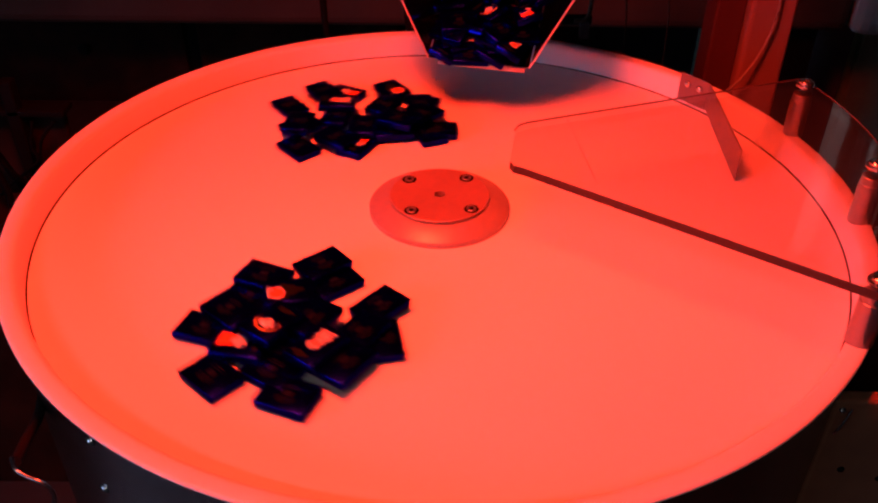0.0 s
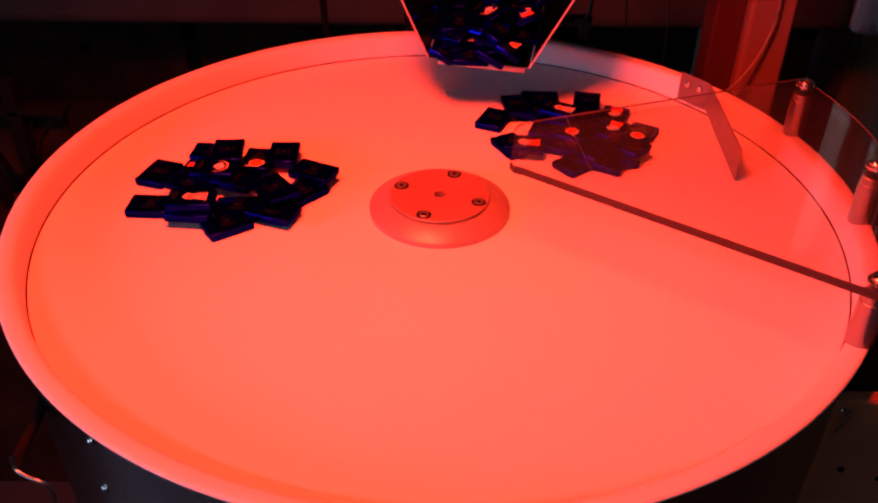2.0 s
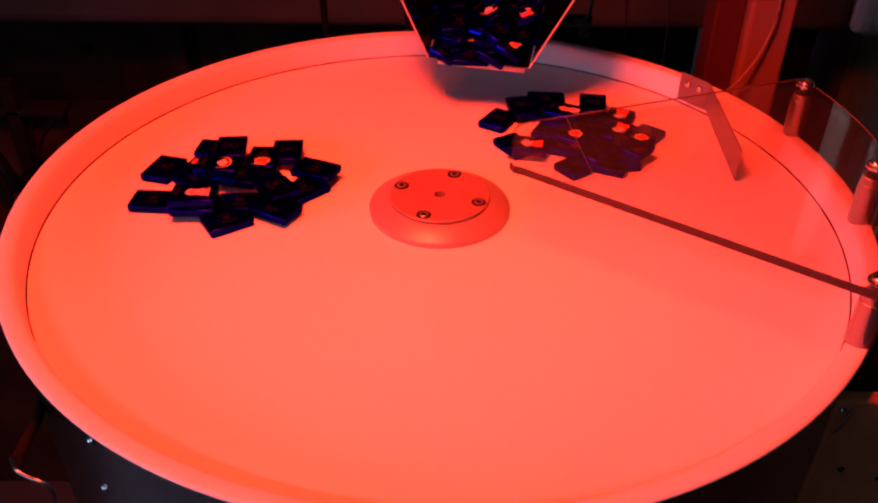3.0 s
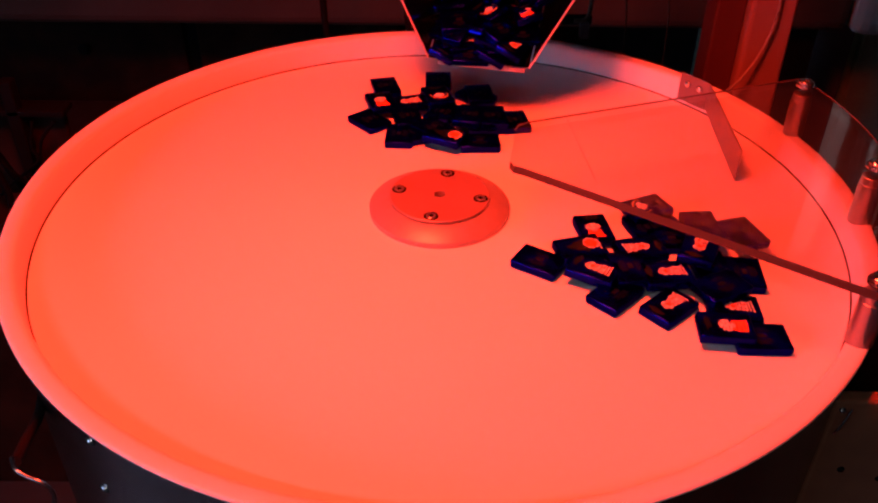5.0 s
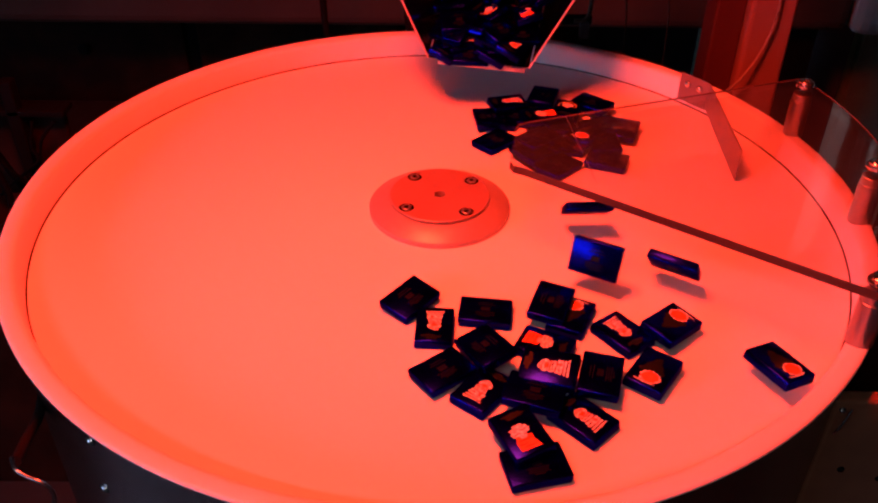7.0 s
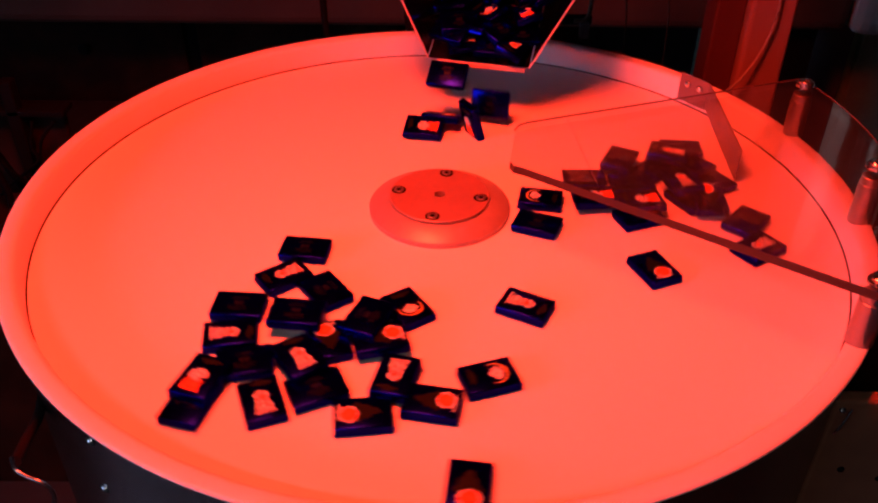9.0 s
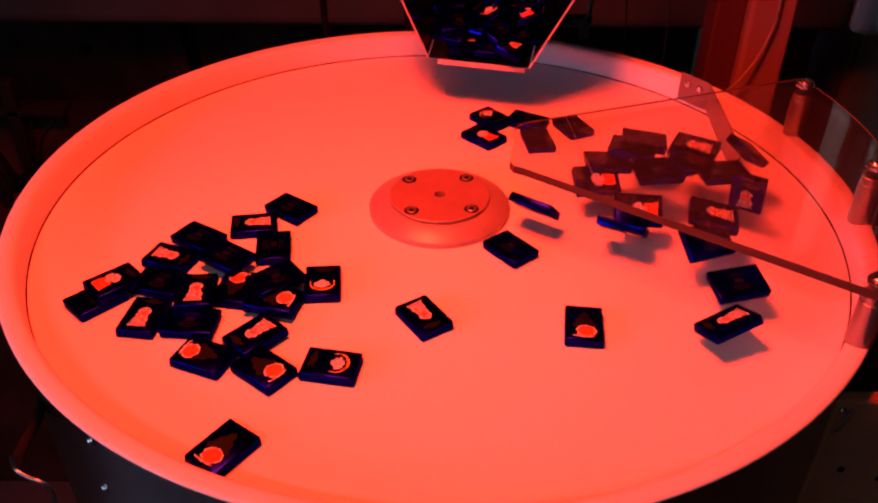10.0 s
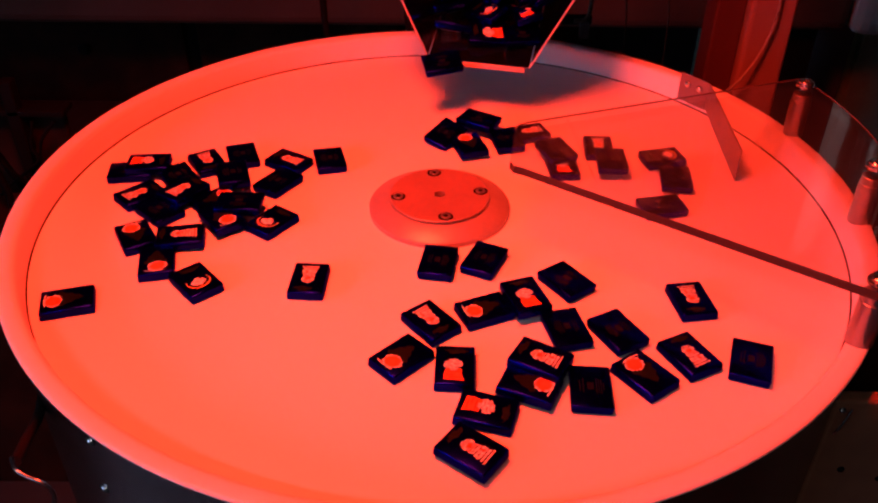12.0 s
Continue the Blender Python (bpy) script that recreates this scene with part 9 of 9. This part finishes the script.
    walk(chocolate("flower"), ride([(0.00, 0.00, -152.5, -70.1, 9.6, 180.0, 0.0, 8.8), (0.30, 1.32, -149.4, -76.4, 9.6, 180.0, 0.0, 11.2), (1.40, 1.40, -147.0, -72.1, 7.5, 180.0, 0.0, 16.3), (1.47, 1.47, -144.5, -67.8, 5.4, 180.0, 0.0, 21.4), (1.55, 1.55, -142.4, -64.2, 3.6, 180.0, 0.0, 25.8), (1.82, 2.95, -142.4, -64.2, 3.6, 180.0, 0.0, 25.8), (3.08, 3.08, -140.7, -63.3, 4.3, 180.0, 0.0, 25.6), (3.20, 3.20, -138.0, -61.9, 5.4, 180.0, 0.0, 25.4), (3.32, 3.32, -135.8, -60.8, 6.3, 180.0, 0.0, 25.1), (3.45, 3.45, -135.1, -60.5, 6.6, 180.0, 0.0, 25.1), (4.35, 4.35, -135.1, -60.5, 6.6, 180.0, 0.0, 25.1), (4.48, 4.48, -132.9, -59.4, 7.5, 180.0, 0.0, 24.9), (4.60, 4.60, -130.7, -58.3, 8.4, 180.0, 0.0, 24.6), (4.72, 4.72, -128.5, -57.2, 9.3, 180.0, 0.0, 24.4), (4.85, 5.83, -127.8, -56.8, 9.6, 180.0, 0.0, 24.4), (5.91, 5.91, -135.1, -63.0, 7.5, 180.0, 0.0, 58.2), (5.98, 5.98, -142.3, -69.1, 5.4, 180.0, 0.0, 92.0), (6.05, 6.05, -148.6, -74.4, 3.6, 180.0, 0.0, 121.0), (6.33, 7.35, -148.6, -74.4, 3.6, 180.0, 0.0, 121.0), (7.42, 7.42, -148.6, -74.4, 3.6, 180.0, 0.0, 121.0), (7.50, 7.50, -148.6, -74.4, 3.6, 180.0, 0.0, 121.0), (7.57, 7.57, -148.6, -74.4, 3.6, 180.0, 0.0, 121.0), (7.85, 8.02, -148.6, -74.4, 3.6, 180.0, 0.0, 121.0), (8.16, 8.16, -155.5, -79.8, 33.6, 200.0, 0.0, 177.8), (8.32, 8.82, -162.5, -85.2, 3.6, 180.0, 0.0, -125.4), (8.90, 8.90, -161.1, -87.6, 3.6, 180.0, 0.0, -124.6), (8.98, 8.98, -159.8, -90.1, 3.6, 180.0, 0.0, -123.7), (9.06, 9.06, -158.6, -92.2, 3.6, 180.0, 0.0, -122.9), (9.36, 9.92, -158.6, -92.2, 3.6, 180.0, 0.0, -122.9), (10.00, 10.00, -107.5, -96.2, 55.0, 180.0, 0.0, 201.5), (10.10, 10.10, -159.5, -94.0, 11.6, 197.4, 0.0, -144.6), (10.22, 10.22, -160.3, -95.4, 25.6, 186.7, 0.0, -160.8), (10.36, 10.50, -161.3, -89.3, 3.6, 180.0, 0.0, -177.0), (10.51, 10.51, -161.3, -89.3, 3.6, 180.0, 0.0, -176.1), (10.59, 10.59, -157.8, -101.7, 3.6, 180.0, 0.0, -175.2), (10.67, 10.67, -156.5, -103.8, 3.6, 180.0, 0.0, -174.4), (10.97, 11.40, -156.5, -103.8, 3.6, 180.0, 0.0, -174.4), (11.50, 11.50, -149.1, -102.1, 12.0, 180.0, 15.0, 196.5), (11.70, 12.00, -164.3, -93.3, 3.6, 180.0, 0.0, -159.7)]))
    walk(chocolate("moon"), ride([(0.00, 0.00, -215.5, -75.2, 3.6, 180.0, 0.0, -70.2), (0.30, 1.32, -212.2, -84.2, 3.6, 180.0, 0.0, -67.8), (1.40, 1.40, -210.0, -85.6, 3.6, 180.0, 0.0, -37.1), (1.47, 1.47, -207.7, -87.0, 3.6, 180.0, 0.0, -6.3), (1.55, 1.55, -205.8, -88.2, 3.6, 180.0, 0.0, 20.1), (1.82, 2.95, -205.8, -88.2, 3.6, 180.0, 0.0, 20.1), (3.08, 3.08, -203.4, -88.7, 4.3, 180.0, 0.0, 20.8), (3.20, 3.20, -199.7, -89.4, 5.4, 180.0, 0.0, 21.9), (3.32, 3.32, -196.6, -90.0, 6.3, 180.0, 0.0, 22.8), (3.45, 3.45, -195.6, -90.2, 6.6, 180.0, 0.0, 23.1), (4.35, 4.35, -195.6, -90.2, 6.6, 180.0, 0.0, 23.1), (4.48, 4.48, -192.5, -90.8, 7.5, 180.0, 0.0, 24.0), (4.60, 4.60, -189.5, -91.4, 8.4, 180.0, 0.0, 24.9), (4.72, 4.72, -186.4, -92.0, 9.3, 180.0, 0.0, 25.8), (4.85, 5.83, -185.4, -92.1, 9.6, 180.0, 0.0, 26.1), (5.91, 5.91, -186.8, -88.7, 9.6, 180.0, 0.0, -34.2), (5.98, 5.98, -188.3, -85.2, 9.6, 180.0, 0.0, -94.5), (6.05, 6.05, -189.6, -82.2, 9.6, 180.0, 0.0, -146.1), (6.33, 7.35, -189.6, -82.2, 9.6, 180.0, 0.0, -146.1), (7.42, 7.42, -189.6, -82.2, 9.6, 180.0, 0.0, -146.1), (7.50, 7.50, -189.6, -82.2, 9.6, 180.0, 0.0, -146.1), (7.57, 7.57, -189.6, -82.2, 9.6, 180.0, 0.0, -146.1), (7.85, 8.02, -189.6, -82.2, 9.6, 180.0, 0.0, -146.1), (8.16, 8.16, -192.2, -86.9, 39.6, 200.0, 0.0, -184.9), (8.32, 8.82, -194.8, -91.7, 9.6, 180.0, 0.0, 136.2), (8.90, 8.90, -193.1, -95.1, 9.6, 180.0, 0.0, 137.3), (8.98, 8.98, -191.4, -98.6, 9.6, 180.0, 0.0, 138.3), (9.06, 9.06, -189.9, -101.5, 9.6, 180.0, 0.0, 139.2), (9.36, 9.92, -189.9, -101.5, 9.6, 180.0, 0.0, 139.2), (10.00, 10.00, -169.8, -160.1, 50.0, 200.0, 30.0, 261.5), (10.10, 10.10, -182.2, -135.9, 15.2, 198.7, 0.0, 171.6), (10.22, 10.22, -176.5, -161.6, 27.4, 166.5, 0.0, 196.0), (10.36, 10.50, -168.7, -174.6, 3.6, 180.0, 0.0, -139.7), (10.51, 10.51, -168.7, -174.6, 3.6, 180.0, 0.0, -138.5), (10.59, 10.59, -162.6, -194.3, 3.6, 180.0, 0.0, -137.2), (10.67, 10.67, -159.1, -197.3, 3.6, 180.0, 0.0, -136.2), (10.97, 11.40, -159.1, -197.3, 3.6, 180.0, 0.0, -136.2), (11.50, 11.50, -142.5, -208.8, 40.0, 130.0, 20.0, 296.5), (11.70, 12.00, -202.0, -166.5, 3.6, 180.0, 0.0, -27.2)]))
    walk(chocolate("moon"), ride([(9.00, 9.00, 25.3, -137.2, 9.0, -20.0, 0.0, 176.2), (9.22, 11.40, 63.3, -142.2, 3.6, 0.0, 0.0, -7.0), (11.50, 11.50, 71.3, -132.7, 30.0, 20.0, 0.0, 251.5), (11.74, 12.00, 48.8, -198.3, 4.6, 0.0, 0.0, -84.2)], [(0.00, 8.84, 5.5, 179.0, 57.0, 20.0, 0.0, 66.6)]))
    walk(chocolate("red"), ride([(9.00, 9.00, 38.0, -116.2, 8.0, 15.0, 0.0, 181.2), (9.22, 12.00, 46.1, -110.4, 3.6, 0.0, 0.0, 176.5)], [(0.00, 8.82, 26.5, 172.0, 57.0, 205.0, 0.0, -3.4)]))
    walk(chocolate("red"), ride([(9.00, 9.00, -3.7, -123.8, 16.0, 180.0, 75.0, 221.2), (9.22, 11.40, 35.6, -160.2, 3.6, 180.0, 0.0, -168.2), (11.50, 11.50, 48.7, -146.1, 25.0, 200.0, 0.0, 261.5), (11.74, 12.00, 40.5, -150.2, 9.6, 180.0, 0.0, -9.9)], [(0.00, 8.83, 49.3, 168.6, 57.0, 200.0, 4.0, 71.6)]))
    walk(chocolate("flower"), ride([(9.00, 9.00, -16.7, -152.8, 20.0, 260.0, 0.0, 176.2), (9.22, 11.40, 6.1, -137.0, 3.6, 180.0, 0.0, 140.4), (11.50, 11.50, 58.1, -161.6, 40.0, 200.0, 0.0, 261.5), (11.74, 12.00, 13.9, -197.4, 4.6, 180.0, 0.0, -14.7)], [(0.00, 8.86, 15.2, 185.0, 67.0, 205.0, 0.0, 16.6)]))
    walk(chocolate("figure"), ride([(9.00, 9.00, 21.8, -142.8, 48.0, 215.0, 0.0, 176.2), (9.22, 11.40, -1.8, -179.7, 3.6, 180.0, 0.0, 155.9), (11.50, 11.50, 33.4, -194.8, 35.0, 180.0, 0.0, 241.5), (11.74, 12.00, -24.4, -172.1, 3.6, 180.0, 0.0, -85.4)], [(0.00, 8.90, 41.9, 180.7, 68.0, 200.0, 0.0, 86.6)]))
    walk(chocolate("figure"), ride([(10.32, 10.32, 72.1, -152.5, 46.0, 30.0, 0.0, 251.5), (10.45, 12.00, 107.7, -94.5, 3.6, 0.0, 0.0, -78.4)], [(0.00, 10.20, 21.5, 181.4, 65.0, 20.0, 0.0, 16.6)]))
    walk(chocolate("red"), ride([(10.42, 10.42, 67.7, -139.5, 38.0, 200.0, 30.0, 241.5), (10.55, 12.00, 61.8, -108.1, 10.6, 180.0, 0.0, -167.2)], [(0.00, 10.30, 47.3, 173.2, 64.0, 200.0, 0.0, -8.4)]))
    walk(chocolate("figure"), ride([(10.52, 10.52, 69.9, -136.4, 48.0, 40.0, 20.0, 285.7), (10.66, 12.00, 74.5, -149.8, 3.6, 0.0, 0.0, -10.4)], [(0.00, 10.36, 65.1, 170.0, 64.0, 22.0, 0.0, 66.6)]))
    walk(chocolate("flower"), ride([(11.00, 11.00, 117.8, -57.3, 14.0, 0.0, 40.0, 411.5), (11.13, 12.00, 87.3, -37.7, 6.6, 0.0, 0.0, 9.5)], [(0.00, 10.85, 28.2, 188.0, 74.0, 22.0, 0.0, 146.6)]))
    walk(chocolate("moon"), ride([(11.00, 11.00, 129.7, -51.1, 36.0, 215.0, 0.0, 271.5), (11.13, 12.00, 124.5, -52.2, 10.6, 180.0, 0.0, -129.1)], [(0.00, 10.88, 14.6, 195.4, 76.0, 205.0, 0.0, -3.4)]))
    walk(chocolate("figure"), ride([(11.00, 11.00, 125.7, -55.8, 24.0, 200.0, 30.0, 331.5), (11.13, 12.00, 95.6, -72.3, 4.6, 180.0, 0.0, -175.9)], [(0.00, 10.86, 53.0, 184.2, 74.0, 200.0, 0.0, 46.6)]))
    walk(chocolate("moon"), ride([(11.50, 11.50, 127.0, -36.6, 30.0, 80.0, 0.0, 341.5), (11.63, 12.00, 110.1, -20.2, 5.6, 192.0, -8.0, -43.1)], [(0.00, 11.36, 8.9, 184.4, 74.0, 210.0, 0.0, -33.4)]))
    walk(chocolate("figure"), ride([], [(0.00, 10.72, 16.1, 188.9, 80.0, 200.0, 0.0, 6.6), (10.95, 12.00, 1.2, 160.9, 52.0, 196.0, -6.0, 12.0)]))

motions()
